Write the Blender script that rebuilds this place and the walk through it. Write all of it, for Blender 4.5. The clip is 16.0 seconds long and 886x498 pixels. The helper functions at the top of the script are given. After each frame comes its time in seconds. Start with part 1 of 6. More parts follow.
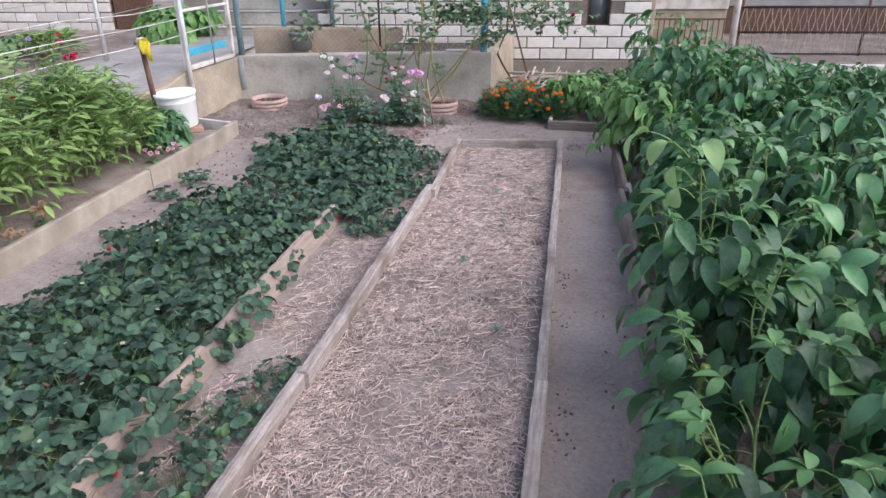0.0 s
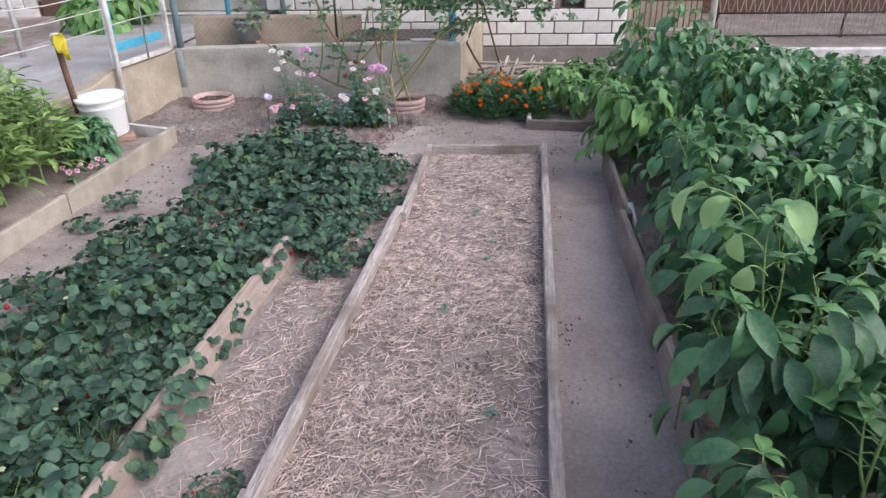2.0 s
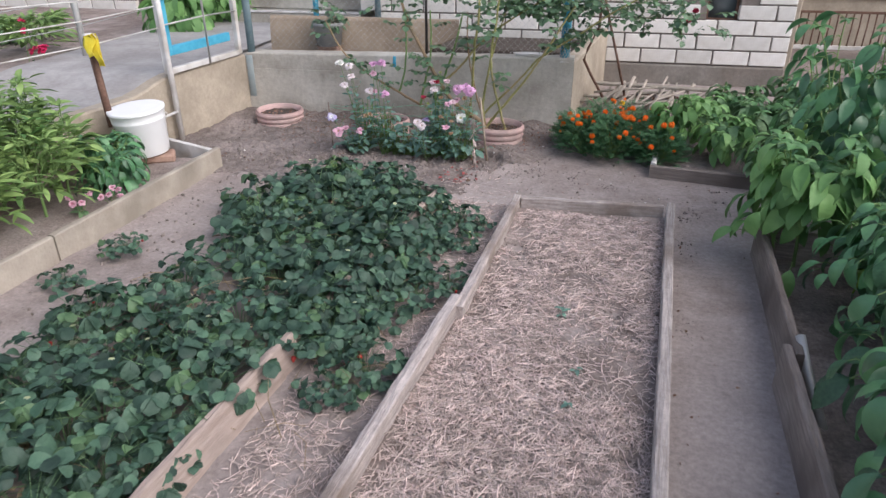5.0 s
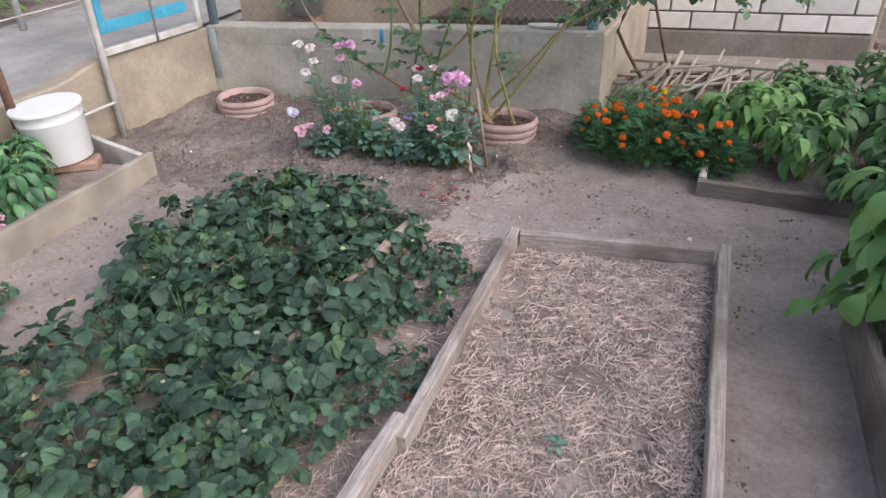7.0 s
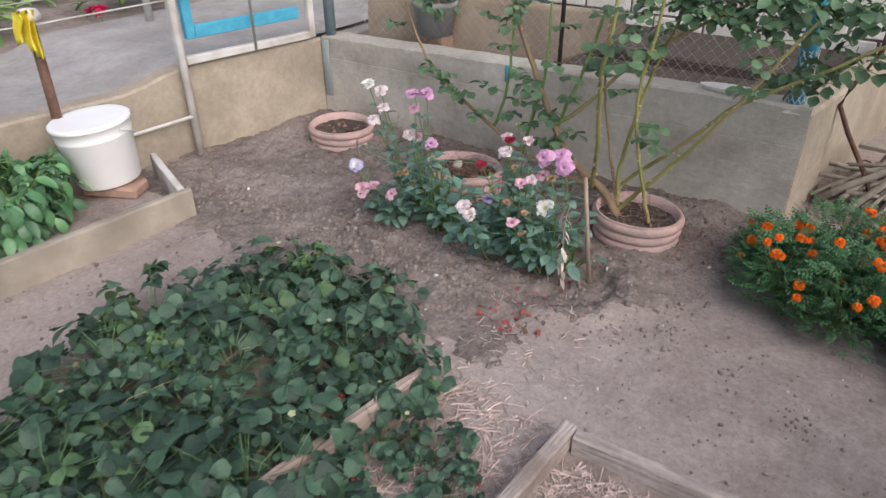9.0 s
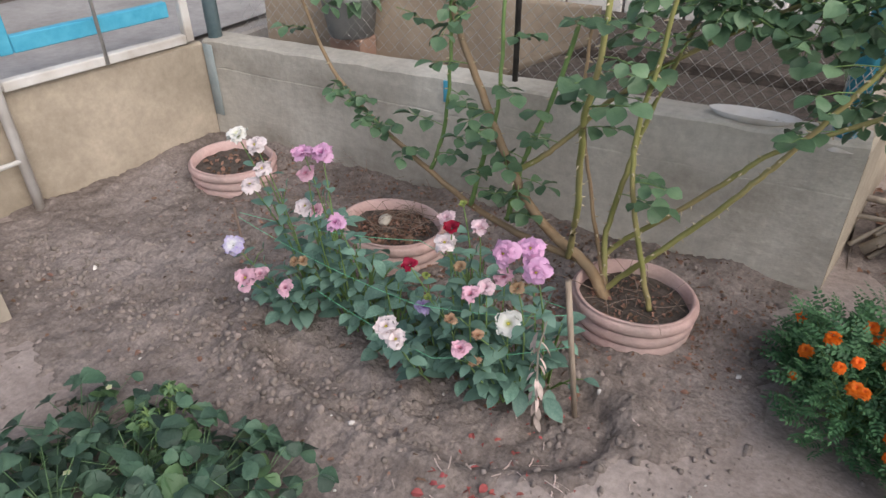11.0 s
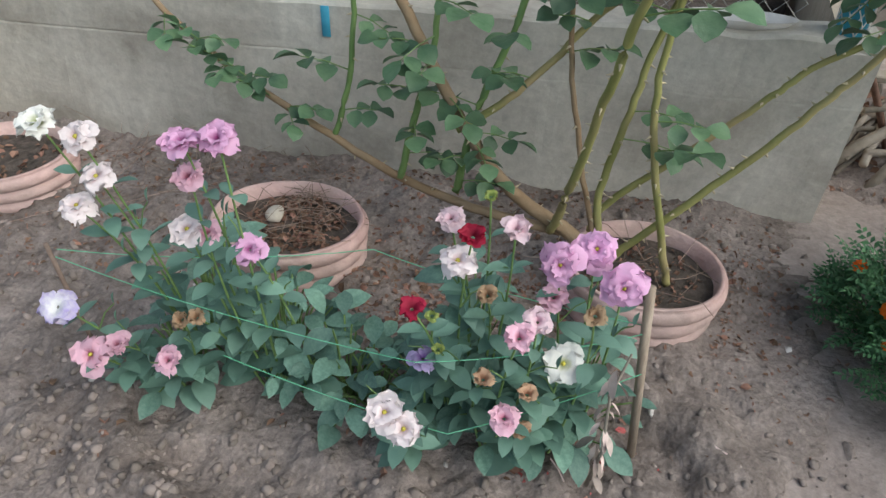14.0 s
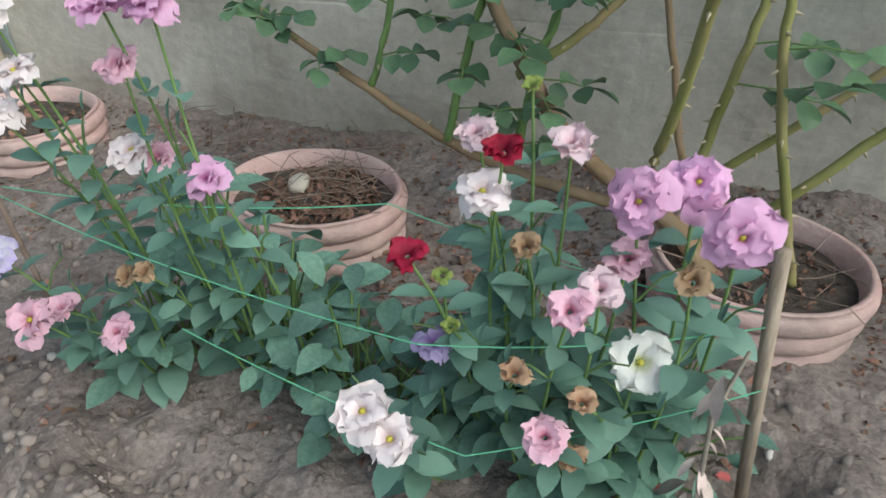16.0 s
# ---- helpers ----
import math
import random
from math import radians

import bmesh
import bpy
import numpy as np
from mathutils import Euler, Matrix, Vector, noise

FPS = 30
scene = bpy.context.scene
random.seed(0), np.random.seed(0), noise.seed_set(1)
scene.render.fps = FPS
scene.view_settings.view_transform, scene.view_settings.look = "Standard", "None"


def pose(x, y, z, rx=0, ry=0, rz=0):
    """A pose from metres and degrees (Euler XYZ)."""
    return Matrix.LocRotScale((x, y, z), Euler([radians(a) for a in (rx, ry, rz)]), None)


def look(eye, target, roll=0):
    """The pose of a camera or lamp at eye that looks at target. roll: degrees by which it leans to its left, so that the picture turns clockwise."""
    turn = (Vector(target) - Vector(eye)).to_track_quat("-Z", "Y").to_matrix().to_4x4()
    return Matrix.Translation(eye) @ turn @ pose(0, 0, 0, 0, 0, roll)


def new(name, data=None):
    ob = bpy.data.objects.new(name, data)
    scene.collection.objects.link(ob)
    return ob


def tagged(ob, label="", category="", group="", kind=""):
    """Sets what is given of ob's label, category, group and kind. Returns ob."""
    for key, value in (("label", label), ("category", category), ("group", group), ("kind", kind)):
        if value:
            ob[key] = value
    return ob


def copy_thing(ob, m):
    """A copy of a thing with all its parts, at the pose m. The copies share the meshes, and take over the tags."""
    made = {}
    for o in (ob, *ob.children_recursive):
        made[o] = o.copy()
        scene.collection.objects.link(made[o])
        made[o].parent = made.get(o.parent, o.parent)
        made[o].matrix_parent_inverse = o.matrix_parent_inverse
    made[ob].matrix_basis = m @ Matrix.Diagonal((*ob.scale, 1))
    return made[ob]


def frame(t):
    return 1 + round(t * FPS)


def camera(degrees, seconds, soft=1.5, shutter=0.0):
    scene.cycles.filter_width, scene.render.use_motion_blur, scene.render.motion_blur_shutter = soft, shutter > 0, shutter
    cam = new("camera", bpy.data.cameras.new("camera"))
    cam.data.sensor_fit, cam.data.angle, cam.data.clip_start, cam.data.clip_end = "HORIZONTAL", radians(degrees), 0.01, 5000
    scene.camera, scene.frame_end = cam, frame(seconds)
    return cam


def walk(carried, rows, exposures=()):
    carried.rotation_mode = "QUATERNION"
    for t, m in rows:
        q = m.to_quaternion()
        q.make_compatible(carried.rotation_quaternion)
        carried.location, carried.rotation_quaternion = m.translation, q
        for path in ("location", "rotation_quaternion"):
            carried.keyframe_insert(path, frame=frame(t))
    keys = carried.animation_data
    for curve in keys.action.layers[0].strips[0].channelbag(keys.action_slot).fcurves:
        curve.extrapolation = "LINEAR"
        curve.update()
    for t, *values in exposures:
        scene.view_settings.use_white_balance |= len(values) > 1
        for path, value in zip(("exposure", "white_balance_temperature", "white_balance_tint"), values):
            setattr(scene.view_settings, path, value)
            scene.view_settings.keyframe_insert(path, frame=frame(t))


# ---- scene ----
cam = camera(66.3, 16.0, 1.45, 0.25)
PATH = [
    (0, (1.351, 0.761, 1.628), (1.201, 2.572, 0.791), -0.5),
    (0.5, (1.331, 0.971, 1.653), (1.168, 2.764, 0.782), 0.0),
    (1, (1.326, 1.115, 1.656), (1.149, 2.895, 0.762), -1.0),
    (1.5, (1.302, 1.286, 1.66), (1.294, 3.091, 0.8), 0.4),
    (2, (1.246, 1.458, 1.648), (1.202, 3.246, 0.752), -0.6),
    (2.5, (1.263, 1.663, 1.635), (1.103, 3.438, 0.726), -1.6),
    (3, (1.341, 1.888, 1.612), (1.086, 3.657, 0.715), 0.9),
    (3.5, (1.365, 2.036, 1.595), (1.015, 3.768, 0.659), -1.2),
    (4, (1.331, 2.235, 1.585), (1.001, 4.004, 0.711), -0.2),
    (4.2, (1.311, 2.295, 1.579), (0.997, 4.064, 0.701), -0.0),
    (6.3, (1.456, 3.45, 1.485), (0.983, 5.148, 0.538), -0.8),
    (6.5, (1.452, 3.537, 1.471), (1.013, 5.234, 0.508), -1.2),
    (7, (1.435, 3.758, 1.49), (0.962, 5.417, 0.478), -1.7),
    (7.5, (1.568, 4.097, 1.492), (0.96, 5.73, 0.512), 0.5),
    (8, (1.58, 4.373, 1.472), (0.86, 5.959, 0.488), -0.6),
    (8.5, (1.553, 4.646, 1.459), (0.765, 6.197, 0.473), 1.3),
    (9, (1.518, 4.968, 1.462), (0.548, 6.388, 0.442), -0.4),
    (9.5, (1.488, 5.235, 1.446), (0.582, 6.699, 0.428), -0.2),
    (10, (1.35, 5.437, 1.427), (0.508, 6.914, 0.372), -0.1),
    (10.2, (1.287, 5.519, 1.436), (0.457, 7.022, 0.409), -0.3),
    (12.3, (0.84, 6.179, 1.228), (0.035, 7.501, -0.038), -1.6),
    (12.5, (0.806, 6.214, 1.211), (0.068, 7.566, -0.065), -0.7),
    (13, (0.633, 6.275, 1.15), (0.166, 7.744, -0.124), -0.4),
    (13.5, (0.517, 6.263, 1.118), (0.212, 7.779, -0.15), 3.1),
    (14, (0.501, 6.253, 1.131), (0.234, 7.799, -0.11), 1.9),
    (14.5, (0.516, 6.299, 1.107), (0.245, 7.827, -0.154), 1.3),
    (15, (0.545, 6.371, 1.063), (0.174, 7.874, -0.204), 0.1),
    (15.5, (0.561, 6.441, 0.995), (0.094, 7.929, -0.257), -0.8),
    (16, (0.544, 6.461, 0.836), (0.009, 8.004, -0.319), -1.0),
]
walk(cam, [(t, look(eye, target, roll)) for t, eye, target, roll in PATH],
     exposures=[(0, 1.11, 6320, 16), (3, 1.07, 6350, 14), (5, 0.99, 6390, 14), (7.5, 0.93, 6600, 14), (9, 0.86, 6700, 14), (10, 0.82, 6800, 15), (12.5, 0.86, 6550, 6), (14, 0.93, 6450, 4), (16, 0.93, 6380, 0)])

# ---- world, sun ----
world = bpy.data.worlds.new("world")
scene.world = world
world.use_nodes = True
wn = world.node_tree
sky = wn.nodes.new("ShaderNodeTexSky")
sky.sky_type, sky.sun_disc = "NISHITA", False
sky.sun_elevation, sky.sun_rotation = radians(42), radians(112)
sky.dust_density, sky.ozone_density = 2.0, 1.0
wn.nodes["Background"].inputs["Strength"].default_value = 0.11
veil = wn.nodes.new("ShaderNodeHueSaturation")  # a hazy evening sky, paler than a clear one
veil.inputs["Saturation"].default_value = 0.70
wn.links.new(sky.outputs[0], veil.inputs["Color"])
wn.links.new(veil.outputs[0], wn.nodes["Background"].inputs["Color"])
sun_data = bpy.data.lights.new("sun", "SUN")
sun_data.energy, sun_data.angle, sun_data.color = 1.15, radians(70), (1.0, 0.965, 0.90)
sun = new("sun", sun_data)
SUN_FROM = Vector((math.sin(radians(112)) * math.cos(radians(42)), math.cos(radians(112)) * math.cos(radians(42)), math.sin(radians(42))))
sun.matrix_world = look(SUN_FROM * 20, (0, 0, 0))


# ---- materials ----
def surf(name, c1, c2, scale=8.0, rough=0.85, bump=0.3, bscale=60.0, stretch=(1, 1, 1), spec=0.3, vary=0.0, island=0.0, detail=6.0, c3=None, c3scale=1.5, metal=0.0, thin=0.0, bdist=0.01, speck=0.0, sscale=110.0):
    """Two-colour noise at one scale, a third colour in large stains, fine relief."""
    m = bpy.data.materials.new(name)
    m.use_nodes = True
    nt = m.node_tree
    N, K = nt.nodes, nt.links.new
    b = N["Principled BSDF"]
    b.inputs["Roughness"].default_value = rough
    b.inputs["Metallic"].default_value = metal
    b.inputs["Specular IOR Level"].default_value = spec
    tc = N.new("ShaderNodeTexCoord")
    mp = N.new("ShaderNodeMapping")
    mp.inputs["Scale"].default_value = stretch
    K(tc.outputs["Object"], mp.inputs["Vector"])
    n1 = N.new("ShaderNodeTexNoise")
    n1.inputs["Scale"].default_value, n1.inputs["Detail"].default_value, n1.inputs["Roughness"].default_value = scale, detail, 0.62
    K(mp.outputs[0], n1.inputs["Vector"])
    ramp = N.new("ShaderNodeValToRGB")
    ramp.color_ramp.elements[0].position, ramp.color_ramp.elements[1].position = 0.32, 0.68
    ramp.color_ramp.elements[0].color, ramp.color_ramp.elements[1].color = (*c1, 1), (*c2, 1)
    K(n1.outputs[0], ramp.inputs[0])
    col = ramp.outputs[0]
    if c3:
        n3 = N.new("ShaderNodeTexNoise")
        n3.inputs["Scale"].default_value, n3.inputs["Detail"].default_value = c3scale, 5.0
        K(tc.outputs["Object"], n3.inputs["Vector"])
        r3 = N.new("ShaderNodeValToRGB")
        r3.color_ramp.elements[0].position, r3.color_ramp.elements[1].position = 0.45, 0.7
        K(n3.outputs[0], r3.inputs[0])
        mx = N.new("ShaderNodeMix")
        mx.data_type = "RGBA"
        K(r3.outputs[0], mx.inputs[0])
        K(col, mx.inputs[6])
        mx.inputs[7].default_value = (*c3, 1)
        col = mx.outputs[2]
    if speck:
        n5 = N.new("ShaderNodeTexNoise")
        n5.inputs["Scale"].default_value, n5.inputs["Detail"].default_value, n5.inputs["Roughness"].default_value = sscale, 8.0, 0.75
        K(tc.outputs["Object"], n5.inputs["Vector"])
        r5 = N.new("ShaderNodeMapRange")
        r5.inputs["From Min"].default_value, r5.inputs["From Max"].default_value = 0.36, 0.64
        r5.inputs["To Min"].default_value, r5.inputs["To Max"].default_value = 1 - speck, 1 + speck * 0.6
        K(n5.outputs[0], r5.inputs["Value"])
        h5 = N.new("ShaderNodeHueSaturation")
        K(r5.outputs[0], h5.inputs["Value"])
        K(col, h5.inputs["Color"])
        col = h5.outputs[0]
    if vary or island:
        src = N.new("ShaderNodeNewGeometry").outputs["Random Per Island"] if island else N.new("ShaderNodeObjectInfo").outputs["Random"]
        amount = island or vary
        mr = N.new("ShaderNodeMapRange")
        mr.inputs["To Min"].default_value, mr.inputs["To Max"].default_value = 1 - amount, 1 + amount
        K(src, mr.inputs["Value"])
        hs = N.new("ShaderNodeHueSaturation")
        K(mr.outputs[0], hs.inputs["Value"])
        h2 = N.new("ShaderNodeMapRange")
        h2.inputs["To Min"].default_value, h2.inputs["To Max"].default_value = 0.5 + 0.03 * amount, 0.5 - 0.03 * amount
        K(src, h2.inputs["Value"])
        K(h2.outputs[0], hs.inputs["Hue"])
        K(col, hs.inputs["Color"])
        col = hs.outputs[0]
    K(col, b.inputs["Base Color"])
    if bump:
        n2 = N.new("ShaderNodeTexNoise")
        n2.inputs["Scale"].default_value, n2.inputs["Detail"].default_value = bscale, 5.0
        K(mp.outputs[0], n2.inputs["Vector"])
        bp = N.new("ShaderNodeBump")
        bp.inputs["Strength"].default_value, bp.inputs["Distance"].default_value = bump, bdist
        K(n2.outputs[0], bp.inputs["Height"])
        K(bp.outputs[0], b.inputs["Normal"])
    if thin:
        tr = N.new("ShaderNodeBsdfTranslucent")
        K(col, tr.inputs["Color"])
        ms = N.new("ShaderNodeMixShader")
        ms.inputs[0].default_value = thin
        K(b.outputs[0], ms.inputs[1])
        K(tr.outputs[0], ms.inputs[2])
        K(ms.outputs[0], N["Material Output"].inputs["Surface"])
    return m


M_SOIL = surf("garden_soil", (0.25, 0.205, 0.186), (0.37, 0.312, 0.288), 6, 0.95, 0.6, 70, c3=(0.43, 0.37, 0.345), c3scale=0.9, bdist=0.008, speck=0.22, sscale=45)
M_BEDSOIL = surf("bed_soil", (0.185, 0.145, 0.127), (0.31, 0.252, 0.227), 14, 0.95, 0.6, 50, c3=(0.41, 0.345, 0.318), c3scale=2.5, bdist=0.012, speck=0.28, sscale=80)
M_PATCH = surf("flower_patch_soil", (0.144, 0.116, 0.103), (0.271, 0.228, 0.207), 18, 0.95, 0.8, 60, c3=(0.329, 0.279, 0.259), c3scale=2.2, bdist=0.012, speck=0.35, sscale=70)
M_DARKSOIL = surf("pot_soil", (0.05, 0.042, 0.036), (0.13, 0.105, 0.09), 30, 0.95, 0.9, 80)
M_STRAW = surf("straw", (0.385, 0.30, 0.268), (0.655, 0.54, 0.492), 20, 0.85, 0, island=0.45)
M_WOOD = surf("weathered_wood", (0.325, 0.275, 0.252), (0.61, 0.54, 0.505), 12, 0.85, 0.7, 26, stretch=(0.5, 7, 7), vary=0.1, c3=(0.27, 0.22, 0.19), c3scale=3, speck=0.15, sscale=40)
# darker tone of weathered wood, for the pepper and herb bed boards
M_DARKWOOD = surf("dark_wood", (0.185, 0.15, 0.13), (0.34, 0.285, 0.255), 12, 0.85, 0.5, 30, stretch=(0.5, 6, 6), vary=0.1, c3=(0.15, 0.12, 0.105), c3scale=3)
M_TANWOOD = surf("tan_board", (0.296, 0.227, 0.193), (0.437, 0.349, 0.303), 10, 0.85, 0.5, 30, stretch=(0.5, 5, 5), vary=0.1, c3=(0.245, 0.203, 0.177), c3scale=4)
M_CEMENT = surf("cement_board", (0.36, 0.31, 0.255), (0.50, 0.44, 0.37), 7, 0.9, 0.4, 60, c3=(0.29, 0.255, 0.21), c3scale=3, vary=0.08)
M_CONCRETE = surf("grey_concrete", (0.335, 0.306, 0.262), (0.50, 0.468, 0.412), 2.6, 0.9, 0.45, 30, stretch=(0.8, 0.8, 1.3), c3=(0.60, 0.572, 0.51), c3scale=2.4, speck=0.14, sscale=28)
M_PLINTH = surf("dark_cement_plinth", (0.185, 0.165, 0.145), (0.285, 0.26, 0.232), 4, 0.95, 0.4, 40, c3=(0.22, 0.185, 0.155), c3scale=1.6, speck=0.15, sscale=30)
M_TANCONC = surf("tan_plaster", (0.36, 0.305, 0.24), (0.50, 0.43, 0.345), 5, 0.9, 0.35, 40, c3=(0.30, 0.255, 0.20), c3scale=1.6, speck=0.12, sscale=30)
M_PAVE = surf("pavement_concrete", (0.33, 0.31, 0.30), (0.46, 0.44, 0.425), 4, 0.9, 0.35, 70, c3=(0.28, 0.26, 0.245), c3scale=1.2, speck=0.12, sscale=25)
M_BRICK = surf("white_brick", (0.62, 0.58, 0.53), (0.80, 0.77, 0.73), 6, 0.9, 0.35, 60, vary=0.13)
M_MORTAR = surf("mortar", (0.16, 0.135, 0.12), (0.24, 0.205, 0.185), 20, 0.95, 0.5, 80)
M_POT = surf("terracotta_paint", (0.50, 0.325, 0.30), (0.67, 0.485, 0.455), 9, 0.8, 0.4, 50, c3=(0.43, 0.325, 0.295), c3scale=7, vary=0.06, speck=0.08, sscale=60)
M_WHITE = surf("white_plastic", (0.86, 0.86, 0.86), (0.91, 0.91, 0.91), 4, 0.4, 0.05, 30, spec=0.5)
M_WHITEPAINT = surf("white_paint", (0.60, 0.58, 0.56), (0.76, 0.74, 0.72), 14, 0.6, 0.25, 40, c3=(0.42, 0.38, 0.34), c3scale=7)
M_BLUE = surf("blue_paint", (0.05, 0.33, 0.50), (0.10, 0.45, 0.62), 12, 0.55, 0.2, 40)
M_TEAL = surf("faded_blue_paint", (0.12, 0.19, 0.22), (0.20, 0.27, 0.29), 12, 0.7, 0.3, 40)
M_SMEAR = surf("pale_blue_smear", (0.27, 0.33, 0.34), (0.38, 0.42, 0.42), 9, 0.85, 0.3, 40)
M_RUST = surf("rusty_steel", (0.10, 0.055, 0.04), (0.19, 0.11, 0.08), 30, 0.8, 0.4, 90)
M_DARKIRON = surf("dark_iron", (0.035, 0.033, 0.032), (0.09, 0.08, 0.075), 20, 0.7, 0.2, 60, metal=0.4)
M_WIRE = surf("grey_wire", (0.42, 0.42, 0.41), (0.55, 0.54, 0.52), 20, 0.5, 0, metal=0.5)
M_YELLOW = surf("yellow_cloth", (0.72, 0.55, 0.03), (0.85, 0.70, 0.08), 15, 0.8, 0.3, 90)
M_CLAYBRICK = surf("clay_brick", (0.30, 0.185, 0.14), (0.42, 0.28, 0.22), 14, 0.9, 0.5, 60)
M_STICK = surf("stick_wood", (0.28, 0.22, 0.17), (0.42, 0.34, 0.27), 20, 0.85, 0.4, 50, stretch=(3, 3, 0.6), vary=0.15)
M_DEADSTICK = surf("dead_branch", (0.29, 0.25, 0.21), (0.45, 0.395, 0.335), 20, 0.9, 0.4, 50, vary=0.25)
M_LITTER = surf("dry_leaf", (0.13, 0.07, 0.05), (0.29, 0.175, 0.125), 20, 0.9, 0, island=0.45)
M_TWIG = surf("dry_twig", (0.17, 0.12, 0.095), (0.30, 0.23, 0.19), 20, 0.9, 0, island=0.3)
M_WITHER = surf("withered_leaf", (0.26, 0.185, 0.12), (0.46, 0.36, 0.25), 20, 0.9, 0, island=0.35)
M_RUNNER = surf("runner_stem", (0.22, 0.16, 0.09), (0.36, 0.27, 0.16), 20, 0.8, 0, island=0.3)
M_REDPETAL = surf("fallen_petal", (0.26, 0.05, 0.05), (0.40, 0.12, 0.11), 20, 0.8, 0, island=0.2)
M_CLOD = surf("soil_clod", (0.19, 0.157, 0.14), (0.30, 0.255, 0.23), 20, 0.95, 0.5, 60, island=0.25)
M_PEBBLE = surf("pebble", (0.45, 0.42, 0.39), (0.66, 0.63, 0.6), 20, 0.8, 0.2, 60, island=0.25)
M_STONE = surf("pale_stone", (0.45, 0.40, 0.33), (0.58, 0.53, 0.46), 20, 0.85, 0.3, 60)
M_PEPPER = surf("pepper_leaf", (0.066, 0.182, 0.082), (0.138, 0.305, 0.14), 9, 0.36, 0.25, 35, spec=0.5, island=0.42, thin=0.14)
# darker copy of pepper_leaf: shade on the near plants put into the colour
M_PEPPERSHADE = surf("shaded_pepper_leaf", (0.027, 0.085, 0.041), (0.066, 0.158, 0.073), 9, 0.36, 0.25, 35, spec=0.5, vary=0.42, thin=0.14)
M_PEPPERY = surf("young_pepper_leaf", (0.072, 0.18, 0.063), (0.138, 0.285, 0.108), 9, 0.4, 0.3, 35, spec=0.4, island=0.35, thin=0.18)
M_PALELEAF = surf("pale_pepper_leaf", (0.24, 0.41, 0.16), (0.38, 0.54, 0.26), 9, 0.45, 0.3, 35, spec=0.4, thin=0.2)
M_PSTEM = surf("green_stem", (0.13, 0.22, 0.07), (0.20, 0.30, 0.11), 20, 0.55, 0.1, 50)
M_PODS = surf("green_pepper_pod", (0.16, 0.27, 0.05), (0.24, 0.36, 0.08), 10, 0.25, 0, spec=0.6)
M_STRAWB = surf("strawberry_leaf", (0.036, 0.082, 0.054), (0.084, 0.152, 0.101), 14, 0.55, 0.5, 60, spec=0.4, island=0.55, thin=0.13)
M_STRAWBY = surf("pale_strawberry_leaf", (0.085, 0.175, 0.08), (0.16, 0.265, 0.125), 14, 0.5, 0.3, 60, spec=0.4, island=0.4, thin=0.18)
M_BERRY = surf("red_berry", (0.42, 0.02, 0.02), (0.55, 0.05, 0.035), 30, 0.35, 0.3, 90, spec=0.5)
M_LIS = surf("lisianthus_leaf", (0.108, 0.212, 0.168), (0.188, 0.318, 0.25), 9, 0.55, 0.15, 50, spec=0.35, vary=0.28, thin=0.12)
M_LISJ = surf("lisianthus_small_leaf", (0.108, 0.212, 0.168), (0.188, 0.318, 0.25), 9, 0.55, 0.15, 50, spec=0.35, island=0.28, thin=0.12)
M_MARI = surf("marigold_leaf", (0.05, 0.14, 0.065), (0.10, 0.22, 0.10), 14, 0.55, 0, island=0.35, thin=0.15)
M_ROSE = surf("rose_leaf", (0.068, 0.14, 0.074), (0.135, 0.226, 0.122), 14, 0.45, 0.3, 60, spec=0.45, island=0.4, thin=0.15)
M_CANE = surf("green_cane", (0.20, 0.205, 0.065), (0.32, 0.31, 0.12), 12, 0.6, 0.2, 60, stretch=(1, 1, 0.4), c3=(0.34, 0.26, 0.14), c3scale=5)
M_CANEBR = surf("woody_cane", (0.25, 0.165, 0.095), (0.38, 0.275, 0.17), 12, 0.75, 0.4, 60, c3=(0.20, 0.15, 0.10), c3scale=6)
M_THORN = surf("thorn", (0.42, 0.36, 0.24), (0.55, 0.46, 0.32), 20, 0.6, 0)
M_LIGHTGREEN = surf("light_green_leaf", (0.125, 0.275, 0.085), (0.215, 0.39, 0.14), 9, 0.5, 0.2, 50, island=0.3, thin=0.2)
M_YELLOWGREEN = surf("yellow_green_leaf", (0.155, 0.265, 0.08), (0.29, 0.42, 0.15), 9, 0.5, 0.2, 50, island=0.35, thin=0.2)
M_GREYGREEN = surf("grey_green_leaf", (0.105, 0.20, 0.09), (0.18, 0.295, 0.15), 9, 0.55, 0.2, 50, island=0.3, thin=0.12)
M_STRING = surf("green_string", (0.12, 0.40, 0.24), (0.18, 0.52, 0.33), 20, 0.6, 0)
M_GLASS = surf("dark_window", (0.08, 0.10, 0.11), (0.13, 0.155, 0.165), 3, 0.15, 0, spec=0.6)
M_SHEET = surf("tan_sheet", (0.32, 0.25, 0.185), (0.45, 0.36, 0.275), 5, 0.9, 0.4, 40, c3=(0.24, 0.185, 0.14), c3scale=2)
M_ROOF = surf("grey_slate", (0.25, 0.25, 0.25), (0.36, 0.36, 0.355), 5, 0.9, 0.3, 40)


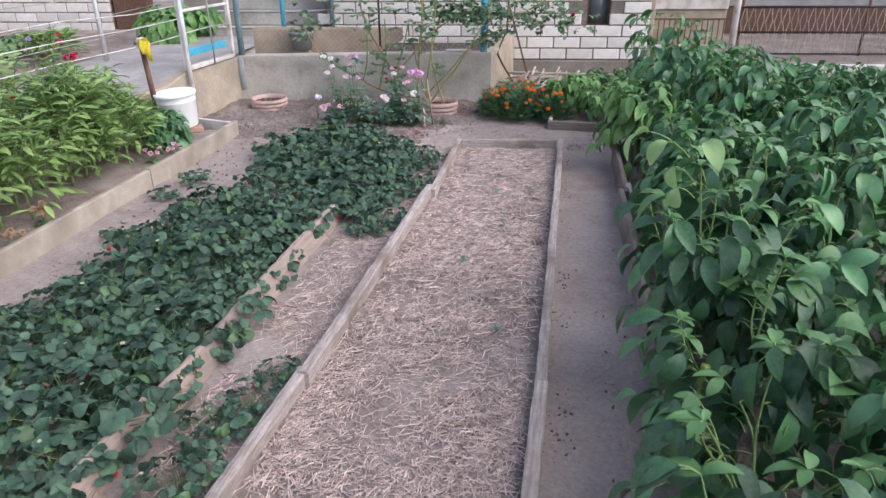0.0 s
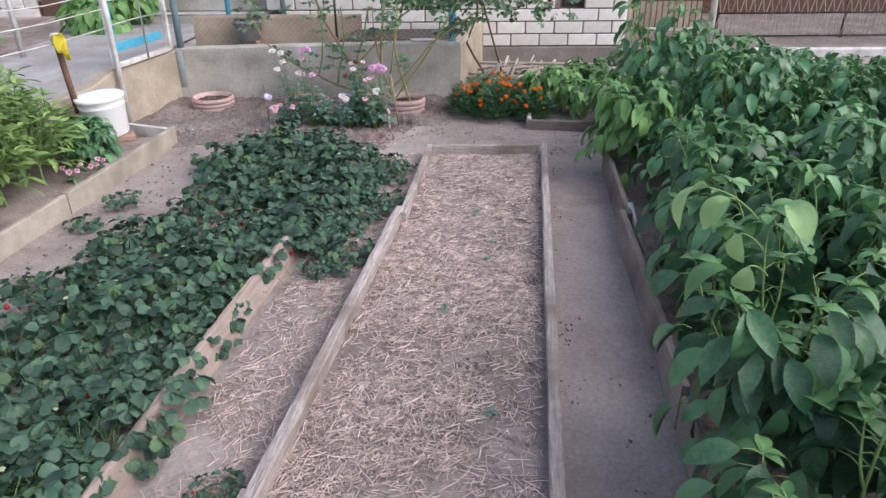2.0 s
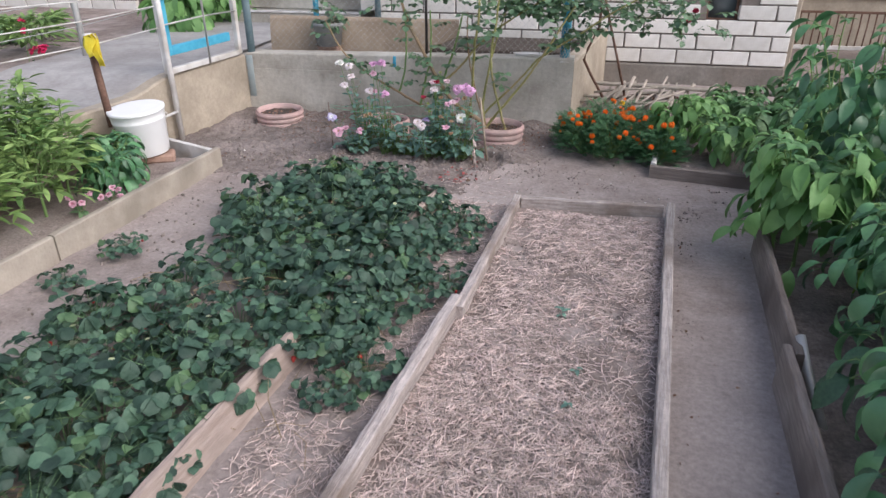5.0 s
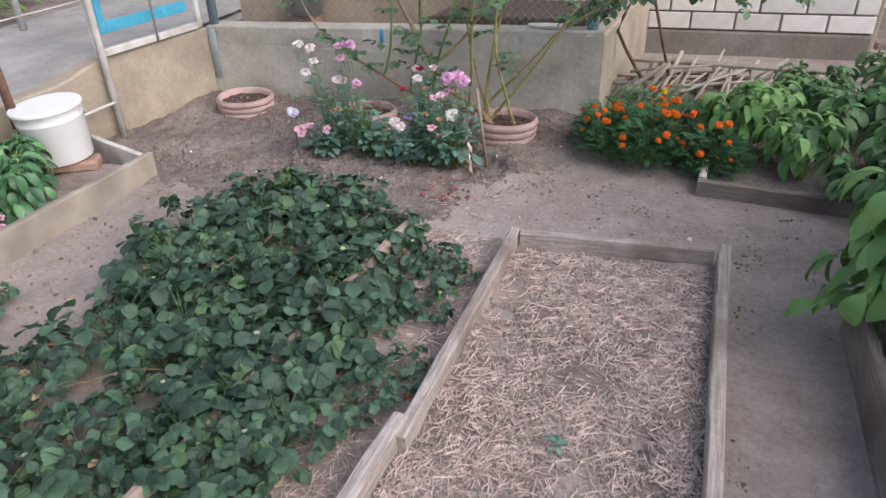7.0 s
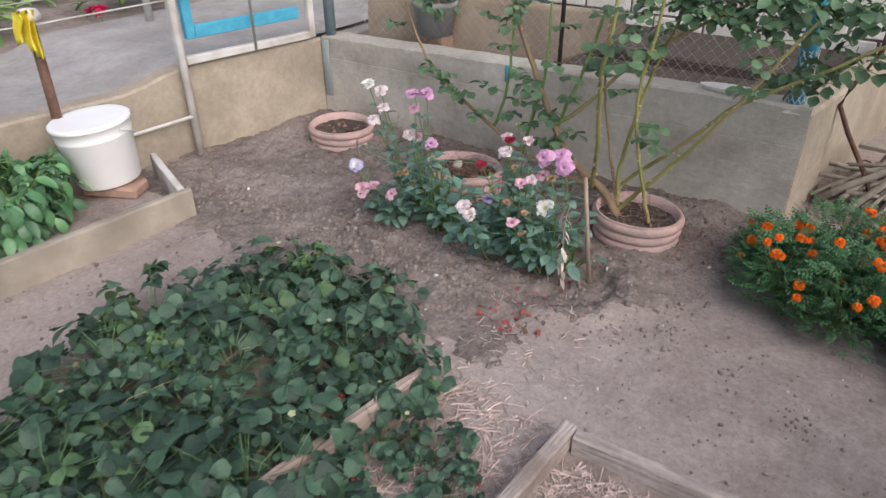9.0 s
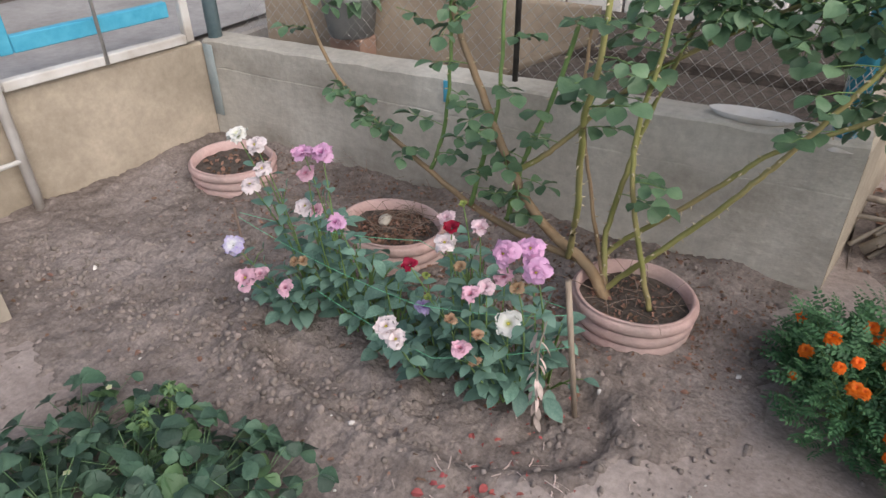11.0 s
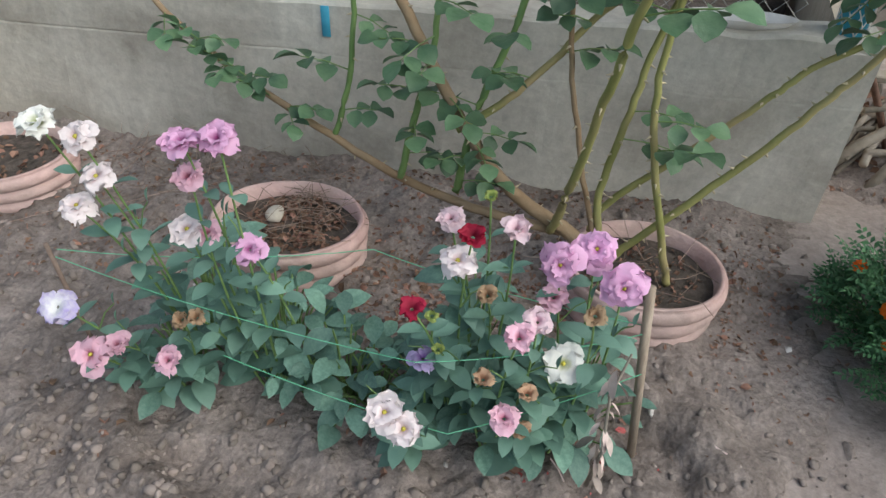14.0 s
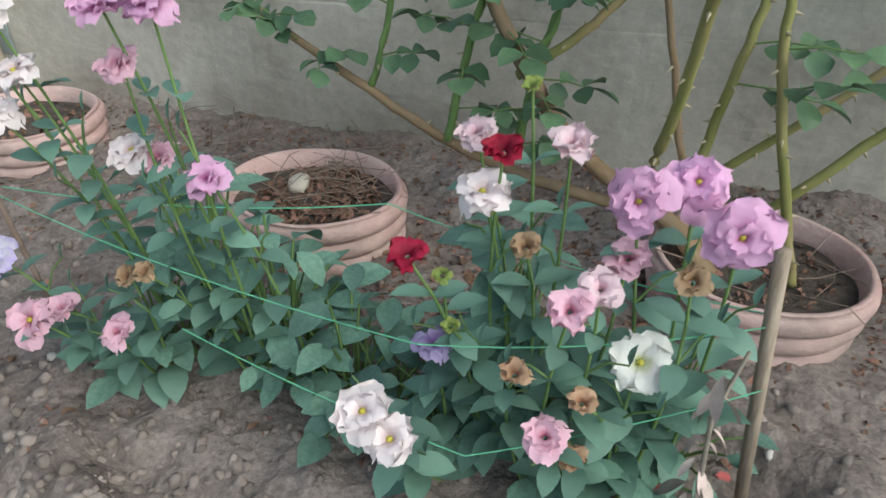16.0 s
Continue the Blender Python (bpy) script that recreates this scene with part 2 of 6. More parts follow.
def petal_mat(name, edge, heart, vary=0.12, span=0.026):
    """Petals that run from the heart's colour to the rim's, with fine veins along them."""
    m = surf(name, heart, edge, 26, 0.6, 0.2, 60, stretch=(3, 0.5, 3), spec=0.25, vary=vary, thin=0.3)
    N, K = m.node_tree.nodes, m.node_tree.links.new
    tc = N.new("ShaderNodeTexCoord")
    far = N.new("ShaderNodeVectorMath")
    far.operation = "LENGTH"
    K(tc.outputs["Object"], far.inputs[0])
    vein = N.new("ShaderNodeTexNoise")
    vein.inputs["Scale"].default_value, vein.inputs["Detail"].default_value = 130.0, 4.0
    K(tc.outputs["Object"], vein.inputs["Vector"])
    mr = N.new("ShaderNodeMapRange")
    mr.inputs["From Max"].default_value = span
    mr.inputs["To Min"].default_value, mr.inputs["To Max"].default_value = -0.05, 0.75
    K(far.outputs["Value"], mr.inputs["Value"])
    add = N.new("ShaderNodeMath")
    add.operation = "MULTIPLY_ADD"
    add.inputs[1].default_value = 0.40
    K(vein.outputs[0], add.inputs[0])
    K(mr.outputs[0], add.inputs[2])
    ramp = next(n for n in N if n.type == "VALTORGB")
    for link in list(ramp.inputs[0].links):
        m.node_tree.links.remove(link)
    K(add.outputs[0], ramp.inputs[0])
    return m


P_WHITE = petal_mat("white_petal", (0.88, 0.87, 0.83), (0.52, 0.56, 0.30), 0.05)
P_BLUSH = petal_mat("blush_petal", (0.87, 0.78, 0.79), (0.66, 0.50, 0.50), 0.06)
P_SHELL = petal_mat("shell_pink_petal", (0.83, 0.64, 0.69), (0.74, 0.47, 0.55), 0.1)
P_PINK = petal_mat("pink_petal", (0.84, 0.53, 0.64), (0.52, 0.17, 0.26), 0.12)
P_MAUVE = petal_mat("mauve_petal", (0.80, 0.47, 0.70), (0.42, 0.10, 0.30), 0.1)
P_RED = petal_mat("red_petal", (0.36, 0.015, 0.05), (0.22, 0.008, 0.03), 0.1)
P_PURPLE = petal_mat("purple_petal", (0.46, 0.38, 0.62), (0.28, 0.15, 0.42), 0.12)
P_VIOLETW = petal_mat("violet_white_petal", (0.45, 0.36, 0.70), (0.87, 0.86, 0.86), 0.08, 0.060)
P_DRIED = petal_mat("dried_petal", (0.50, 0.34, 0.22), (0.36, 0.20, 0.12), 0.25)
P_ORANGE = petal_mat("orange_petal", (0.88, 0.185, 0.015), (0.72, 0.075, 0.01), 0.2)
P_YELLOWF = petal_mat("yellow_petal", (0.85, 0.55, 0.02), (0.75, 0.40, 0.02), 0.1)
P_BUD = petal_mat("bud", (0.40, 0.42, 0.11), (0.22, 0.30, 0.09), 0.15)
P_FUCHSIA = petal_mat("fuchsia_petal", (0.75, 0.05, 0.16), (0.6, 0.03, 0.10), 0.15)
M_EYE = surf("flower_eye", (0.45, 0.42, 0.06), (0.6, 0.52, 0.1), 40, 0.7, 0)


# ---- geometry helpers ----
class Geo:
    """Collects vertices and faces of one mesh."""

    def __init__(self):
        self.v, self.f = [], []

    def add(self, tpl, m=None):
        tv, tf = tpl
        base = len(self.v)
        if m is not None:
            a = np.array(m)
            tv = tv @ a[:3, :3].T + a[:3, 3]
        self.v.extend(map(tuple, tv))
        self.f.extend(tuple(i + base for i in q) for q in tf)
        return self

    def tube(self, pts, r0, r1, n=6, cap=True):
        pts = [Vector(p) for p in pts]
        base, k = len(self.v), len(pts)
        for i, p in enumerate(pts):
            d = (pts[min(i + 1, k - 1)] - pts[max(i - 1, 0)]).normalized()
            a = d.orthogonal().normalized() if abs(d.z) > 0.95 else d.cross(Vector((0, 0, 1))).normalized()
            b = d.cross(a)
            r = r0 + (r1 - r0) * i / max(1, k - 1)
            for j in range(n):
                t = math.tau * j / n
                self.v.append(tuple(p + r * (math.cos(t) * a + math.sin(t) * b)))
        for i in range(k - 1):
            for j in range(n):
                j2 = (j + 1) % n
                self.f.append((base + i * n + j, base + i * n + j2, base + (i + 1) * n + j2, base + (i + 1) * n + j))
        if cap:
            self.f.append(tuple(base + j for j in reversed(range(n))))
            self.f.append(tuple(base + (k - 1) * n + j for j in range(n)))
        return self

    def box(self, x0, x1, y0, y1, z0, z1, b=0.0):
        """A box with chamfered edges when b > 0."""
        base = len(self.v)
        if not b:
            self.v += [(x, y, z) for z in (z0, z1) for y in (y0, y1) for x in (x0, x1)]
            q = [(0, 2, 3, 1), (4, 5, 7, 6), (0, 1, 5, 4), (2, 6, 7, 3), (0, 4, 6, 2), (1, 3, 7, 5)]
        else:
            bm = bmesh.new()
            bmesh.ops.create_cube(bm, size=1)
            for v in bm.verts:
                v.co = ((x0 + x1) / 2 + v.co.x * (x1 - x0), (y0 + y1) / 2 + v.co.y * (y1 - y0), (z0 + z1) / 2 + v.co.z * (z1 - z0))
            bmesh.ops.bevel(bm, geom=bm.edges[:], offset=b, segments=1, affect="EDGES")
            bm.verts.index_update()
            self.v += [tuple(v.co) for v in bm.verts]
            q = [tuple(v.index for v in f.verts) for f in bm.faces]
            bm.free()
        self.f += [tuple(i + base for i in f) for f in q]
        return self

    def lathe(self, profile, n=32, wob=0.0, seed=0.0):
        base, k = len(self.v), len(profile)
        for i, (r, z) in enumerate(profile):
            for j in range(n):
                t = math.tau * j / n
                rr = r * (1 + wob * noise.noise((math.cos(t) * 1.5 + seed, math.sin(t) * 1.5, z * 5)))
                self.v.append((rr * math.cos(t), rr * math.sin(t), z))
        for i in range(k - 1):
            for j in range(n):
                j2 = (j + 1) % n
                self.f.append((base + i * n + j, base + i * n + j2, base + (i + 1) * n + j2, base + (i + 1) * n + j))
        return self

    def mesh(self, name, smooth=True):
        me = bpy.data.meshes.new(name)
        me.from_pydata(self.v, [], self.f)
        if smooth:
            me.shade_smooth()
        me.update()
        return me


def part(name, geo, material, parent=None, label="", smooth=True, at=None):
    """Links a Geo (or a mesh) as one mesh object under a thing."""
    me = geo if isinstance(geo, bpy.types.Mesh) else geo.mesh(name, smooth)
    if not me.materials:
        me.materials.append(material)
    ob = new(name, me)
    if parent:
        ob.parent = parent
    if at is not None:
        ob.matrix_basis = at
    if label:
        ob["label"] = label
    return ob


def thing(name, m, label, category, group="", kind=""):
    ob = new(name)
    ob.empty_display_size = 0.1
    ob.matrix_basis = m
    return tagged(ob, label, category, group, kind)


def orient(p, d, roll=0.0, s=1.0):
    """A frame at p whose Y runs along d and whose Z leans upwards."""
    y = Vector(d).normalized()
    x = y.cross(Vector((0, 0, 1)))
    x = x.normalized() if x.length > 1e-3 else Vector((1, 0, 0))
    z = x.cross(y)
    m = Matrix((x, y, z)).transposed().to_4x4()
    return Matrix.Translation(p) @ m @ Matrix.Rotation(roll, 4, "Y") @ Matrix.Scale(s, 4)


def leaf_tpl(L, W, n=5, peak=0.4, fold=0.3, droop=0.3, tip=1.0, zig=0.0, wave=0.0, cup=0.0):
    """A leaf along Y: midrib and two edges, folded along the rib and bent down."""
    v, f = [], []
    for i in range(n + 1):
        t = i / n
        w = (t / peak) ** 0.6 if t < peak else max(0.0, 1 - ((t - peak) / (1 - peak)) ** (1.4 + tip)) ** (0.8 if tip < 1 else 1.0)
        w = W / 2 * max(w, 0.03) * (1 + zig * (1 if i % 2 else -1))
        a = droop * t
        y, z = L * (math.sin(a * 1.6) / 1.6 / max(droop, 1e-3)), -L * (1 - math.cos(a * 1.6)) / 1.6 / max(droop, 1e-3)
        e = fold * w + wave * W * math.sin(t * 9.0) + cup * W * t * t
        v += [(-w, y, z + e), (0, y, z), (w, y, z + e * (1 if wave == 0 else 0.6))]
    for i in range(n):
        q = i * 3
        f += [(q, q + 1, q + 4, q + 3), (q + 1, q + 2, q + 5, q + 4)]
    return np.array(v), f


def heightmesh(name, x0, x1, y0, y1, step, fz, material):
    nx, ny = max(2, int((x1 - x0) / step)), max(2, int((y1 - y0) / step))
    xs, ys = np.linspace(x0, x1, nx + 1), np.linspace(y0, y1, ny + 1)
    v, f = [], []
    for y in ys:
        for x in xs:
            v.append((x, y, fz(x, y)))
    w = nx + 1
    for j in range(ny):
        for i in range(nx):
            q = j * w + i
            f.append((q, q + 1, q + w + 1, q + w))
    g = Geo()
    g.v, g.f = v, f
    return g


def bump2(x, y, s, seed=0.0):
    return noise.noise((x * s + seed, y * s, seed * 1.7))


# ---- ground ----
def ground_z(x, y):
    z = 0.010 * bump2(x, y, 1.3) + 0.006 * bump2(x, y, 5.0, 3) + 0.0035 * bump2(x, y, 17, 7)
    lumpy = max(0.0, min(1.0, (y - 6.55) / 0.3)) * max(0.0, min(1.0, (1.15 - x) / 0.4))
    lumpy = max(lumpy, max(0.0, min(1.0, (0.35 - x) / 0.4)) * 0.5)
    z += lumpy * (0.016 * bump2(x, y, 10, 5) + 0.016 * abs(bump2(x, y, 24, 9)) - 0.006)
    # shallow watering hollow round the flower patch
    r = math.hypot((x - 0.30) / 0.62, (y - 7.05) / 0.30)
    z += 0.022 * math.exp(-((r - 1.0) / 0.13) ** 2) - (0.018 if r < 0.9 else 0.0)
    # soil heaped against the terrace wall
    z += 0.035 * max(0.0, min(1.0, (y - 7.55) / 0.45)) * (0.6 + bump2(x, y, 4, 2)) if y < 8.05 else 0.0
    return z


def axis(fine0, fine1, step, lo, hi):
    a = list(np.arange(fine0, fine1 + 1e-6, step))
    out, d, p = [], step * 2, fine0
    while p > lo:
        p -= d
        d *= 1.5
        out.append(max(p, lo))
    b, d, p = [], step * 2, fine1
    while p < hi:
        p += d
        d *= 1.5
        b.append(min(p, hi))
    return out[::-1] + a + b


gx, gy = axis(-1.75, 2.45, 0.026, -900, 900), axis(1.6, 8.06, 0.026, -900, 900)
gg = Geo()
for y in gy:
    for x in gx:
        inside = -2.2 < x < 3.2 and 0.5 < y < 8.1
        gg.v.append((x, y, ground_z(x, y) if inside else 0.004 * bump2(x, y, 1.0)))
w = len(gx)
gg.f = [(j * w + i, j * w + i + 1, (j + 1) * w + i + 1, (j + 1) * w + i) for j in range(len(gy) - 1) for i in range(w - 1)]
ground = tagged(part("ground", gg, M_SOIL), "dry grey-brown trodden garden soil", "ground", kind="structure")

def patch_edge(x, y):
    e = min((x + 1.62) / 0.2, (0.70 + 0.5 * max(0.0, min(1.0, (y - 6.8) / 0.4)) - x) / 0.2, (y - 6.50 + 0.05 * max(0.0, x)) / 0.22)
    return max(-1.0, min(1.0, e + 0.5 * bump2(x, y, 5, 21) + 0.45 * bump2(x, y, 24, 22)))


base_z = ground_z


def ground_z(x, y):
    z = base_z(x, y)
    if 6.3 < y < 8.05 and -1.65 < x < 1.3:
        e = patch_edge(x, y)
        if e > 0:
            z += e * (0.008 + 0.016 * bump2(x, y, 13, 31) + 0.019 * abs(bump2(x, y, 30, 33)))
    return z


pt = heightmesh("flower_patch_soil", -1.64, 1.28, 6.3, 8.03, 0.013, lambda x, y: ground_z(x, y) + (0.005 if patch_edge(x, y) > 0.08 else -0.02), M_PATCH)
tagged(part("flower_patch_soil", pt, M_PATCH), "dark loose crumbly soil of the flower patch", "soil", kind="structure")



def plank(name, p0, p1, z0, z1, thick, material, label, seed=0, group="bed edging boards", lean=0.0, parent=None):
    """A worn board standing on edge from p0 to p1, built along its own X."""
    p0, p1 = Vector((*p0, 0)), Vector((*p1, 0))
    L, n = (p1 - p0).length, max(4, int((p1 - p0).length / 0.06))
    b, t, h = 0.005, thick / 2, z1 - z0
    prof = [(-t, 0), (-t, h * 0.5), (-t, h - b), (-t + b, h), (0, h + 0.001), (t - b, h), (t, h - b), (t, h * 0.5), (t, 0)]
    g, k = Geo(), len(prof)
    for i in range(n + 1):
        x = L * i / n
        sag = 0.006 * noise.noise((x * 1.3 + seed, seed, 0))
        side = 0.007 * noise.noise((x * 0.9, seed + 4, 0))
        for j, (yy, zz) in enumerate(prof):
            chip = 0.004 * noise.noise((x * 14, j * 0.9, seed)) if zz > h * 0.6 else 0
            g.v.append((x, yy + side + chip * 0.6 + lean * zz, zz + (sag if zz > 0 else 0) + chip))
    for i in range(n):
        for j in range(k - 1):
            q = i * k + j
            g.f.append((q, q + k, q + k + 1, q + 1))
        g.f.append((i * k + k - 1, (i + 1) * k + k - 1, (i + 1) * k, i * k))
    g.f.append(tuple(range(k)))
    g.f.append(tuple(n * k + j for j in reversed(range(k))))
    me = g.mesh(name, False)
    ob = part(name, me, material)
    ob.matrix_basis = pose(p0.x, p0.y, z0, 0, 0, math.degrees(math.atan2(p1.y - p0.y, p1.x - p0.x)))
    if parent:
        ob.parent = parent
        return ob
    return tagged(ob, label, "board", group)


def on_left(y, out=0.0):
    return (float(np.interp(y, [-0.6, 2.94, 5.05, 6.29], [0.11, 0.622, 0.912, 1.040])) + out, y)


def on_right(y, out=0.0):
    return (1.887 - (6.299 - y) * 0.1085 + out, y)


TOP = 0.100
plank("bed_board", on_left(-0.6, -0.01), on_left(2.95, -0.01), -0.06, TOP - 0.01, 0.045, M_WOOD, "weathered grey wooden edging board of the straw bed", 1)
plank("bed_board", on_left(2.90, 0.008), on_left(5.11, -0.012), -0.06, TOP, 0.046, M_WOOD, "weathered cracked wooden edging board of the straw bed", 2)
plank("bed_board", on_left(5.03, 0.018), on_left(6.29, 0.0), -0.06, TOP - 0.008, 0.042, M_WOOD, "weathered cracked wooden edging board of the straw bed", 3)
plank("bed_board", on_right(-0.6, 0.03), on_right(2.90, 0.022), -0.06, TOP + 0.005, 0.052, M_WOOD, "weathered grey wooden edging board of the straw bed", 4)
plank("bed_board", on_right(2.91, 0.022), on_right(6.31, -0.006), -0.06, TOP, 0.044, M_WOOD, "weathered grey wooden edging board of the straw bed", 5)
plank("bed_board", (1.064, 6.262), (1.842, 6.285), -0.06, TOP - 0.004, 0.036, M_WOOD, "short chipped end board of the straw bed", 6)

# the straw bed, with a few dug holes
holes = ((1.08, 5.78, 0.07), (1.575, 5.22, 0.08), (1.327, 3.65, 0.08), (1.53, 3.65, 0.06), (1.615, 5.06, 0.06), (1.13, 5.68, 0.05), (1.60, 4.35, 0.05))


def bed_z(x, y):
    z = 0.028 + 0.012 * bump2(x, y, 3, 1) + 0.008 * bump2(x, y, 9, 2) + 0.005 * bump2(x, y, 25, 6)
    for hx, hy, hr in holes:
        z -= 0.03 * math.exp(-(((x - hx) ** 2 + (y - hy) ** 2) / (hr * hr)))
    return z


bs = Geo()
NX, NY = 32, 260
for j in range(NY + 1):
    y = -0.6 + (6.25 + 0.6) * j / NY
    for i in range(NX + 1):
        x = on_left(y)[0] + (on_right(y)[0] + 0.015 - on_left(y)[0]) * i / NX
        bs.v.append((x, y, bed_z(x, y)))
for j in range(NY):
    for i in range(NX):
        q = j * (NX + 1) + i
        bs.f.append((q, q + 1, q + NX + 2, q + NX + 1))
tagged(part("bed_soil", bs, M_BEDSOIL), "dry brown soil of the straw-covered bed", "soil", kind="structure")


def straw_geo(n, area, fz, seed, lmin=0.02, lmax=0.10, keep=None):
    rnd, g = random.Random(seed), Geo()
    made = 0
    while made < n:
        x, y = area(rnd)
        if keep and not keep(x, y, rnd):
            continue
        made += 1
        L, a = lmin + (lmax - lmin) * rnd.random() ** 1.6, rnd.uniform(0, math.pi)
        wd = rnd.uniform(0.0008, 0.0023)
        z = fz(x, y) + rnd.uniform(0.001, 0.011)
        tilt, bend = rnd.uniform(-0.18, 0.18), rnd.uniform(-0.25, 0.25) * L
        dx, dy = math.cos(a), math.sin(a)
        base = len(g.v)
        for k in (-0.5, 0.0, 0.5):
            cx = x + dx * L * k - dy * bend * (0.25 - k * k)
            cy = y + dy * L * k + dx * bend * (0.25 - k * k)
            cz = max(z + tilt * L * k, fz(cx, cy) + 0.001)
            g.v += [(cx - dy * wd, cy + dx * wd, cz), (cx, cy, cz + wd * 1.2), (cx + dy * wd, cy - dx * wd, cz)]
        for k in (0, 3):
            g.f += [(base + k, base + k + 1, base + k + 4, base + k + 3), (base + k + 1, base + k + 2, base + k + 5, base + k + 4)]
    return g


def in_bed(r):
    y = r.uniform(1.7, 6.2) if r.random() < 0.9 else r.uniform(-0.5, 1.7)
    return r.uniform(on_left(y)[0] + 0.025, on_right(y)[0] - 0.02), y


def straw_keep(x, y, r):
    thin = bump2(x, y, 2.1, 11) + 0.5 * bump2(x, y, 6, 12)
    if any((x - hx) ** 2 + (y - hy) ** 2 < (0.8 * hr) ** 2 for hx, hy, hr in holes) and r.random() < 0.8:
        return False
    return r.random() < max(0.16, min(1.0, 0.72 + 1.25 * thin))


sg = straw_geo(34000, in_bed, bed_z, 11, 0.014, 0.085, keep=straw_keep)
tagged(part("straw_mulch", sg, M_STRAW, smooth=False), "pale dry straw mulch scattered over the bed", "straw", kind="stuff")


# ---- strawberry side: board, soil strips, scattered straw ----
def on_strip(y, out=0.0):
    """The line of the leaning tan board beside the strawberries."""
    return (0.40 + (y - 4.5) * 0.105 + out, y)


plank("strawberry_board", on_strip(-0.4, -0.06), on_strip(2.75, -0.06), -0.03, 0.105, 0.03, M_TANWOOD, "tan leaning board holding the strawberry bed", 8, lean=0.45)
plank("strawberry_board", on_strip(2.70, -0.035), on_strip(4.55, -0.035), -0.03, 0.105, 0.028, M_TANWOOD, "tan leaning board holding the strawberry bed", 9, lean=0.45)
plank("strawberry_board", on_strip(4.50, -0.045), on_strip(6.26, 0.05), -0.03, 0.10, 0.028, M_TANWOOD, "tan leaning board half hidden by strawberry leaves", 10, lean=0.45)
plank("strawberry_board", (0.40, 6.36), (0.58, 6.28), -0.05, 0.085, 0.025, M_TANWOOD, "short broken end board of the strawberry bed", 12)


def in_strip(r):
    y = r.uniform(1.9, 6.35)
    return r.uniform(on_strip(y)[0] + 0.02, on_left(y)[0] - 0.03), y


sg = straw_geo(4800, in_strip, ground_z, 12, keep=lambda x, y, r: r.random() < 0.6 + bump2(x, y, 3, 4))
tagged(part("scattered_straw", sg, M_STRAW, smooth=False), "scattered dry straw on the soil between boards", "straw", kind="stuff")
sg = straw_geo(260, lambda r: (r.gauss(0.72, 0.16), r.gauss(6.5, 0.22)), ground_z, 13, 0.015, 0.05)
tagged(part("scattered_straw", sg, M_STRAW, smooth=False), "thin scattered straw on the trodden soil", "straw", kind="stuff")

# ---- left flower bed ----
LB = lambda y: -1.0 - (6.6 - y) * 0.09
plank("flower_bed_board", (LB(-0.5), -0.5), (LB(3.2), 3.2), -0.05, 0.14, 0.04, M_CEMENT, "greyish tan edging board of the flower bed", 14)
plank("flower_bed_board", (LB(3.21), 3.21), (LB(5.2), 5.2), -0.05, 0.14, 0.04, M_CEMENT, "greyish tan edging board of the flower bed", 15)
plank("flower_bed_board", (LB(5.21), 5.21), (LB(6.62), 6.62), -0.05, 0.14, 0.04, M_CEMENT, "greyish tan edging board of the flower bed", 16)
plank("flower_bed_board", (LB(6.6) - 0.025, 6.60), (-1.52, 6.80), -0.05, 0.13, 0.032, M_WHITEPAINT, "pale worn end board of the flower bed", 17)
lbz = lambda x, y: 0.06 + 0.012 * bump2(x, y, 6, 3) + 0.006 * bump2(x, y, 20, 8)
lb = Geo()
for j in range(121):
    y = -0.5 + 7.1 * j / 120
    for i in range(19):
        x = LB(y) - 0.01 - 0.82 * i / 18
        yy = min(y, 6.58 + 0.34 * (LB(6.6) - x) / 0.8 * 0.9)
        lb.v.append((x, yy, lbz(x, yy)))
for j in range(120):
    for i in range(18):
        q = j * 19 + i
        lb.f.append((q, q + 19, q + 20, q + 1))
tagged(part("flower_bed_soil", lb, M_BEDSOIL), "loose brown soil of the flower bed", "soil", kind="structure")

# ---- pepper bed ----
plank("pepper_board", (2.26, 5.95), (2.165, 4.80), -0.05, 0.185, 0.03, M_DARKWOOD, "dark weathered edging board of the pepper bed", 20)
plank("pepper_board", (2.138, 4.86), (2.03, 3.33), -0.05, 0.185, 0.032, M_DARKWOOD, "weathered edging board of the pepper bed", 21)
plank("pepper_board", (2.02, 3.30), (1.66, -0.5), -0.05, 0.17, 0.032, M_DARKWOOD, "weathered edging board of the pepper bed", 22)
plank("pepper_board", (2.265, 5.96), (3.6, 5.8), -0.05, 0.16, 0.03, M_WOOD, "weathered end board of the pepper bed", 23)
pb = heightmesh("pepper_bed_soil", 2.285, 5.2, -0.5, 5.8, 0.06, lambda x, y: 0.03 + 0.02 * bump2(x, y, 4, 4) + 0.008 * bump2(x, y, 15, 5), M_BEDSOIL)
pb.v = [(x - (5.9 - y) * 0.093 * max(0, 1 - (x - 2.285) / 2.0), y, z) for x, y, z in pb.v]
tagged(part("pepper_bed_soil", pb, M_PATCH), "shaded brown soil of the pepper bed", "soil", kind="structure")
stake = Geo().tube([(2.235, 4.62, 0.0), (2.20, 4.80, 0.12), (2.185, 4.90, 0.20)], 0.017, 0.017, 10)
tagged(part("pipe_peg", stake, M_WIRE), "grey plastic pipe peg beside the pepper board", "peg")

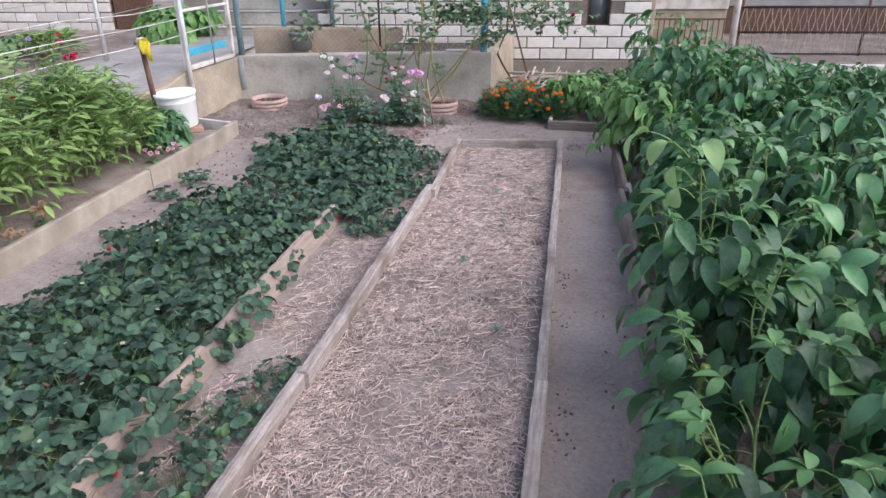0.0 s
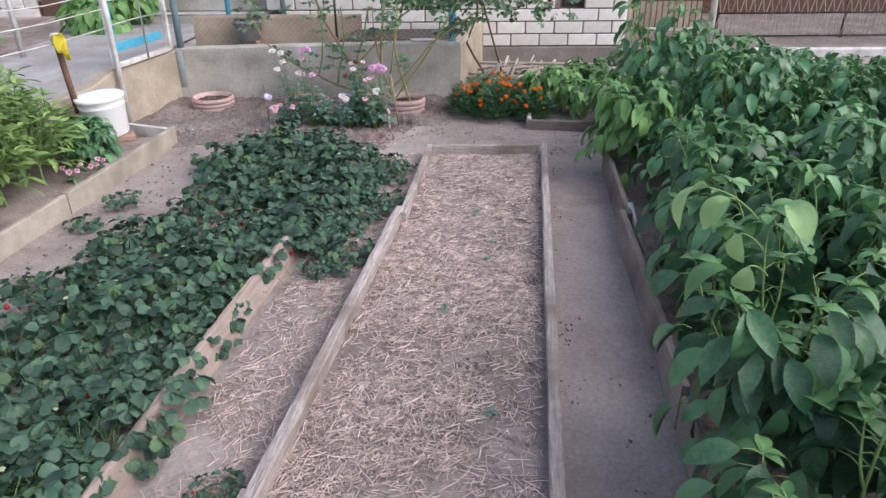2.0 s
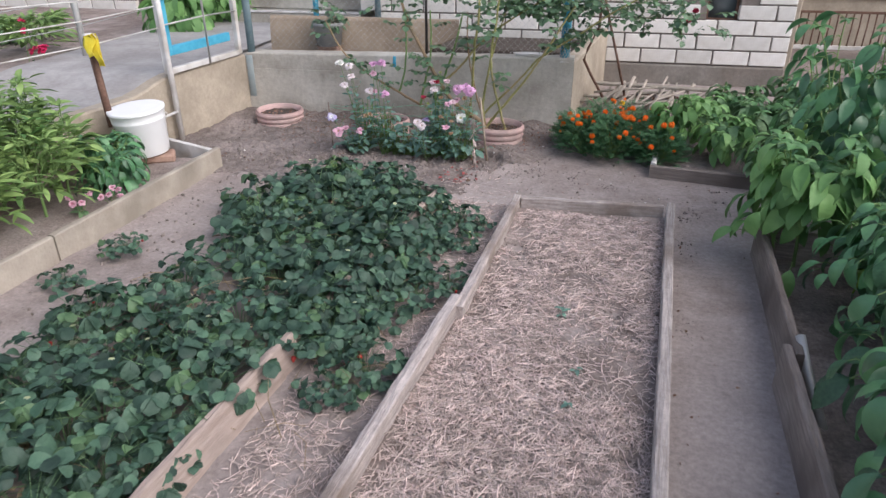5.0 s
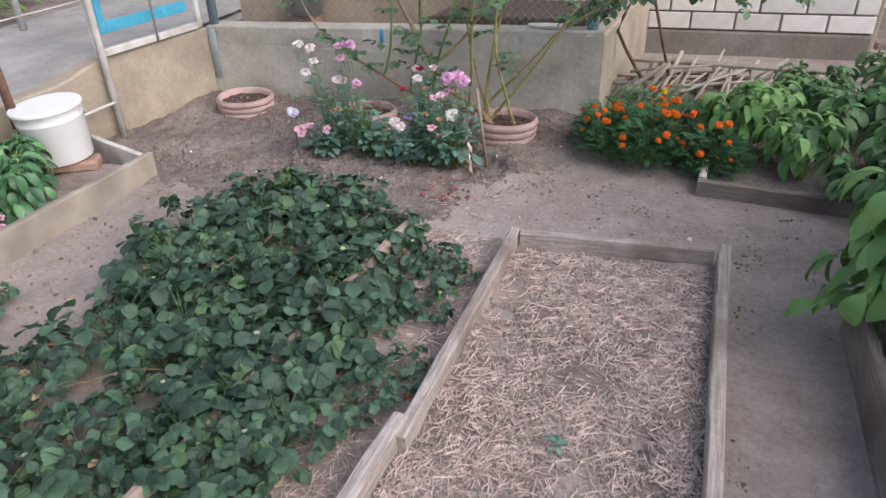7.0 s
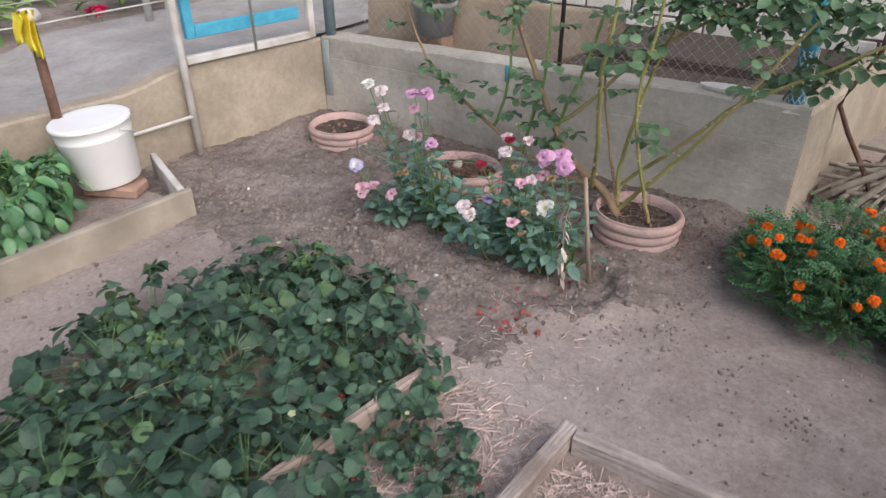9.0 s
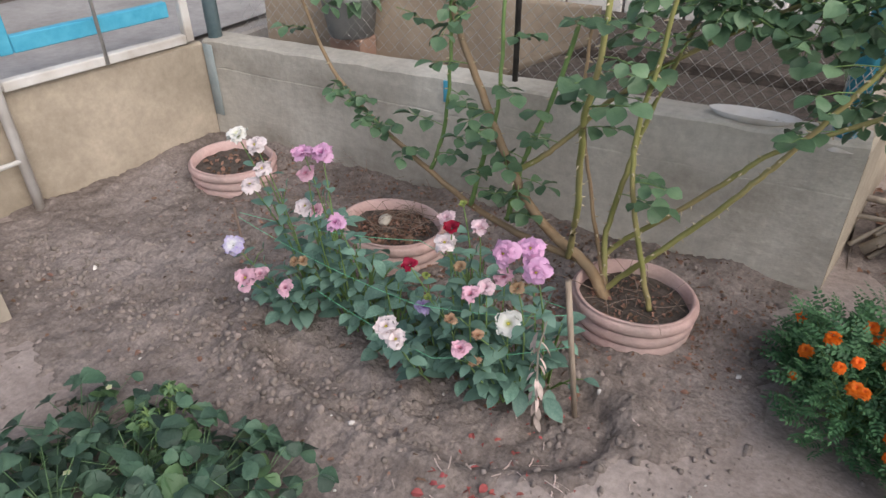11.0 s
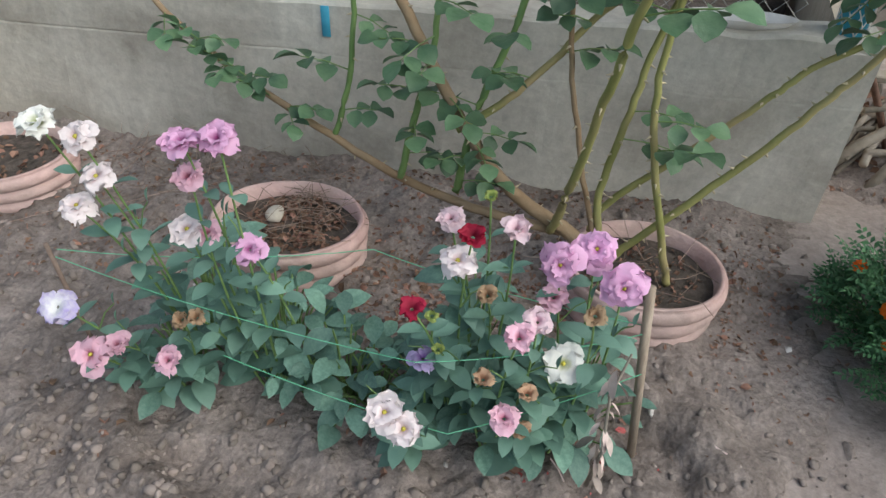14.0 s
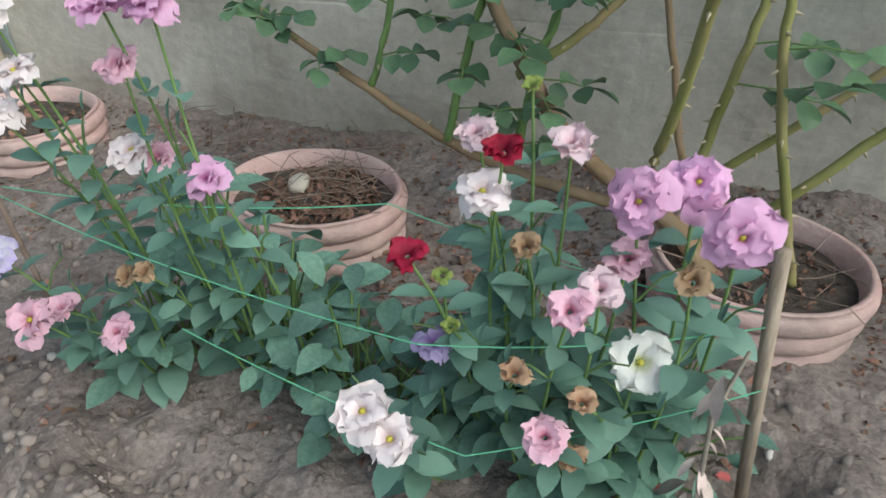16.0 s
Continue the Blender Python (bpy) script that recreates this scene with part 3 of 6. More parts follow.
# ---- marigold bed boards ----
plank("small_bed_board", (1.815, 6.985), (3.1, 6.795), -0.05, 0.082, 0.034, M_DARKWOOD, "weathered front board of the small herb bed", 24)
plank("small_bed_board", (1.838, 7.01), (1.865, 7.24), -0.05, 0.085, 0.034, M_WHITEPAINT, "short pale corner board of the small herb bed", 25)
mb = heightmesh("herb_bed_soil", 1.85, 4.6, 7.0, 9.0, 0.06, lambda x, y: 0.035 + 0.02 * bump2(x, y, 5, 4) + 0.008 * bump2(x, y, 15, 5), M_BEDSOIL)
mb.v = [(x, y - (x - 1.85) * 0.148 * max(0.0, 1 - (y - 7.0) / 2.0), z) for x, y, z in mb.v]
tagged(part("herb_bed_soil", mb, M_PATCH), "brown soil of the small herb bed", "soil", kind="structure")

# ---- terrace: parapet wall, floor, side ----
def slab(name, boxes, material, label, category, bevel=0.012):
    g = Geo()
    for bx in boxes:
        g.box(*bx, b=bevel)
    return tagged(part(name, g, material, smooth=False), label, category, kind="structure")


# the parapet is cast in three board-high lifts with uneven lines between
def top_rise(x):
    return -0.024 + 0.0175 * (x + 1.36)


def parapet():
    g = Geo()
    zs = [-0.2, 0.0, 0.14, 0.145, 0.15, 0.30, 0.36, 0.365, 0.37, 0.45, 0.505, 0.515]
    off = [0, 0, 0, 0, 0, 0.0005, 0.001, 0.0035, 0.0015, 0.002, 0.005, 0.014]
    n = 110
    for i in range(n + 1):
        x = -1.435 + 2.70 * i / n
        for z, o in zip(zs, off):
            wave = 0.035 * noise.noise((x * 0.9, 2.0, 0)) + 0.008 * noise.noise((x * 6, 5.0, 0)) if 0.1 < z < 0.4 else 0
            rough = 0.004 * noise.noise((x * 6, z * 12, 1)) + 0.002 * noise.noise((x * 30, z * 40, 5))
            g.v.append((x, 8.0 + o * (1.0 if z > 0.4 or x < -0.2 else 0.35) + rough, z + wave + top_rise(x) * (z > 0.4) + (0.008 * noise.noise((x * 8, 7, 3)) if z > 0.5 else 0)))
        g.v.append((x, 8.13, 0.518 + top_rise(x) + 0.006 * noise.noise((x * 7, 9, 3))))
        g.v.append((x, 8.14, 0.2))
    k = len(zs) + 2
    for i in range(n):
        for j in range(k - 1):
            q = i * k + j
            g.f.append((q, q + k, q + k + 1, q + 1))
    g.f.append(tuple(range(k)))
    g.f.append(tuple(n * k + j for j in reversed(range(k))))
    return g


tagged(part("wall_terrace", parapet(), M_CONCRETE, smooth=False), "rough grey board-cast concrete terrace wall", "wall", kind="structure")
side = Geo()
for i in range(25):
    t = i / 24
    x, y = 1.268 + 0.27 * t, 8.012 + 1.676 * t
    r1 = 0.005 * noise.noise((y * 5, 2, 8))
    side.v += [(x + r1, y, -0.2), (x + r1, y, 0.2), (x + r1, y, 0.50 + r1), (x - 0.014, y, 0.513 + r1), (x - 0.10, y, 0.514), (x - 0.10, y, -0.2)]
for i in range(24):
    for j in range(5):
        q = i * 6 + j
        side.f.append((q, q + 6, q + 7, q + 1))
side.f += [(0, 1, 2, 3, 4, 5), tuple(144 + j for j in (5, 4, 3, 2, 1, 0))]
tagged(part("wall_terrace_side", side, M_TANCONC, smooth=False), "cream plastered side of the terrace", "wall", kind="structure")
slab("floor_terrace", [(-1.43, 1.17, 8.142, 9.0, -0.2, 0.34), (-1.43, 1.30, 9.0, 9.69, -0.2, 0.40)], M_DARKSOIL, "dusty dark terrace floor", "floor")

# ---- retaining wall and concrete pavement ----
RW = [(-1.437, 8.0), (-1.64, 7.05), (-1.86, 5.6), (-2.05, 3.0), (-2.2, -1.0)]


def wall_top(y):
    return 0.40 + 0.075 * max(0.0, min(1.0, (y - 6.85) / 0.3))


def retaining():
    g = Geo()
    pts = []
    for (xa, ya), (xb, yb) in zip(RW, RW[1:]):
        n = max(2, int(abs(yb - ya) / 0.12))
        pts += [(xa + (xb - xa) * i / n, ya + (yb - ya) * i / n) for i in range(n)]
    pts.append(RW[-1])
    for x, y in pts:
        top = wall_top(y)
        r = 0.006 * noise.noise((y * 4, 1, 2))
        g.v += [(x + r, y, -0.2), (x + r, y, 0.2 + 0.01 * noise.noise((y * 2, 3, 1))), (x + r, y, top - 0.012), (x - 0.012, y, top), (x - 0.10, y, top + 0.002), (x - 0.10, y, -0.2)]
    for i in range(len(pts) - 1):
        for j in range(5):
            q = i * 6 + j
            g.f.append((q, q + 1, q + 7, q + 6))
    g.f.append((0, 5, 4, 3, 2, 1))
    return g


tagged(part("wall_retaining", retaining(), M_TANCONC, smooth=False), "low tan plastered retaining wall", "wall", kind="structure")
pv = Geo()
for j in range(121):
    y = -1.0 + 13.0 * j / 120
    for i in range(13):
        xr = np.interp(y, [p[1] for p in RW[::-1]], [p[0] for p in RW[::-1]]) - 0.102
        x = xr - (xr + 3.0) * i / 12
        pv.v.append((x, y, wall_top(y) - 0.006 + 0.008 * bump2(x, y, 1.2, 3) * min(1.0, i / 2)))
for j in range(120):
    for i in range(12):
        q = j * 13 + i
        pv.f.append((q, q + 13, q + 14, q + 1))
tagged(part("pavement", pv, M_PAVE), "worn pale concrete garden path", "pavement", kind="structure")
slab("pavement_patch", [(-3.0, -1.46, 8.0, 12.0, -0.2, 0.44)], M_PAVE, "worn pale concrete beside the terrace", "pavement")
slab("ground_upper", [(-16, -3.0, -2, 16, -0.2, 0.385)], M_BEDSOIL, "raised soil strip behind the path", "ground")


# ---- brick walls ----
def brick_wall(name, x0, x1, y, zb, zt, rows0, core, label, gap=None, pitch=0.334, rise=0.139):
    g = Geo()
    for bx in core:
        g.box(*bx, b=0.004)
    wall = tagged(part(name, g, M_MORTAR, smooth=False), label, "wall", kind="structure")
    full = Geo().box(-(pitch - 0.016) / 2, (pitch - 0.016) / 2, 0, 0.07, 0.008, rise - 0.008, b=0.005).mesh("brick", False)
    half = Geo().box(-(pitch / 2 - 0.016) / 2, (pitch / 2 - 0.016) / 2, 0, 0.07, 0.008, rise - 0.008, b=0.005).mesh("brick", False)
    rnd = random.Random(len(name))
    for r in range(rows0, int((zt - zb) / rise)):
        z, x = zb + r * rise, x1
        first = r % 2
        while x > x0 + 0.05:
            wd = pitch / 2 if first else pitch
            first = False
            cx = x - wd / 2
            x -= wd
            if gap and gap[0] - 0.1 < cx < gap[1] + 0.1 and gap[2] - 0.02 < z + rise / 2 < gap[3] + 0.02:
                continue
            b = part("brick", half if wd < pitch else full, M_BRICK, wall)
            b.matrix_basis = pose(cx, y + rnd.uniform(-0.003, 0.003), z, 0, 0, rnd.uniform(-0.3, 0.3))
    return wall


WIN = (2.40, 2.73, 0.60, 1.05)
brick_wall("wall_house", -0.72, 3.2, 9.70, 0.195, 1.6, 0, [(-0.70, 2.42, 9.716, 9.95, 0.19, 2.6), (2.71, 3.185, 9.716, 9.95, 0.19, 2.6), (2.42, 2.71, 9.716, 9.95, 0.19, 0.60), (2.42, 2.71, 9.716, 9.95, 1.05, 2.6)], "white brick house wall with dark mortar joints", WIN)
slab("wall_foundation", [(1.302, 3.2, 9.69, 9.95, -0.2, 0.188)], M_PLINTH, "dark grey cement foundation under the brick wall", "wall")
win = thing("window_1", pose(2.565, 9.80, 0.60), "small dark basement window in a red frame", "window", kind="structure")
part("pane", Geo().box(-0.13, 0.13, 0.0, 0.006, 0.02, 0.44), M_GLASS, win)
fr = Geo().box(-0.145, -0.12, -0.02, 0.03, 0, 0.45, b=0.004).box(0.12, 0.145, -0.02, 0.03, 0, 0.45, b=0.004).box(-0.12, 0.12, -0.02, 0.03, 0, 0.02, b=0.004).box(-0.12, 0.12, -0.02, 0.03, 0.43, 0.45, b=0.004)
part("window_frame", fr, M_RUST, win, smooth=False)
slab("roof_house", [(-1.0, 3.5, 9.4, 14.0, 2.6, 2.75)], M_ROOF, "grey slate roof of the house", "roof")
slab("wall_house_end", [(3.19, 3.3, 9.952, 13.5, -0.2, 2.6), (-0.9, -0.72, 9.952, 13.5, -0.2, 2.6)], M_TANCONC, "plastered end wall of the house", "wall")
brick_wall("wall_left_house", -9.8, -4.45, 11.0, 0.36, 1.9, 0, [(-9.8, -4.47, 11.016, 11.3, 0.3, 2.6)], "white brick wall of the neighbouring house")
slab("wall_left_porch", [(-4.44, -3.9, 11.1, 11.3, 0.3, 2.6)], M_RUST, "dark brown boarded porch wall", "wall")
slab("wall_back_left", [(-3.9, -0.95, 12.2, 12.4, 0.2, 2.6)], M_CONCRETE, "grey wall behind the porch steps", "wall")

# porch steps behind the terrace
steps = thing("porch_steps", pose(-1.75, 9.75, 0.40), "grey concrete porch steps with pale worn edges", "steps", kind="structure")
for k in range(3):
    part("step", Geo().box(-0.7, 0.75, k * 0.3, 1.6, k * 0.17, k * 0.17 + 0.165, b=0.01), M_CONCRETE, steps, smooth=False)
    part("step_edge", Geo().box(-0.7, 0.75, k * 0.3 - 0.012, k * 0.3 + 0.05, k * 0.17 + 0.168, k * 0.17 + 0.186, b=0.004), M_WHITEPAINT, steps, "pale worn edge strip", smooth=False)


def pole(name, p0, p1, r, material, label, category="post", n=10, group=""):
    g = Geo().tube([p0, ((p0[0] + p1[0]) / 2, (p0[1] + p1[1]) / 2, (p0[2] + p1[2]) / 2), p1], r, r * 0.97, n)
    return tagged(part(name, g, material), label, category, group)


pole("porch_post", (-1.30, 9.3, 0.34), (-1.28, 9.3, 2.4), 0.028, M_BLUE, "blue painted porch post")
pole("drain_pipe", (-0.76, 9.62, 0.34), (-0.76, 9.62, 2.5), 0.03, M_TEAL, "faded blue drain pipe on the brick wall", "pipe")
pole("corner_post", (-1.40, 8.055, 0.40), (-1.40, 8.055, 1.6), 0.032, M_TEAL, "faded blue-grey steel post at the terrace corner")
pole("net_post", (0.10, 8.08, 0.50), (0.10, 8.08, 1.5), 0.011, M_DARKIRON, "thin dark steel rod holding the net")

# paint runs: blue splash on the parapet
tagged(part("paint_mark", Geo().box(-0.012, 0.012, -0.004, 0.0, 0, 0.085, b=0.001), M_BLUE, at=pose(-0.145, 7.997, 0.420)), "blue paint mark on the concrete wall", "paint mark")

tagged(part("paint_mark", Geo().box(-0.028, 0.028, -0.004, 0.0, 0, 0.34, b=0.001), M_SMEAR, at=pose(-1.40, 7.997, 0.13)), "faded blue paint smear down the wall corner", "paint mark")

# blue mesh-wrapped terrace post
bp = thing("terrace_post", pose(1.19, 8.07, 0.505), "blue painted post wrapped in white netting", "post")
part("post", Geo().tube([(0, 0, 0), (0, 0, 0.5), (0, 0, 1.2)], 0.036, 0.034, 12), M_BLUE, bp)
g = Geo()
for k in range(10):
    for s in (1, -1):
        g.tube([(0.039 * math.cos(s * a / 3.0 + k * 0.628), 0.039 * math.sin(s * a / 3.0 + k * 0.628), 0.01 + a * 0.024) for a in range(11)], 0.0016, 0.0016, 4, False)
part("netting", g, M_WHITEPAINT, bp, "white wrapped netting")
part("footing", Geo().lathe([(0.075, 0.0), (0.066, 0.010), (0.042, 0.018), (0.035, 0.02)], 14, 0.3), M_WHITEPAINT, bp, "smeared pale blue mortar footing")


# sheet and net behind the parapet
def wavy_sheet(x0, x1, y, z0, z1, nx, nz, lean, seed, cut):
    g = Geo()
    for side in (0, 0.006):
        for j in range(nz + 1):
            for i in range(nx + 1):
                u, t = i / nx, j / nz
                x = x0 + (x1 - x0) * u
                zb = z0 + cut(u)
                z = zb + (z1 - zb) * t
                g.v.append((x, y + side + lean * (z - z0) + 0.02 * noise.noise((x * 3, z * 4, seed)), z))
    w, o = nx + 1, (nx + 1) * (nz + 1)
    for j in range(nz):
        for i in range(nx):
            q = j * w + i
            g.f += [(q, q + 1, q + w + 1, q + w), (o + q, o + q + w, o + q + w + 1, o + q + 1)]
    for i in range(nx):
        g.f += [(i, o + i, o + i + 1, i + 1), (nz * w + i, nz * w + i + 1, o + nz * w + i + 1, o + nz * w + i)]
    return g


cut = lambda u: 0.0 if u < 0.72 else 0.26 * ((u - 0.72) / 0.28) ** 0.8
tagged(part("windbreak_sheet", wavy_sheet(-1.36, 0.30, 8.34, 0.345, 0.74, 60, 10, 0.15, 3, cut), M_SHEET, smooth=True), "tan canvas sheet sagging behind the net", "sheet")
net = thing("wire_net", pose(0, 8.20, 0.50), "diamond wire netting stretched along the terrace", "net")
g = Geo()
cell = 0.055
for k in range(-14, 62):
    for s in (1, -1):
        xa = -1.36 + k * cell
        pts = []
        for q in range(9):
            z = q * cell
            x = xa + s * z if s == 1 else xa + 0.44 - z
            if -1.36 <= x <= 1.14:
                pts.append((x, 0.012 * noise.noise((x * 2, z * 2, 1)), z))
        if len(pts) > 1:
            g.tube([pts[0], pts[len(pts) // 2], pts[-1]] if len(pts) > 2 else pts, 0.0009, 0.0009, 3, False)
part("mesh", g, M_WIRE, net)
part("top_wire", Geo().tube([(-1.38, 0, 0.44), (0, 0, 0.436), (1.16, 0, 0.44)], 0.003, 0.003, 5), M_WIRE, net)

# pale flat dish on the parapet edge, hanging grey pot with a plant on the terrace
dish = Geo().lathe([(0.0, 0.012), (0.10, 0.012), (0.135, 0.03), (0.14, 0.03), (0.105, 0.002), (0.0, 0.0)], 28)
dish.v = [(x, y * 0.35, z) for x, y, z in dish.v]
tagged(part("dish", dish, M_WHITEPAINT, at=pose(0.93, 8.075, 0.522)), "pale flat dish lying on the terrace wall", "dish")

# ---- gate ----
gate = thing("gate", pose(-1.60, 7.14, 0, 0, 0, math.degrees(math.atan2(0.86, 0.15))), "open-framed white garden gate with a blue sash", "gate")
part("stile", Geo().box(-0.028, 0.012, -0.02, 0.02, 0.49, 1.75, b=0.004), M_WHITEPAINT, gate, smooth=False)
part("stile", Geo().box(0.80, 0.84, -0.02, 0.02, 0.49, 1.75, b=0.004), M_WHITEPAINT, gate, smooth=False)
part("bottom_rail", Geo().box(0.013, 0.799, -0.022, 0.022, 0.485, 0.525, b=0.004), M_WHITEPAINT, gate, "worn white rail with rust stains", smooth=False)
part("middle_rail", Geo().box(0.013, 0.799, -0.012, 0.012, 1.01, 1.035, b=0.004), M_WHITEPAINT, gate, smooth=False)
part("bar", Geo().tube([(0.42, -0.03, 0.49), (0.42, -0.03, 1.2), (0.42, -0.03, 1.74)], 0.008, 0.008, 8), M_WIRE, gate)
part("wire", Geo().tube([(0.0, -0.026, 0.83), (0.4, -0.03, 0.84), (0.81, -0.026, 0.83)], 0.006, 0.006, 6), M_WIRE, gate)
sash = Geo().box(0.06, 0.11, 0.03, 0.07, 0.60, 1.7, b=0.004).box(0.112, 0.77, 0.03, 0.07, 0.60, 0.665, b=0.004)
part("blue_sash", sash, M_BLUE, gate, "bright blue sash", smooth=False)
pole("gate_post", (-1.575, 7.12, -0.05), (-1.585, 7.12, 1.8), 0.021, M_WHITEPAINT, "pale painted steel gate post standing in soil", n=10)
pole("brace_rod", (-1.57, 7.11, 0.22), (-1.68, 6.72, 0.19), 0.010, M_WHITEPAINT, "thin rod along the retaining wall", "rod")

# ---- wire fence on the path edge ----
fence = thing("wire_fence", pose(0, 0, 0), "low fence of pale wires along the path", "fence")
for z, dz in ((0.815, 0.0), (1.075, 0.02), (0.96, 0.0)):
    part("wire", Geo().tube([(-1.60, 7.10, z), (-1.68, 6.45, z - 0.012), (-1.80, 5.6, z + dz), (-2.02, 3.2, z), (-2.2, 0.0, z)], 0.0045, 0.0045, 6), M_WHITEPAINT, fence)
for x, y in ((-1.98, 3.4), (-2.12, 1.2)):
    part("post", Geo().tube([(x, y, 0.3), (x, y, 0.8), (x, y, 1.15)], 0.018, 0.018, 8), M_WIRE, fence)
rp = thing("rag_post", pose(-1.66, 6.46, 0.0), "rusty steel post with a yellow rag tied on", "post")
part("post", Geo().tube([(0.05, -0.03, 0.30), (0.02, -0.01, 0.55), (-0.01, 0.01, 0.84)], 0.024, 0.022, 10), M_RUST, rp)
part("cap", Geo().lathe([(0.0, 0.88), (0.035, 0.875), (0.05, 0.85), (0.045, 0.83), (0.02, 0.825)], 12, 0.4), M_WHITEPAINT, rp, "crumpled white cloth on top")
for s in range(3):
    # one hanging tail of the rag, a flat folded tube
    a0, rag = -0.9 + s * 0.9, Geo()
    for i in range(11):
        t = i / 10
        wv = 0.022 + 0.030 * math.sin(math.pi * min(1, t * 1.2)) * (1 - 0.35 * t)
        cx, cy = 0.03 + 0.06 * t * math.cos(a0) + 0.012 * math.sin(6 * t + s), -0.03 - 0.03 * t + 0.03 * math.sin(a0)
        cz = 0.875 - (0.13 + 0.035 * s) * t + 0.02 * math.sin(2.5 * t)
        for e, dy in ((-1, 0), (-0.4, -0.014), (0.3, 0.006), (1, -0.008), (0.3, 0.012), (-0.4, -0.008)):
            rag.v.append((cx + e * wv, cy + dy + 0.004 * s, cz + 0.006 * math.sin(e * 3 + s)))
    for i in range(10):
        for e in range(6):
            q, q2 = i * 6 + e, i * 6 + (e + 1) % 6
            rag.f.append((q, q2, q2 + 6, q + 6))
    rag.f.append(tuple(range(60, 66)))
    part("rag_tail", rag, M_YELLOW, rp, "bright yellow knotted rag")

bf = thing("back_fence", pose(0, 0, 0), "grey posts and thin wires behind the path", "fence")
for x, y in ((-2.95, 5.2), (-2.75, 7.75), (-2.95, 10.2)):
    part("post", Geo().tube([(x, y, 0.38), (x, y, 0.8), (x, y, 1.5)], 0.026, 0.026, 8), M_WIRE, bf)
for z in (0.7, 0.9, 1.1, 1.3):
    part("wire", Geo().tube([(-3.0, 2.0, z), (-2.95, 5.2, z), (-2.75, 7.75, z), (-2.95, 10.2, z)], 0.004, 0.004, 5), M_WIRE, bf)

# ---- bucket on a clay brick ----
tagged(part("clay_brick", Geo().box(-0.13, 0.13, -0.07, 0.07, 0, 0.058, b=0.012), M_CLAYBRICK, at=pose(-1.40, 6.50, 0.060, 0, 3, 30), smooth=False), "reddish clay brick lying on the bed soil", "brick")
bucket = thing("bucket", pose(-1.450, 6.515, 0.118, 3, -3, 10) @ Matrix.Diagonal((1.0, 1.0, 0.93, 1)), "white plastic bucket standing on a clay brick", "bucket")
part("body", Geo().lathe([(0.0, 0.004), (0.135, 0.004), (0.138, 0.0), (0.142, 0.006), (0.164, 0.240), (0.166, 0.243), (0.166, 0.252), (0.165, 0.255), (0.171, 0.300), (0.174, 0.302), (0.174, 0.315), (0.170, 0.317), (0.163, 0.30), (0.138, 0.012), (0.0, 0.010)], 48), M_WHITE, bucket)
part("lid", Geo().lathe([(0.1765, 0.304), (0.1775, 0.318), (0.172, 0.323), (0.150, 0.320), (0.06, 0.323), (0.0, 0.324)], 40), M_WHITE, bucket)
part("handle", Geo().tube([(0.178 * math.cos(a), 0.178 * math.sin(a) , 0.285 - 0.10 * math.sin(a / 1.0)) for a in np.linspace(0.0, math.pi, 17)], 0.0035, 0.0035, 6), M_WHITEPAINT, bucket, "thin wire handle hanging down")


# ---- ring planters ----
def planter(x, y, label, seed, sx, sy, sz, tilt=0.0):
    th = thing("ring_planter", pose(x, y, -0.006, tilt, 0, 0) @ Matrix.Diagonal((sx, sy, sz, 1)), label, "planter", "ring planters by the wall")
    prof = [(0.150, 0.0)]
    for k in range(3):
        z = 0.004 + k * 0.050
        for a in np.linspace(-1.25, 1.25, 7):
            prof.append((0.148 + k * 0.0050 + 0.0255 * math.cos(a) ** 0.6, z + 0.025 + 0.026 * math.sin(a)))
    prof += [(0.174, 0.156), (0.170, 0.160), (0.163, 0.158), (0.159, 0.11), (0.143, 0.0)]
    part("ring", Geo().lathe(prof, 56, 0.045, seed * 3.1), M_POT, th, "three-ribbed dusty pink ring")
    g = Geo()
    for j in range(10):
        for i in range(28):
            r, a = 0.160 * j / 9, math.tau * i / 28
            px, py = r * math.cos(a), r * math.sin(a)
            g.v.append((px, py, 0.108 + 0.012 * noise.noise((px * 18 + seed, py * 18, 2)) + 0.006 * noise.noise((px * 60, py * 60, seed))))
    for j in range(9):
        for i in range(28):
            g.f.append((j * 28 + i, (j + 1) * 28 + i, (j + 1) * 28 + (i + 1) % 28, j * 28 + (i + 1) % 28))
    part("soil", g, M_DARKSOIL, th, "dark potting soil")
    return th


planter(0.757, 7.557, "dusty pink ribbed planter with a rose bush", 1, 1.07, 0.97, 0.86)
planter(-0.120, 7.548, "chipped pink ribbed planter full of dry leaves", 2, 1.13, 0.93, 0.86)
planter(-1.034, 7.69, "dusty pink ribbed planter with bare soil", 3, 1.07, 0.96, 0.78, 1.5)
tagged(part("stone", Geo().lathe([(0.0, 0.0), (0.020, 0.006), (0.026, 0.016), (0.020, 0.026), (0.0, 0.030)], 14, 0.3), M_STONE, at=pose(-0.165, 7.575, 0.096, 20, 0, 0)), "pale round stone on the planter soil", "stone")


# ---- litter ----
def crumple(rnd, L):
    v, f = leaf_tpl(L, L * rnd.uniform(0.35, 0.8), 4, rnd.uniform(0.35, 0.6), rnd.uniform(0.1, 0.9), rnd.uniform(0.2, 1.4), 0.6, rnd.uniform(0.0, 0.15), rnd.uniform(0, 0.1))
    return v, f


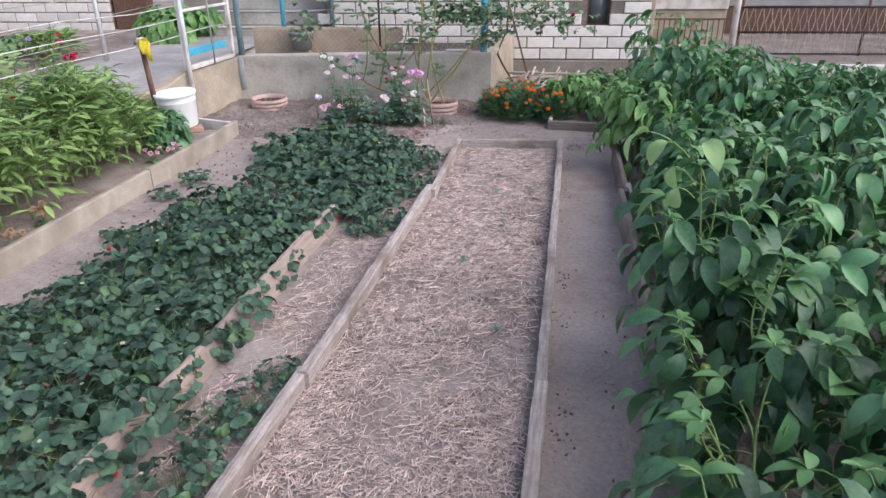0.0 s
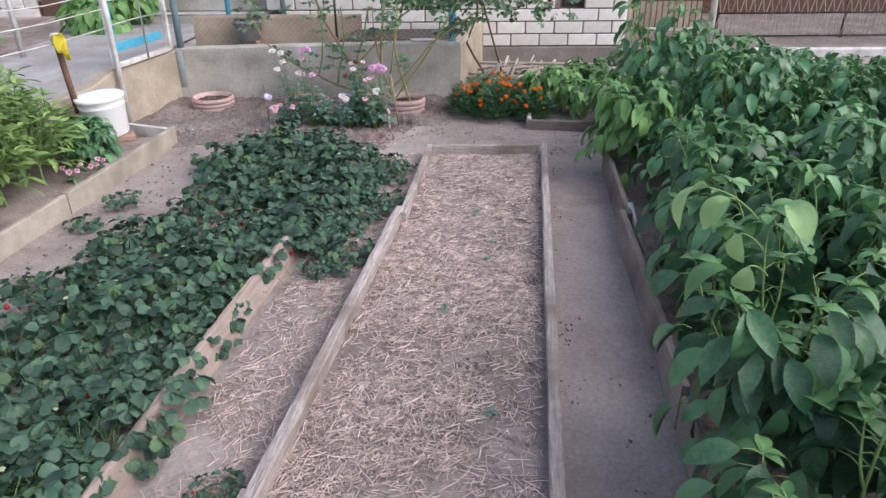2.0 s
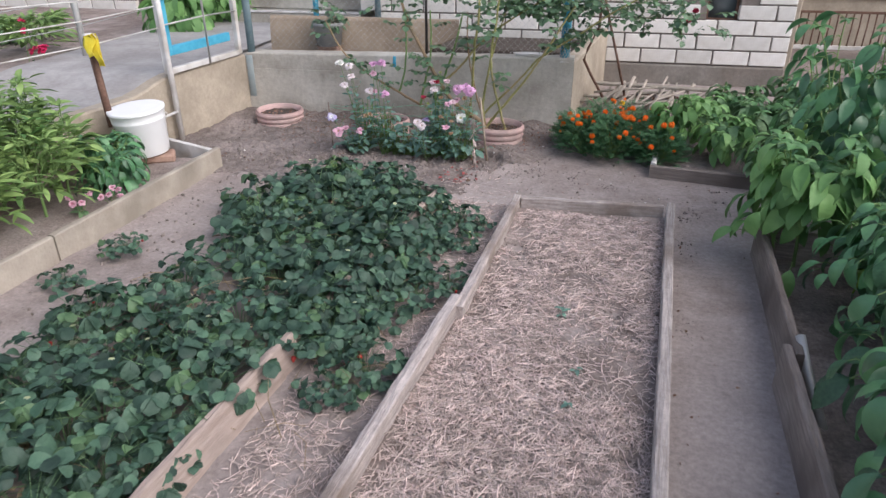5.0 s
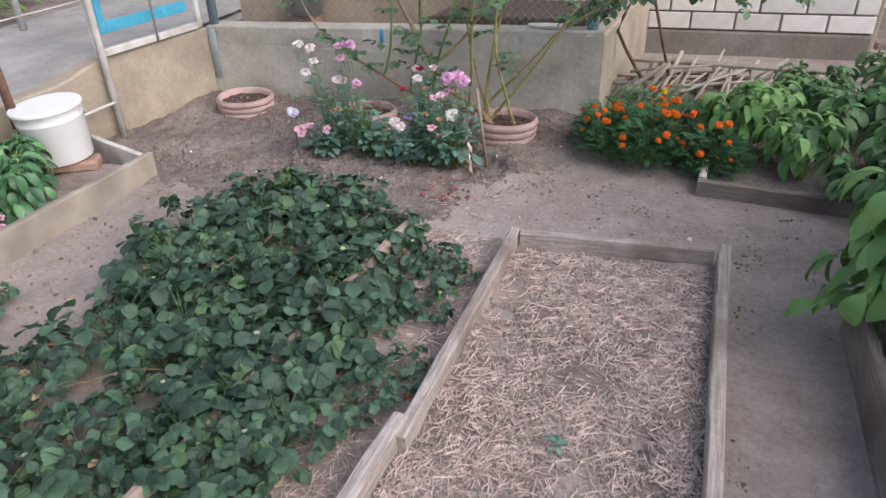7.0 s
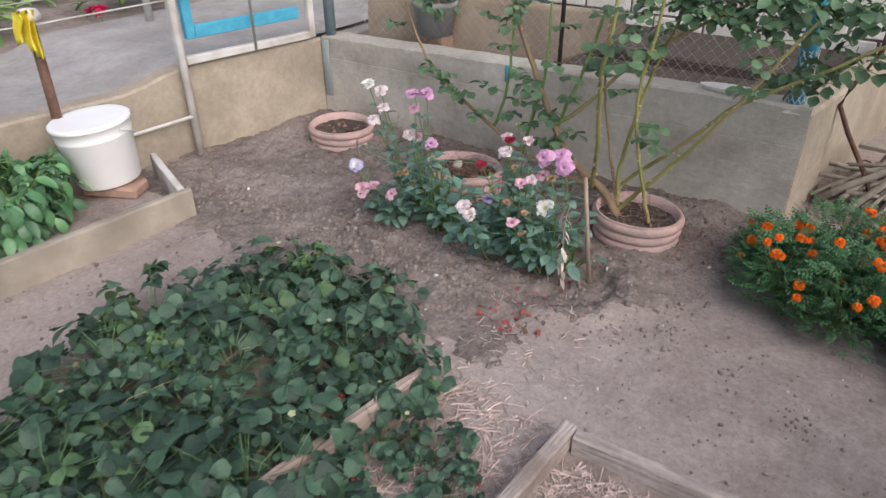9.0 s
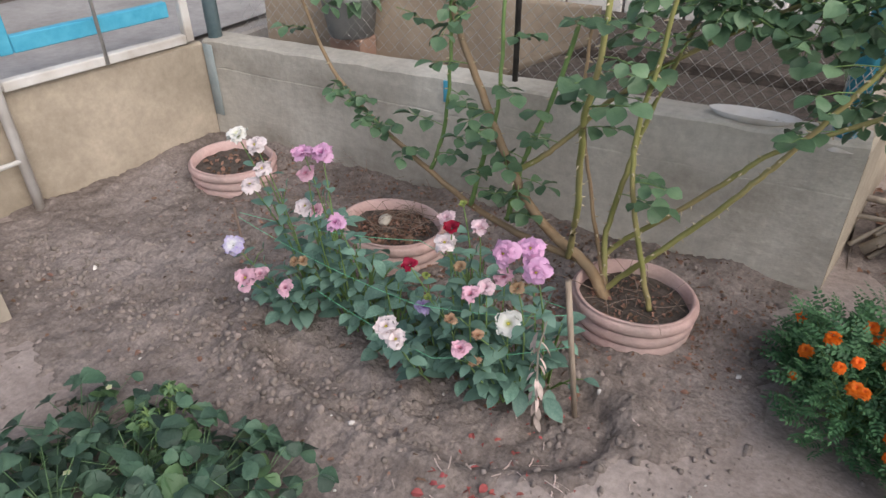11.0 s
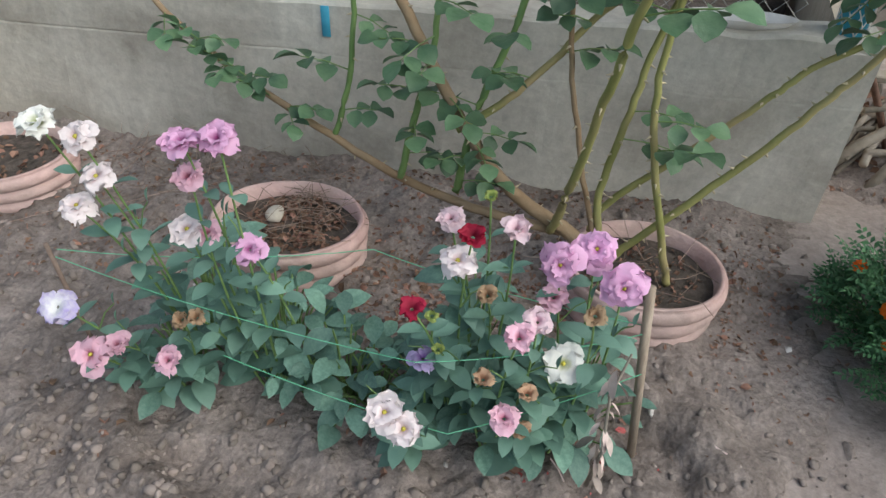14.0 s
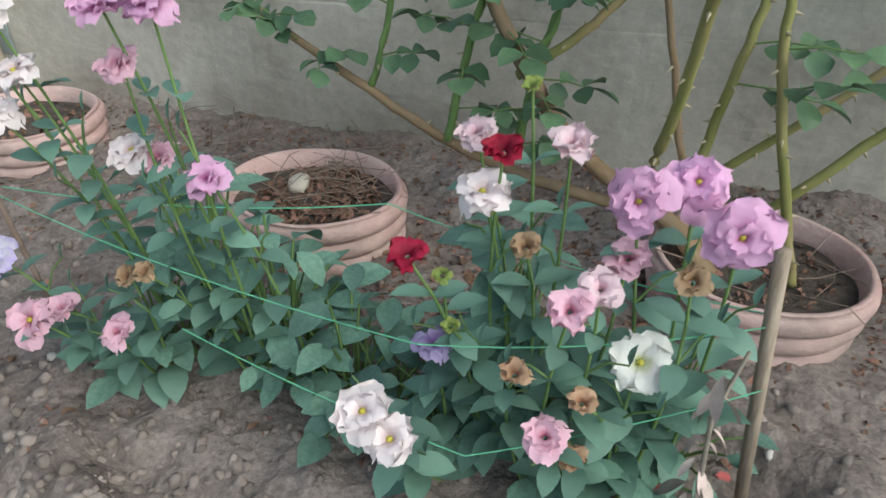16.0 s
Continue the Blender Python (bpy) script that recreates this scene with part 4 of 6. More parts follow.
def litter(n, where, fz, seed, lo, hi, name, material, label):
    rnd, g = random.Random(seed), Geo()
    for _ in range(n):
        x, y = where(rnd)
        g.add(crumple(rnd, rnd.uniform(lo, hi)), Matrix.Translation((x, y, fz(x, y) + 0.006)) @ Euler((rnd.uniform(-0.5, 0.5), rnd.uniform(-0.6, 0.6), rnd.uniform(0, 6.3))).to_matrix().to_4x4())
    return tagged(part(name, g, material, smooth=False), label, "litter", kind="stuff")


def by_wall(r):
    while True:
        x, y = r.uniform(-1.3, 1.15), 7.98 - abs(r.gauss(0, 0.28))
        if all(math.hypot(x - px, y - py) > 0.18 for px, py in ((0.757, 7.557), (-0.12, 7.548), (-1.034, 7.69))):
            return x, y


def in_pot(px, py, rr=0.135):
    def f(r):
        a, q = r.uniform(0, 6.3), rr * math.sqrt(r.random())
        return px + q * math.cos(a), py + q * math.sin(a)
    return f


litter(1500, by_wall, ground_z, 31, 0.008, 0.024, "dry_leaves", M_LITTER, "dry brown leaves fallen along the wall")
litter(1500, lambda r: (r.gauss(0.30, 0.20), r.gauss(7.44, 0.15)), ground_z, 40, 0.008, 0.026, "dry_leaves", M_LITTER, "dark dry leaves heaped between the planters")
litter(900, lambda r: (r.uniform(-0.9, 1.1), r.gauss(7.5, 0.16)), ground_z, 39, 0.007, 0.024, "dry_leaves", M_LITTER, "dry brown leaves lying round the planters")
litter(300, lambda r: (r.gauss(1.02, 0.09), r.gauss(7.62, 0.15)), ground_z, 141, 0.006, 0.018, "dry_leaves", M_LITTER, "dark dry leaves beside the rose planter")
litter(240, lambda r: (r.uniform(-1.2, 0.7), r.uniform(6.6, 7.5)), ground_z, 32, 0.010, 0.034, "dry_leaves", M_LITTER, "dry brown leaves scattered over the soil")
litter(520, in_pot(-0.120, 7.548), lambda x, y: 0.09, 33, 0.010, 0.028, "dry_leaves", M_LITTER, "dry leaves filling the planter")
litter(240, in_pot(0.757, 7.557), lambda x, y: 0.088, 34, 0.008, 0.020, "dry_leaves", M_LITTER, "dry leaves on the planter soil")
litter(60, in_pot(-1.034, 7.69), lambda x, y: 0.08, 35, 0.015, 0.035, "dry_leaves", M_LITTER, "dry leaves on the planter soil")
litter(46, lambda r: (r.gauss(0.66, 0.10), r.gauss(6.95, 0.10)), ground_z, 36, 0.012, 0.028, "red_petals", M_REDPETAL, "dark red fallen rose petals")
litter(44, lambda r: (r.gauss(0.61, 0.045), r.gauss(6.72, 0.04)), ground_z, 37, 0.014, 0.034, "red_petals", M_REDPETAL, "dark red fallen rose petals")
litter(120, lambda r: (on_right(r.uniform(2, 6.3))[0] + abs(r.gauss(0.02, 0.12)), r.uniform(2, 6.4)), ground_z, 38, 0.008, 0.025, "dry_leaves", M_LITTER, "small dry leaf bits on the path")
litter(110, lambda r: (r.uniform(0.6, 2.2), r.uniform(6.3, 7.2)), ground_z, 39, 0.005, 0.014, "dry_leaves", M_LITTER, "small dry leaf bits on the trodden soil")


def clods(n, where, fz, seed, lo, hi, name, material, label):
    rnd, g = random.Random(seed), Geo()
    ico = bmesh.new()
    bmesh.ops.create_icosphere(ico, subdivisions=1, radius=1)
    ico.verts.index_update()
    iv, jf = np.array([v.co[:] for v in ico.verts]), [tuple(v.index for v in f.verts) for f in ico.faces]
    ico.free()
    for _ in range(n):
        x, y = where(rnd)
        s = lo + (hi - lo) * rnd.random() ** 3
        jit = np.array([[1 + rnd.uniform(-0.28, 0.28)] for _ in iv])
        m = Matrix.Translation((x, y, fz(x, y) + s * 0.25)) @ Euler((rnd.uniform(0, 6), rnd.uniform(0, 6), rnd.uniform(0, 6))).to_matrix().to_4x4() @ Matrix.Diagonal((s, s * 0.8, s * 0.6, 1))
        g.add((iv * jit, jf), m)
    return tagged(part(name, g, material), label, "soil" if "clod" in name else "pebbles", kind="stuff")


clods(3600, lambda r: (r.uniform(-1.4, 1.15), r.uniform(6.8, 7.95)) if r.random() < 0.5 else (r.uniform(-1.4, 0.42), r.gauss(6.84, 0.10)), ground_z, 41, 0.003, 0.017, "soil_clods", M_CLOD, "loose clods of dry grey soil")
clods(170, lambda r: (0.35 + 0.70 * math.cos(a := r.uniform(0, 6.3)) + r.gauss(0, 0.05), 7.02 + 0.36 * math.sin(a) + r.gauss(0, 0.04)), ground_z, 42, 0.003, 0.014, "soil_clods", M_CLOD, "loose clods round the flower patch")
clods(260, lambda r: (r.uniform(-1.05, -0.6), r.uniform(3.0, 6.6)), ground_z, 43, 0.004, 0.016, "soil_clods", M_CLOD, "loose clods beside the flower bed")
clods(260, lambda r: (r.uniform(1.0, 2.3), r.uniform(6.35, 7.3)), ground_z, 44, 0.003, 0.012, "soil_clods", M_CLOD, "small clods on the trodden soil")
clods(240, in_bed, bed_z, 45, 0.004, 0.016, "soil_clods", M_CLOD, "crumbs of soil among the straw")
for hx, hy, hr in holes:
    clods(60, lambda r, hx=hx, hy=hy, hr=hr: (hx + r.gauss(0, hr * 0.6), hy + r.gauss(0, hr * 0.4)), bed_z, int(hx * 100), 0.004, 0.015, "soil_clods", M_PATCH, "dark damp clods dug up in the straw bed")
for cx, cy in ((1.70, 3.95), (1.66, 3.55), (1.64, 2.85), (1.60, 2.70), (1.98, 6.33), (1.92, 6.0), (1.85, 5.2), (1.12, 6.93), (1.33, 6.86), (2.03, 6.40), (1.55, 6.75)):
    clods(34, lambda r, cx=cx, cy=cy: (cx + r.gauss(0, 0.03), cy + r.gauss(0, 0.06)), ground_z, int(cx * cy * 10), 0.002, 0.009, "soil_clods", M_PATCH, "dark crumbs of soil fallen on the trodden ground")
clods(70, lambda r: (r.uniform(-1.0, 1.9), r.uniform(6.3, 7.6)), ground_z, 46, 0.004, 0.014, "pebbles", M_PEBBLE, "small pale pebbles on the soil")
clods(30, in_bed, bed_z, 47, 0.005, 0.014, "pebbles", M_PEBBLE, "small pale pebbles among the straw")


def twigs(n, where, z, seed, name, label, mat=None, lo=0.05, hi=0.2, r=0.0018):
    rnd, g = random.Random(seed), Geo()
    for _ in range(n):
        x, y = where(rnd)
        a, L = rnd.uniform(0, 6.3), rnd.uniform(lo, hi)
        d, e = Vector((math.cos(a), math.sin(a), rnd.uniform(-0.1, 0.35))) * L, Vector((rnd.gauss(0, 0.15), rnd.gauss(0, 0.15), rnd.uniform(0, 0.2))) * L
        p = Vector((x, y, z + rnd.uniform(0.004, 0.02)))
        g.tube([p, p + d * 0.5 + e, p + d], rnd.uniform(0.5, 1.0) * r, 0.4 * r, 4, False)
    return tagged(part(name, g, mat or M_TWIG), label, "twigs", kind="stuff")


twigs(60, in_pot(-0.11, 7.57, 0.12), 0.096, 51, "dry_twigs", "tangled dry twigs in the planter")
twigs(20, in_pot(0.757, 7.557, 0.12), 0.094, 52, "dry_twigs", "dry twigs on the planter soil")
twigs(70, lambda r: (r.uniform(-0.9, -0.1), r.uniform(7.6, 7.95)), 0.01, 53, "dry_twigs", "long dry twigs along the wall", lo=0.1, hi=0.35)


# ---- plants ----
def bez(p0, p1, sag=(0, 0, 0), n=5):
    p0, p1, s = Vector(p0), Vector(p1), Vector(sag)
    return [p0.lerp(p1, i / n) + s * (4 * (i / n) * (1 - i / n)) for i in range(n + 1)]


T_PEP = [leaf_tpl(1, 0.45, 7, 0.36, f, d, 0.7, 0, w) for f, d, w in ((0.4, 0.8, 0.02), (0.25, 1.2, 0.05), (0.55, 0.5, 0.03), (0.15, 0.95, 0.06))]
T_LANCE = [leaf_tpl(1, 0.30, 6, 0.40, f, d, 1.0, 0, w) for f, d, w in ((0.35, 0.3, 0.0), (0.2, 0.5, 0.02), (0.5, 0.2, 0.02), (0.3, 0.4, 0.03))]
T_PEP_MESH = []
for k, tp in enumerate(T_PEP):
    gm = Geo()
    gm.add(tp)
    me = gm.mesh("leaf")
    me.materials.append(M_PEPPERSHADE)
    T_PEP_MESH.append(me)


def pepper_plant(m, h, spread, nb, seed, single, label, skirt=0, L=0.13, tpl=None, pods=0, leaf_mat=None, young_mat=None, name="pepper_plant", category="pepper plant", group="pepper plants in the bed"):
    """Forked stems, leaves on stalks that hang outwards, a lighter tuft on each shoot."""
    r = random.Random(seed)
    th = thing(name, m, label, category, group)
    stems, old, fresh = Geo(), Geo(), Geo()
    fork = Vector((r.uniform(-0.02, 0.02), r.uniform(-0.02, 0.02), h * 0.28))
    stems.tube(bez((0, 0, -0.02), fork), 0.009, 0.007, 6)
    places = []
    for b in range(nb):
        a = math.tau * b / nb + r.uniform(-0.4, 0.4)
        rad = spread * r.uniform(0.35, 0.9)
        mid = fork + Vector((math.cos(a) * rad * 0.5, math.sin(a) * rad * 0.5, h * r.uniform(0.2, 0.35)))
        ends = [mid + Vector((math.cos(a + q) * rad * 0.5, math.sin(a + q) * rad * 0.5, h * r.uniform(0.18, 0.42))) for q in (r.uniform(-1, -0.2), r.uniform(0.2, 1))]
        stems.tube(bez(fork, mid, (0, 0, 0.02)), 0.006, 0.0045, 5, False)
        for e in ends:
            pts = bez(mid, e, (r.uniform(-0.02, 0.02), r.uniform(-0.02, 0.02), 0))
            stems.tube(pts, 0.0045, 0.0025, 5, False)
            for p in pts[1:]:
                for _ in range(r.choice((1, 2, 2))):
                    places.append((p, a + r.uniform(-1.4, 1.4), r.uniform(-0.55, 0.25), r.uniform(0.75, 1.25)))
            for q in range(4 if single else 6):
                d = Vector((math.cos(q * 1.05 + seed), math.sin(q * 1.05 + seed), r.uniform(0.1, 0.9)))
                fresh.add((tpl or T_PEP)[q % 4], orient(e, d, r.uniform(-0.4, 0.4), L * r.uniform(0.35, 0.75)))
        for k in range(3):
            t = r.uniform(0.2, 1)
            places.append((fork.lerp(mid, t), a + r.uniform(-1.5, 1.5), r.uniform(-0.7, 0.0), r.uniform(0.9, 1.35)))
    for k in range(skirt):
        a, q = r.uniform(0, 6.3), r.uniform(0.3, 0.95)
        places.append((Vector((math.cos(a) * spread * q, math.sin(a) * spread * q, h * r.uniform(0.22, 0.75))), a, r.uniform(-0.9, 0.0), r.uniform(0.85, 1.3)))
    for k, (p, a, up, s) in enumerate(places):
        d = Vector((math.cos(a), math.sin(a), up))
        tip = p + d.normalized() * L * 0.38 * s + Vector((0, 0, 0.012))
        stems.tube([p, p.lerp(tip, 0.5) + Vector((0, 0, 0.008)), tip], 0.0022, 0.0016, 4, False)
        mm = orient(tip, Vector((d.x, d.y, d.z + (0.55 if tpl else -0.25))), r.uniform(-0.5, 0.5), L * s)
        # separate leaves take the copy with shade in its colour
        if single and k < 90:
            part("leaf", T_PEP_MESH[k % 4], M_PEPPERSHADE, th, at=mm)
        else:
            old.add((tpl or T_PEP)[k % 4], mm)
    tagged(part("stem", stems, M_PSTEM, th), kind="stuff")
    if old.v:
        part("foliage", old, leaf_mat or M_PEPPER, th)
    part("young_foliage", fresh, young_mat or M_PEPPERY, th, "paler young leaves at the shoot tips")
    if single:
        for k in range(2):
            a = r.uniform(0, 6.3)
            pl = Geo()
            pl.add(leaf_tpl(L * 1.25, L * 0.8, 7, 0.45, 0.55, 1.3, 0.9, 0, 0.03))
            part("pale_leaf", pl, M_PEPPERY, th, "large pale curled leaf", at=orient((math.cos(a) * spread * 0.55, math.sin(a) * spread * 0.55, h * r.uniform(0.75, 0.95)), (math.cos(a), math.sin(a), 0.5), r.uniform(-0.6, 0.6)))
    for k in range(pods):
        a = r.uniform(0, 6.3)
        p = Vector((math.cos(a) * spread * 0.6, math.sin(a) * spread * 0.6, h * r.uniform(0.4, 0.7)))
        g = Geo().tube([p, p + Vector((0.005, 0, -0.02)), p + Vector((0.01, 0.004, -0.06)), p + Vector((0.0, 0.01, -0.11))], 0.015, 0.003, 8)
        part("pod", g, M_PODS, th, "glossy green pepper pod")
    return th


pep = []
for k in range(5):
    pep.append(pepper_plant(pose(0, 0, -60, 0, 0, 0), 0.56 + 0.05 * k, 0.32, 4, 100 + k, True, "leafy green pepper plant in the garden bed", L=0.126, pods=1 if k % 2 else 0, skirt=55))
pepj = []
for k in range(4):
    pepj.append(pepper_plant(pose(0, 0, -60, 0, 0, 0), 0.66 + 0.06 * k, 0.34, 5, 120 + k, False, "dense green pepper plant in the garden bed", L=0.135, pods=1, skirt=24))
r = random.Random(5)
bx = lambda y: 2.02 + (y - 3.3) * 0.093
for k, y in enumerate((1.25, 1.68, 2.10, 2.52, 2.95, 3.32, 3.62, 3.95, 4.28, 4.60)):
    copy_thing(pep[k % 5] if k < 5 or k % 2 else pepj[k % 4], pose(bx(y) + (0.02 if y < 1.9 else 0.10 if y < 2.3 else 0.22 if y < 3.2 else 0.37) + r.uniform(-0.03, 0.05), y, 0.03, 0, 0, r.uniform(0, 360)))
for k, y in enumerate((1.1, 1.55, 2.0, 2.45, 2.9, 3.35, 3.8, 4.25, 4.75, 5.2)):
    copy_thing(pep[(k + 2) % 5] if y > 2 and k % 2 else pepj[k % 4], pose(bx(y) + 0.70 + r.uniform(-0.06, 0.06), y + r.uniform(-0.05, 0.05), 0.03, 0, 0, r.uniform(0, 360)))
for k, y in enumerate((1.2, 1.8, 2.4, 3.0, 3.5, 4.0, 4.5, 5.0, 5.5)):
    copy_thing(pepj[(k + 1) % 4], pose(bx(y) + 1.15 + r.uniform(-0.06, 0.06), y, 0.03, 0, 0, r.uniform(0, 360)))
for k, y in enumerate((2.0, 2.7, 3.4, 4.1, 4.8, 5.5)):
    copy_thing(pepj[(k + 3) % 4], pose(bx(y) + 1.62 + r.uniform(-0.06, 0.06), y, 0.03, 0, 0, r.uniform(0, 360)))
# a tall plant that leans over the path, with pale curled leaves
tall = pepper_plant(pose(2.12, 3.02, 0.03), 0.88, 0.27, 5, 131, True, "tall pepper plant leaning over the path with pale curled leaves", L=0.14, skirt=30)
for p, d, roll, L in (((1.86, 3.03, 1.03), (-1, -0.15, 0.1), 0.5, 0.19), ((1.93, 3.06, 0.99), (-0.9, -0.5, -0.2), -0.3, 0.15), ((1.95, 3.0, 0.92), (-0.6, -0.6, -0.9), 0.2, 0.13), ((1.94, 2.90, 0.88), (-0.4, -0.5, -1.0), -0.2, 0.13), ((2.02, 2.95, 1.02), (0.2, -1, 0.1), 0.3, 0.16)):
    pl = Geo().add(leaf_tpl(L * 0.8, L * 0.42, 8, 0.42, 0.6, 1.2, 0.9, 0, 0.03))
    part("pale_leaf", pl, M_PALELEAF, tall, "large pale curled leaf", at=orient(Vector(p) - Vector((2.12, 3.02, 0.03)), d, roll))
    tip = Vector(p) - Vector((2.12, 3.02, 0.03))
    st = Geo().tube(bez(Vector((0, 0, p[2] - 0.16)).lerp(tip, 0.6), tip, (0, 0, 0.01)), 0.003, 0.002, 5, False)
    tagged(part("leaf_stalk", st, M_PSTEM, tall), kind="stuff")
# tall bushes past the end of the row, seen against the house
for x, y, h, sp, sd in ((2.98, 5.68, 0.90, 0.36, 1), (2.68, 6.35, 1.06, 0.33, 2), (2.40, 5.78, 0.66, 0.27, 9), (2.68, 4.95, 0.62, 0.30, 10), (2.62, 5.35, 0.5, 0.26, 11), (3.15, 5.95, 0.85, 0.38, 3), (3.15, 6.75, 0.80, 0.40, 4), (3.62, 6.4, 0.70, 0.4, 5), (3.75, 5.75, 0.78, 0.4, 6), (4.2, 6.1, 0.66, 0.4, 7), (4.1, 5.4, 0.92, 0.3, 8)):
    pepper_plant(pose(x, y, 0.03), h, sp, 8, 140 + sd, False, "tall bushy pepper plant with drooping leaves", L=0.14 if sd == 9 else 0.112, leaf_mat=M_LIGHTGREEN if sd == 9 else None, pods=2, skirt=45 if sd > 8 else 130)
for k, (x, y, h) in enumerate(((3.6, 7.2, 0.6), (4.1, 7.0, 0.6), (4.6, 6.6, 0.6), (3.4, 7.9, 0.5), (4.0, 7.8, 0.55), (4.6, 7.5, 0.5), (5.0, 7.0, 0.5), (2.9, 7.4, 0.42), (4.5, 8.3, 0.45), (3.7, 8.6, 0.42))):
    copy_thing(pepj[k % 4], pose(x, y, 0.01, 0, 0, k * 77) @ Matrix.Scale(h / 0.75, 4))
# herbs: light green basil-like plants and grey-green leaves behind the marigolds
for k, (x, y, h) in enumerate(((1.99, 7.44, 0.40), (2.24, 7.26, 0.32), (2.2, 7.7, 0.34))):
    pepper_plant(pose(x, y, 0.03), h, 0.20, 5, 160 + k, False, "bright light-green herb plant beside the marigolds", L=0.10, leaf_mat=M_LIGHTGREEN, young_mat=M_LIGHTGREEN, name="herb_plant", category="herb", group="herbs in the small bed")
for k, (x, y, h) in enumerate(((2.6, 7.75, 0.33), (2.9, 7.9, 0.34), (2.45, 8.05, 0.33), (3.0, 8.3, 0.35), (2.75, 7.2, 0.30), (3.25, 7.5, 0.34), (2.9, 6.95, 0.33), (2.55, 7.0, 0.20), (2.35, 7.45, 0.30))):
    pepper_plant(pose(x, y, 0.03), h, 0.24, 5, 170 + k, False, "grey-green broad-leaved vegetable plant", L=0.12, leaf_mat=M_GREYGREEN, young_mat=M_PEPPERY, name="vegetable_plant", category="vegetable", group="vegetables in the small bed")

# ---- strawberries ----
T_LEAFLET = [leaf_tpl(1, 0.90, 11, 0.56, f, d, 2.0, 0.06, w) for f, d, w in ((0.22, 0.45, 0.0), (0.36, 0.6, 0.025), (0.12, 0.75, 0.03))]


def strawberry_plant(seed, n, h, label, pale=0.12, berries=0, flowers=0):
    r = random.Random(seed)
    th = thing("strawberry_plant", pose(0, 0, -60), label, "strawberry plant", "strawberry plants")
    stems, green, light = Geo(), Geo(), Geo()
    for k in range(n):
        a = k * 2.4 + r.uniform(-0.4, 0.4)
        rad = 0.03 + 0.17 * math.sqrt((k + 0.5) / n)
        z = h * r.uniform(0.45, 1.2) * (1.15 - 2.2 * rad)
        p = Vector((math.cos(a) * rad, math.sin(a) * rad, z))
        stems.tube([(0, 0, 0), (p.x * 0.4, p.y * 0.4, z * 0.75), p], 0.0016, 0.0010, 4, False)
        tilt = r.uniform(-0.75, 0.5)
        s = r.uniform(0.036, 0.068)
        g = light if r.random() < pale else green
        for q in (-1.15, 0, 1.15):
            d = Vector((math.cos(a + q), math.sin(a + q), tilt - 0.05))
            g.add(T_LEAFLET[r.randrange(3)], orient(p, d, r.uniform(-0.65, 0.65), s * r.uniform(0.85, 1.1)))
    tagged(part("stem", stems, M_STRAWBY, th), kind="stuff")
    part("foliage", green, M_STRAWB, th)
    if light.v:
        part("pale_foliage", light, M_STRAWBY, th, "paler yellow-green leaves")
    for k in range(berries):
        a = r.uniform(0, 6.3)
        g = Geo().lathe([(0.0, -0.020), (0.006, -0.015), (0.0115, -0.003), (0.011, 0.006), (0.005, 0.010), (0.0, 0.010)], 10)
        part("berry", g, M_BERRY, th, "ripe red strawberry", at=pose(0.19 * math.cos(a), 0.19 * math.sin(a), 0.05, r.uniform(-40, 40), r.uniform(-40, 40), 0))
    for k in range(flowers):
        a = r.uniform(0, 6.3)
        g = Geo()
        for q in range(5):
            g.add(leaf_tpl(0.011, 0.011, 2, 0.55, 0.1, 0.2, 0.2), orient((0, 0, 0), (math.cos(q * 1.256), math.sin(q * 1.256), 0.15)))
        part("flower", g, P_WHITE, th, "small white blossom", at=pose(0.12 * math.cos(a), 0.12 * math.sin(a), h * 1.02, r.uniform(-20, 20), 0, 0))
    return th


sp = [strawberry_plant(200 + k, 32 + (k % 3) * 4, 0.15, "dark green strawberry plant in the bed", 0.05 + 0.05 * (k % 3), (0, 1, 0, 2, 0, 1)[k], (0, 1, 0, 0, 1, 0)[k]) for k in range(6)]
r = random.Random(9)
y = 1.2
while y < 6.6:
    x0, x1 = float(np.interp(y, [1, 3.8, 4.6, 5.5, 6.6], [-0.98, -0.90, -0.68, -0.38, -0.32])), on_strip(y)[0] + (-0.185 if y < 4.7 else -0.02)
    if y > 6.3:
        x1 = 0.2
    x = x0 + r.uniform(0, 0.1)
    while x < x1 + 0.01:
        keep = 0.98 - 0.45 * (x < x0 + 0.22 and y < 5.6)
        if r.random() < keep:
            copy_thing(sp[r.randrange(6)], pose(x + r.uniform(-0.05, 0.05), y + r.uniform(-0.06, 0.06), 0.0, r.uniform(-9, 9), r.uniform(-9, 9), r.uniform(0, 360)) @ Matrix.Scale(r.uniform(0.68, 1.15), 4))
        x = x1 if x < x1 - 0.09 and x + 0.205 > x1 else x + 0.205
    y += 0.20
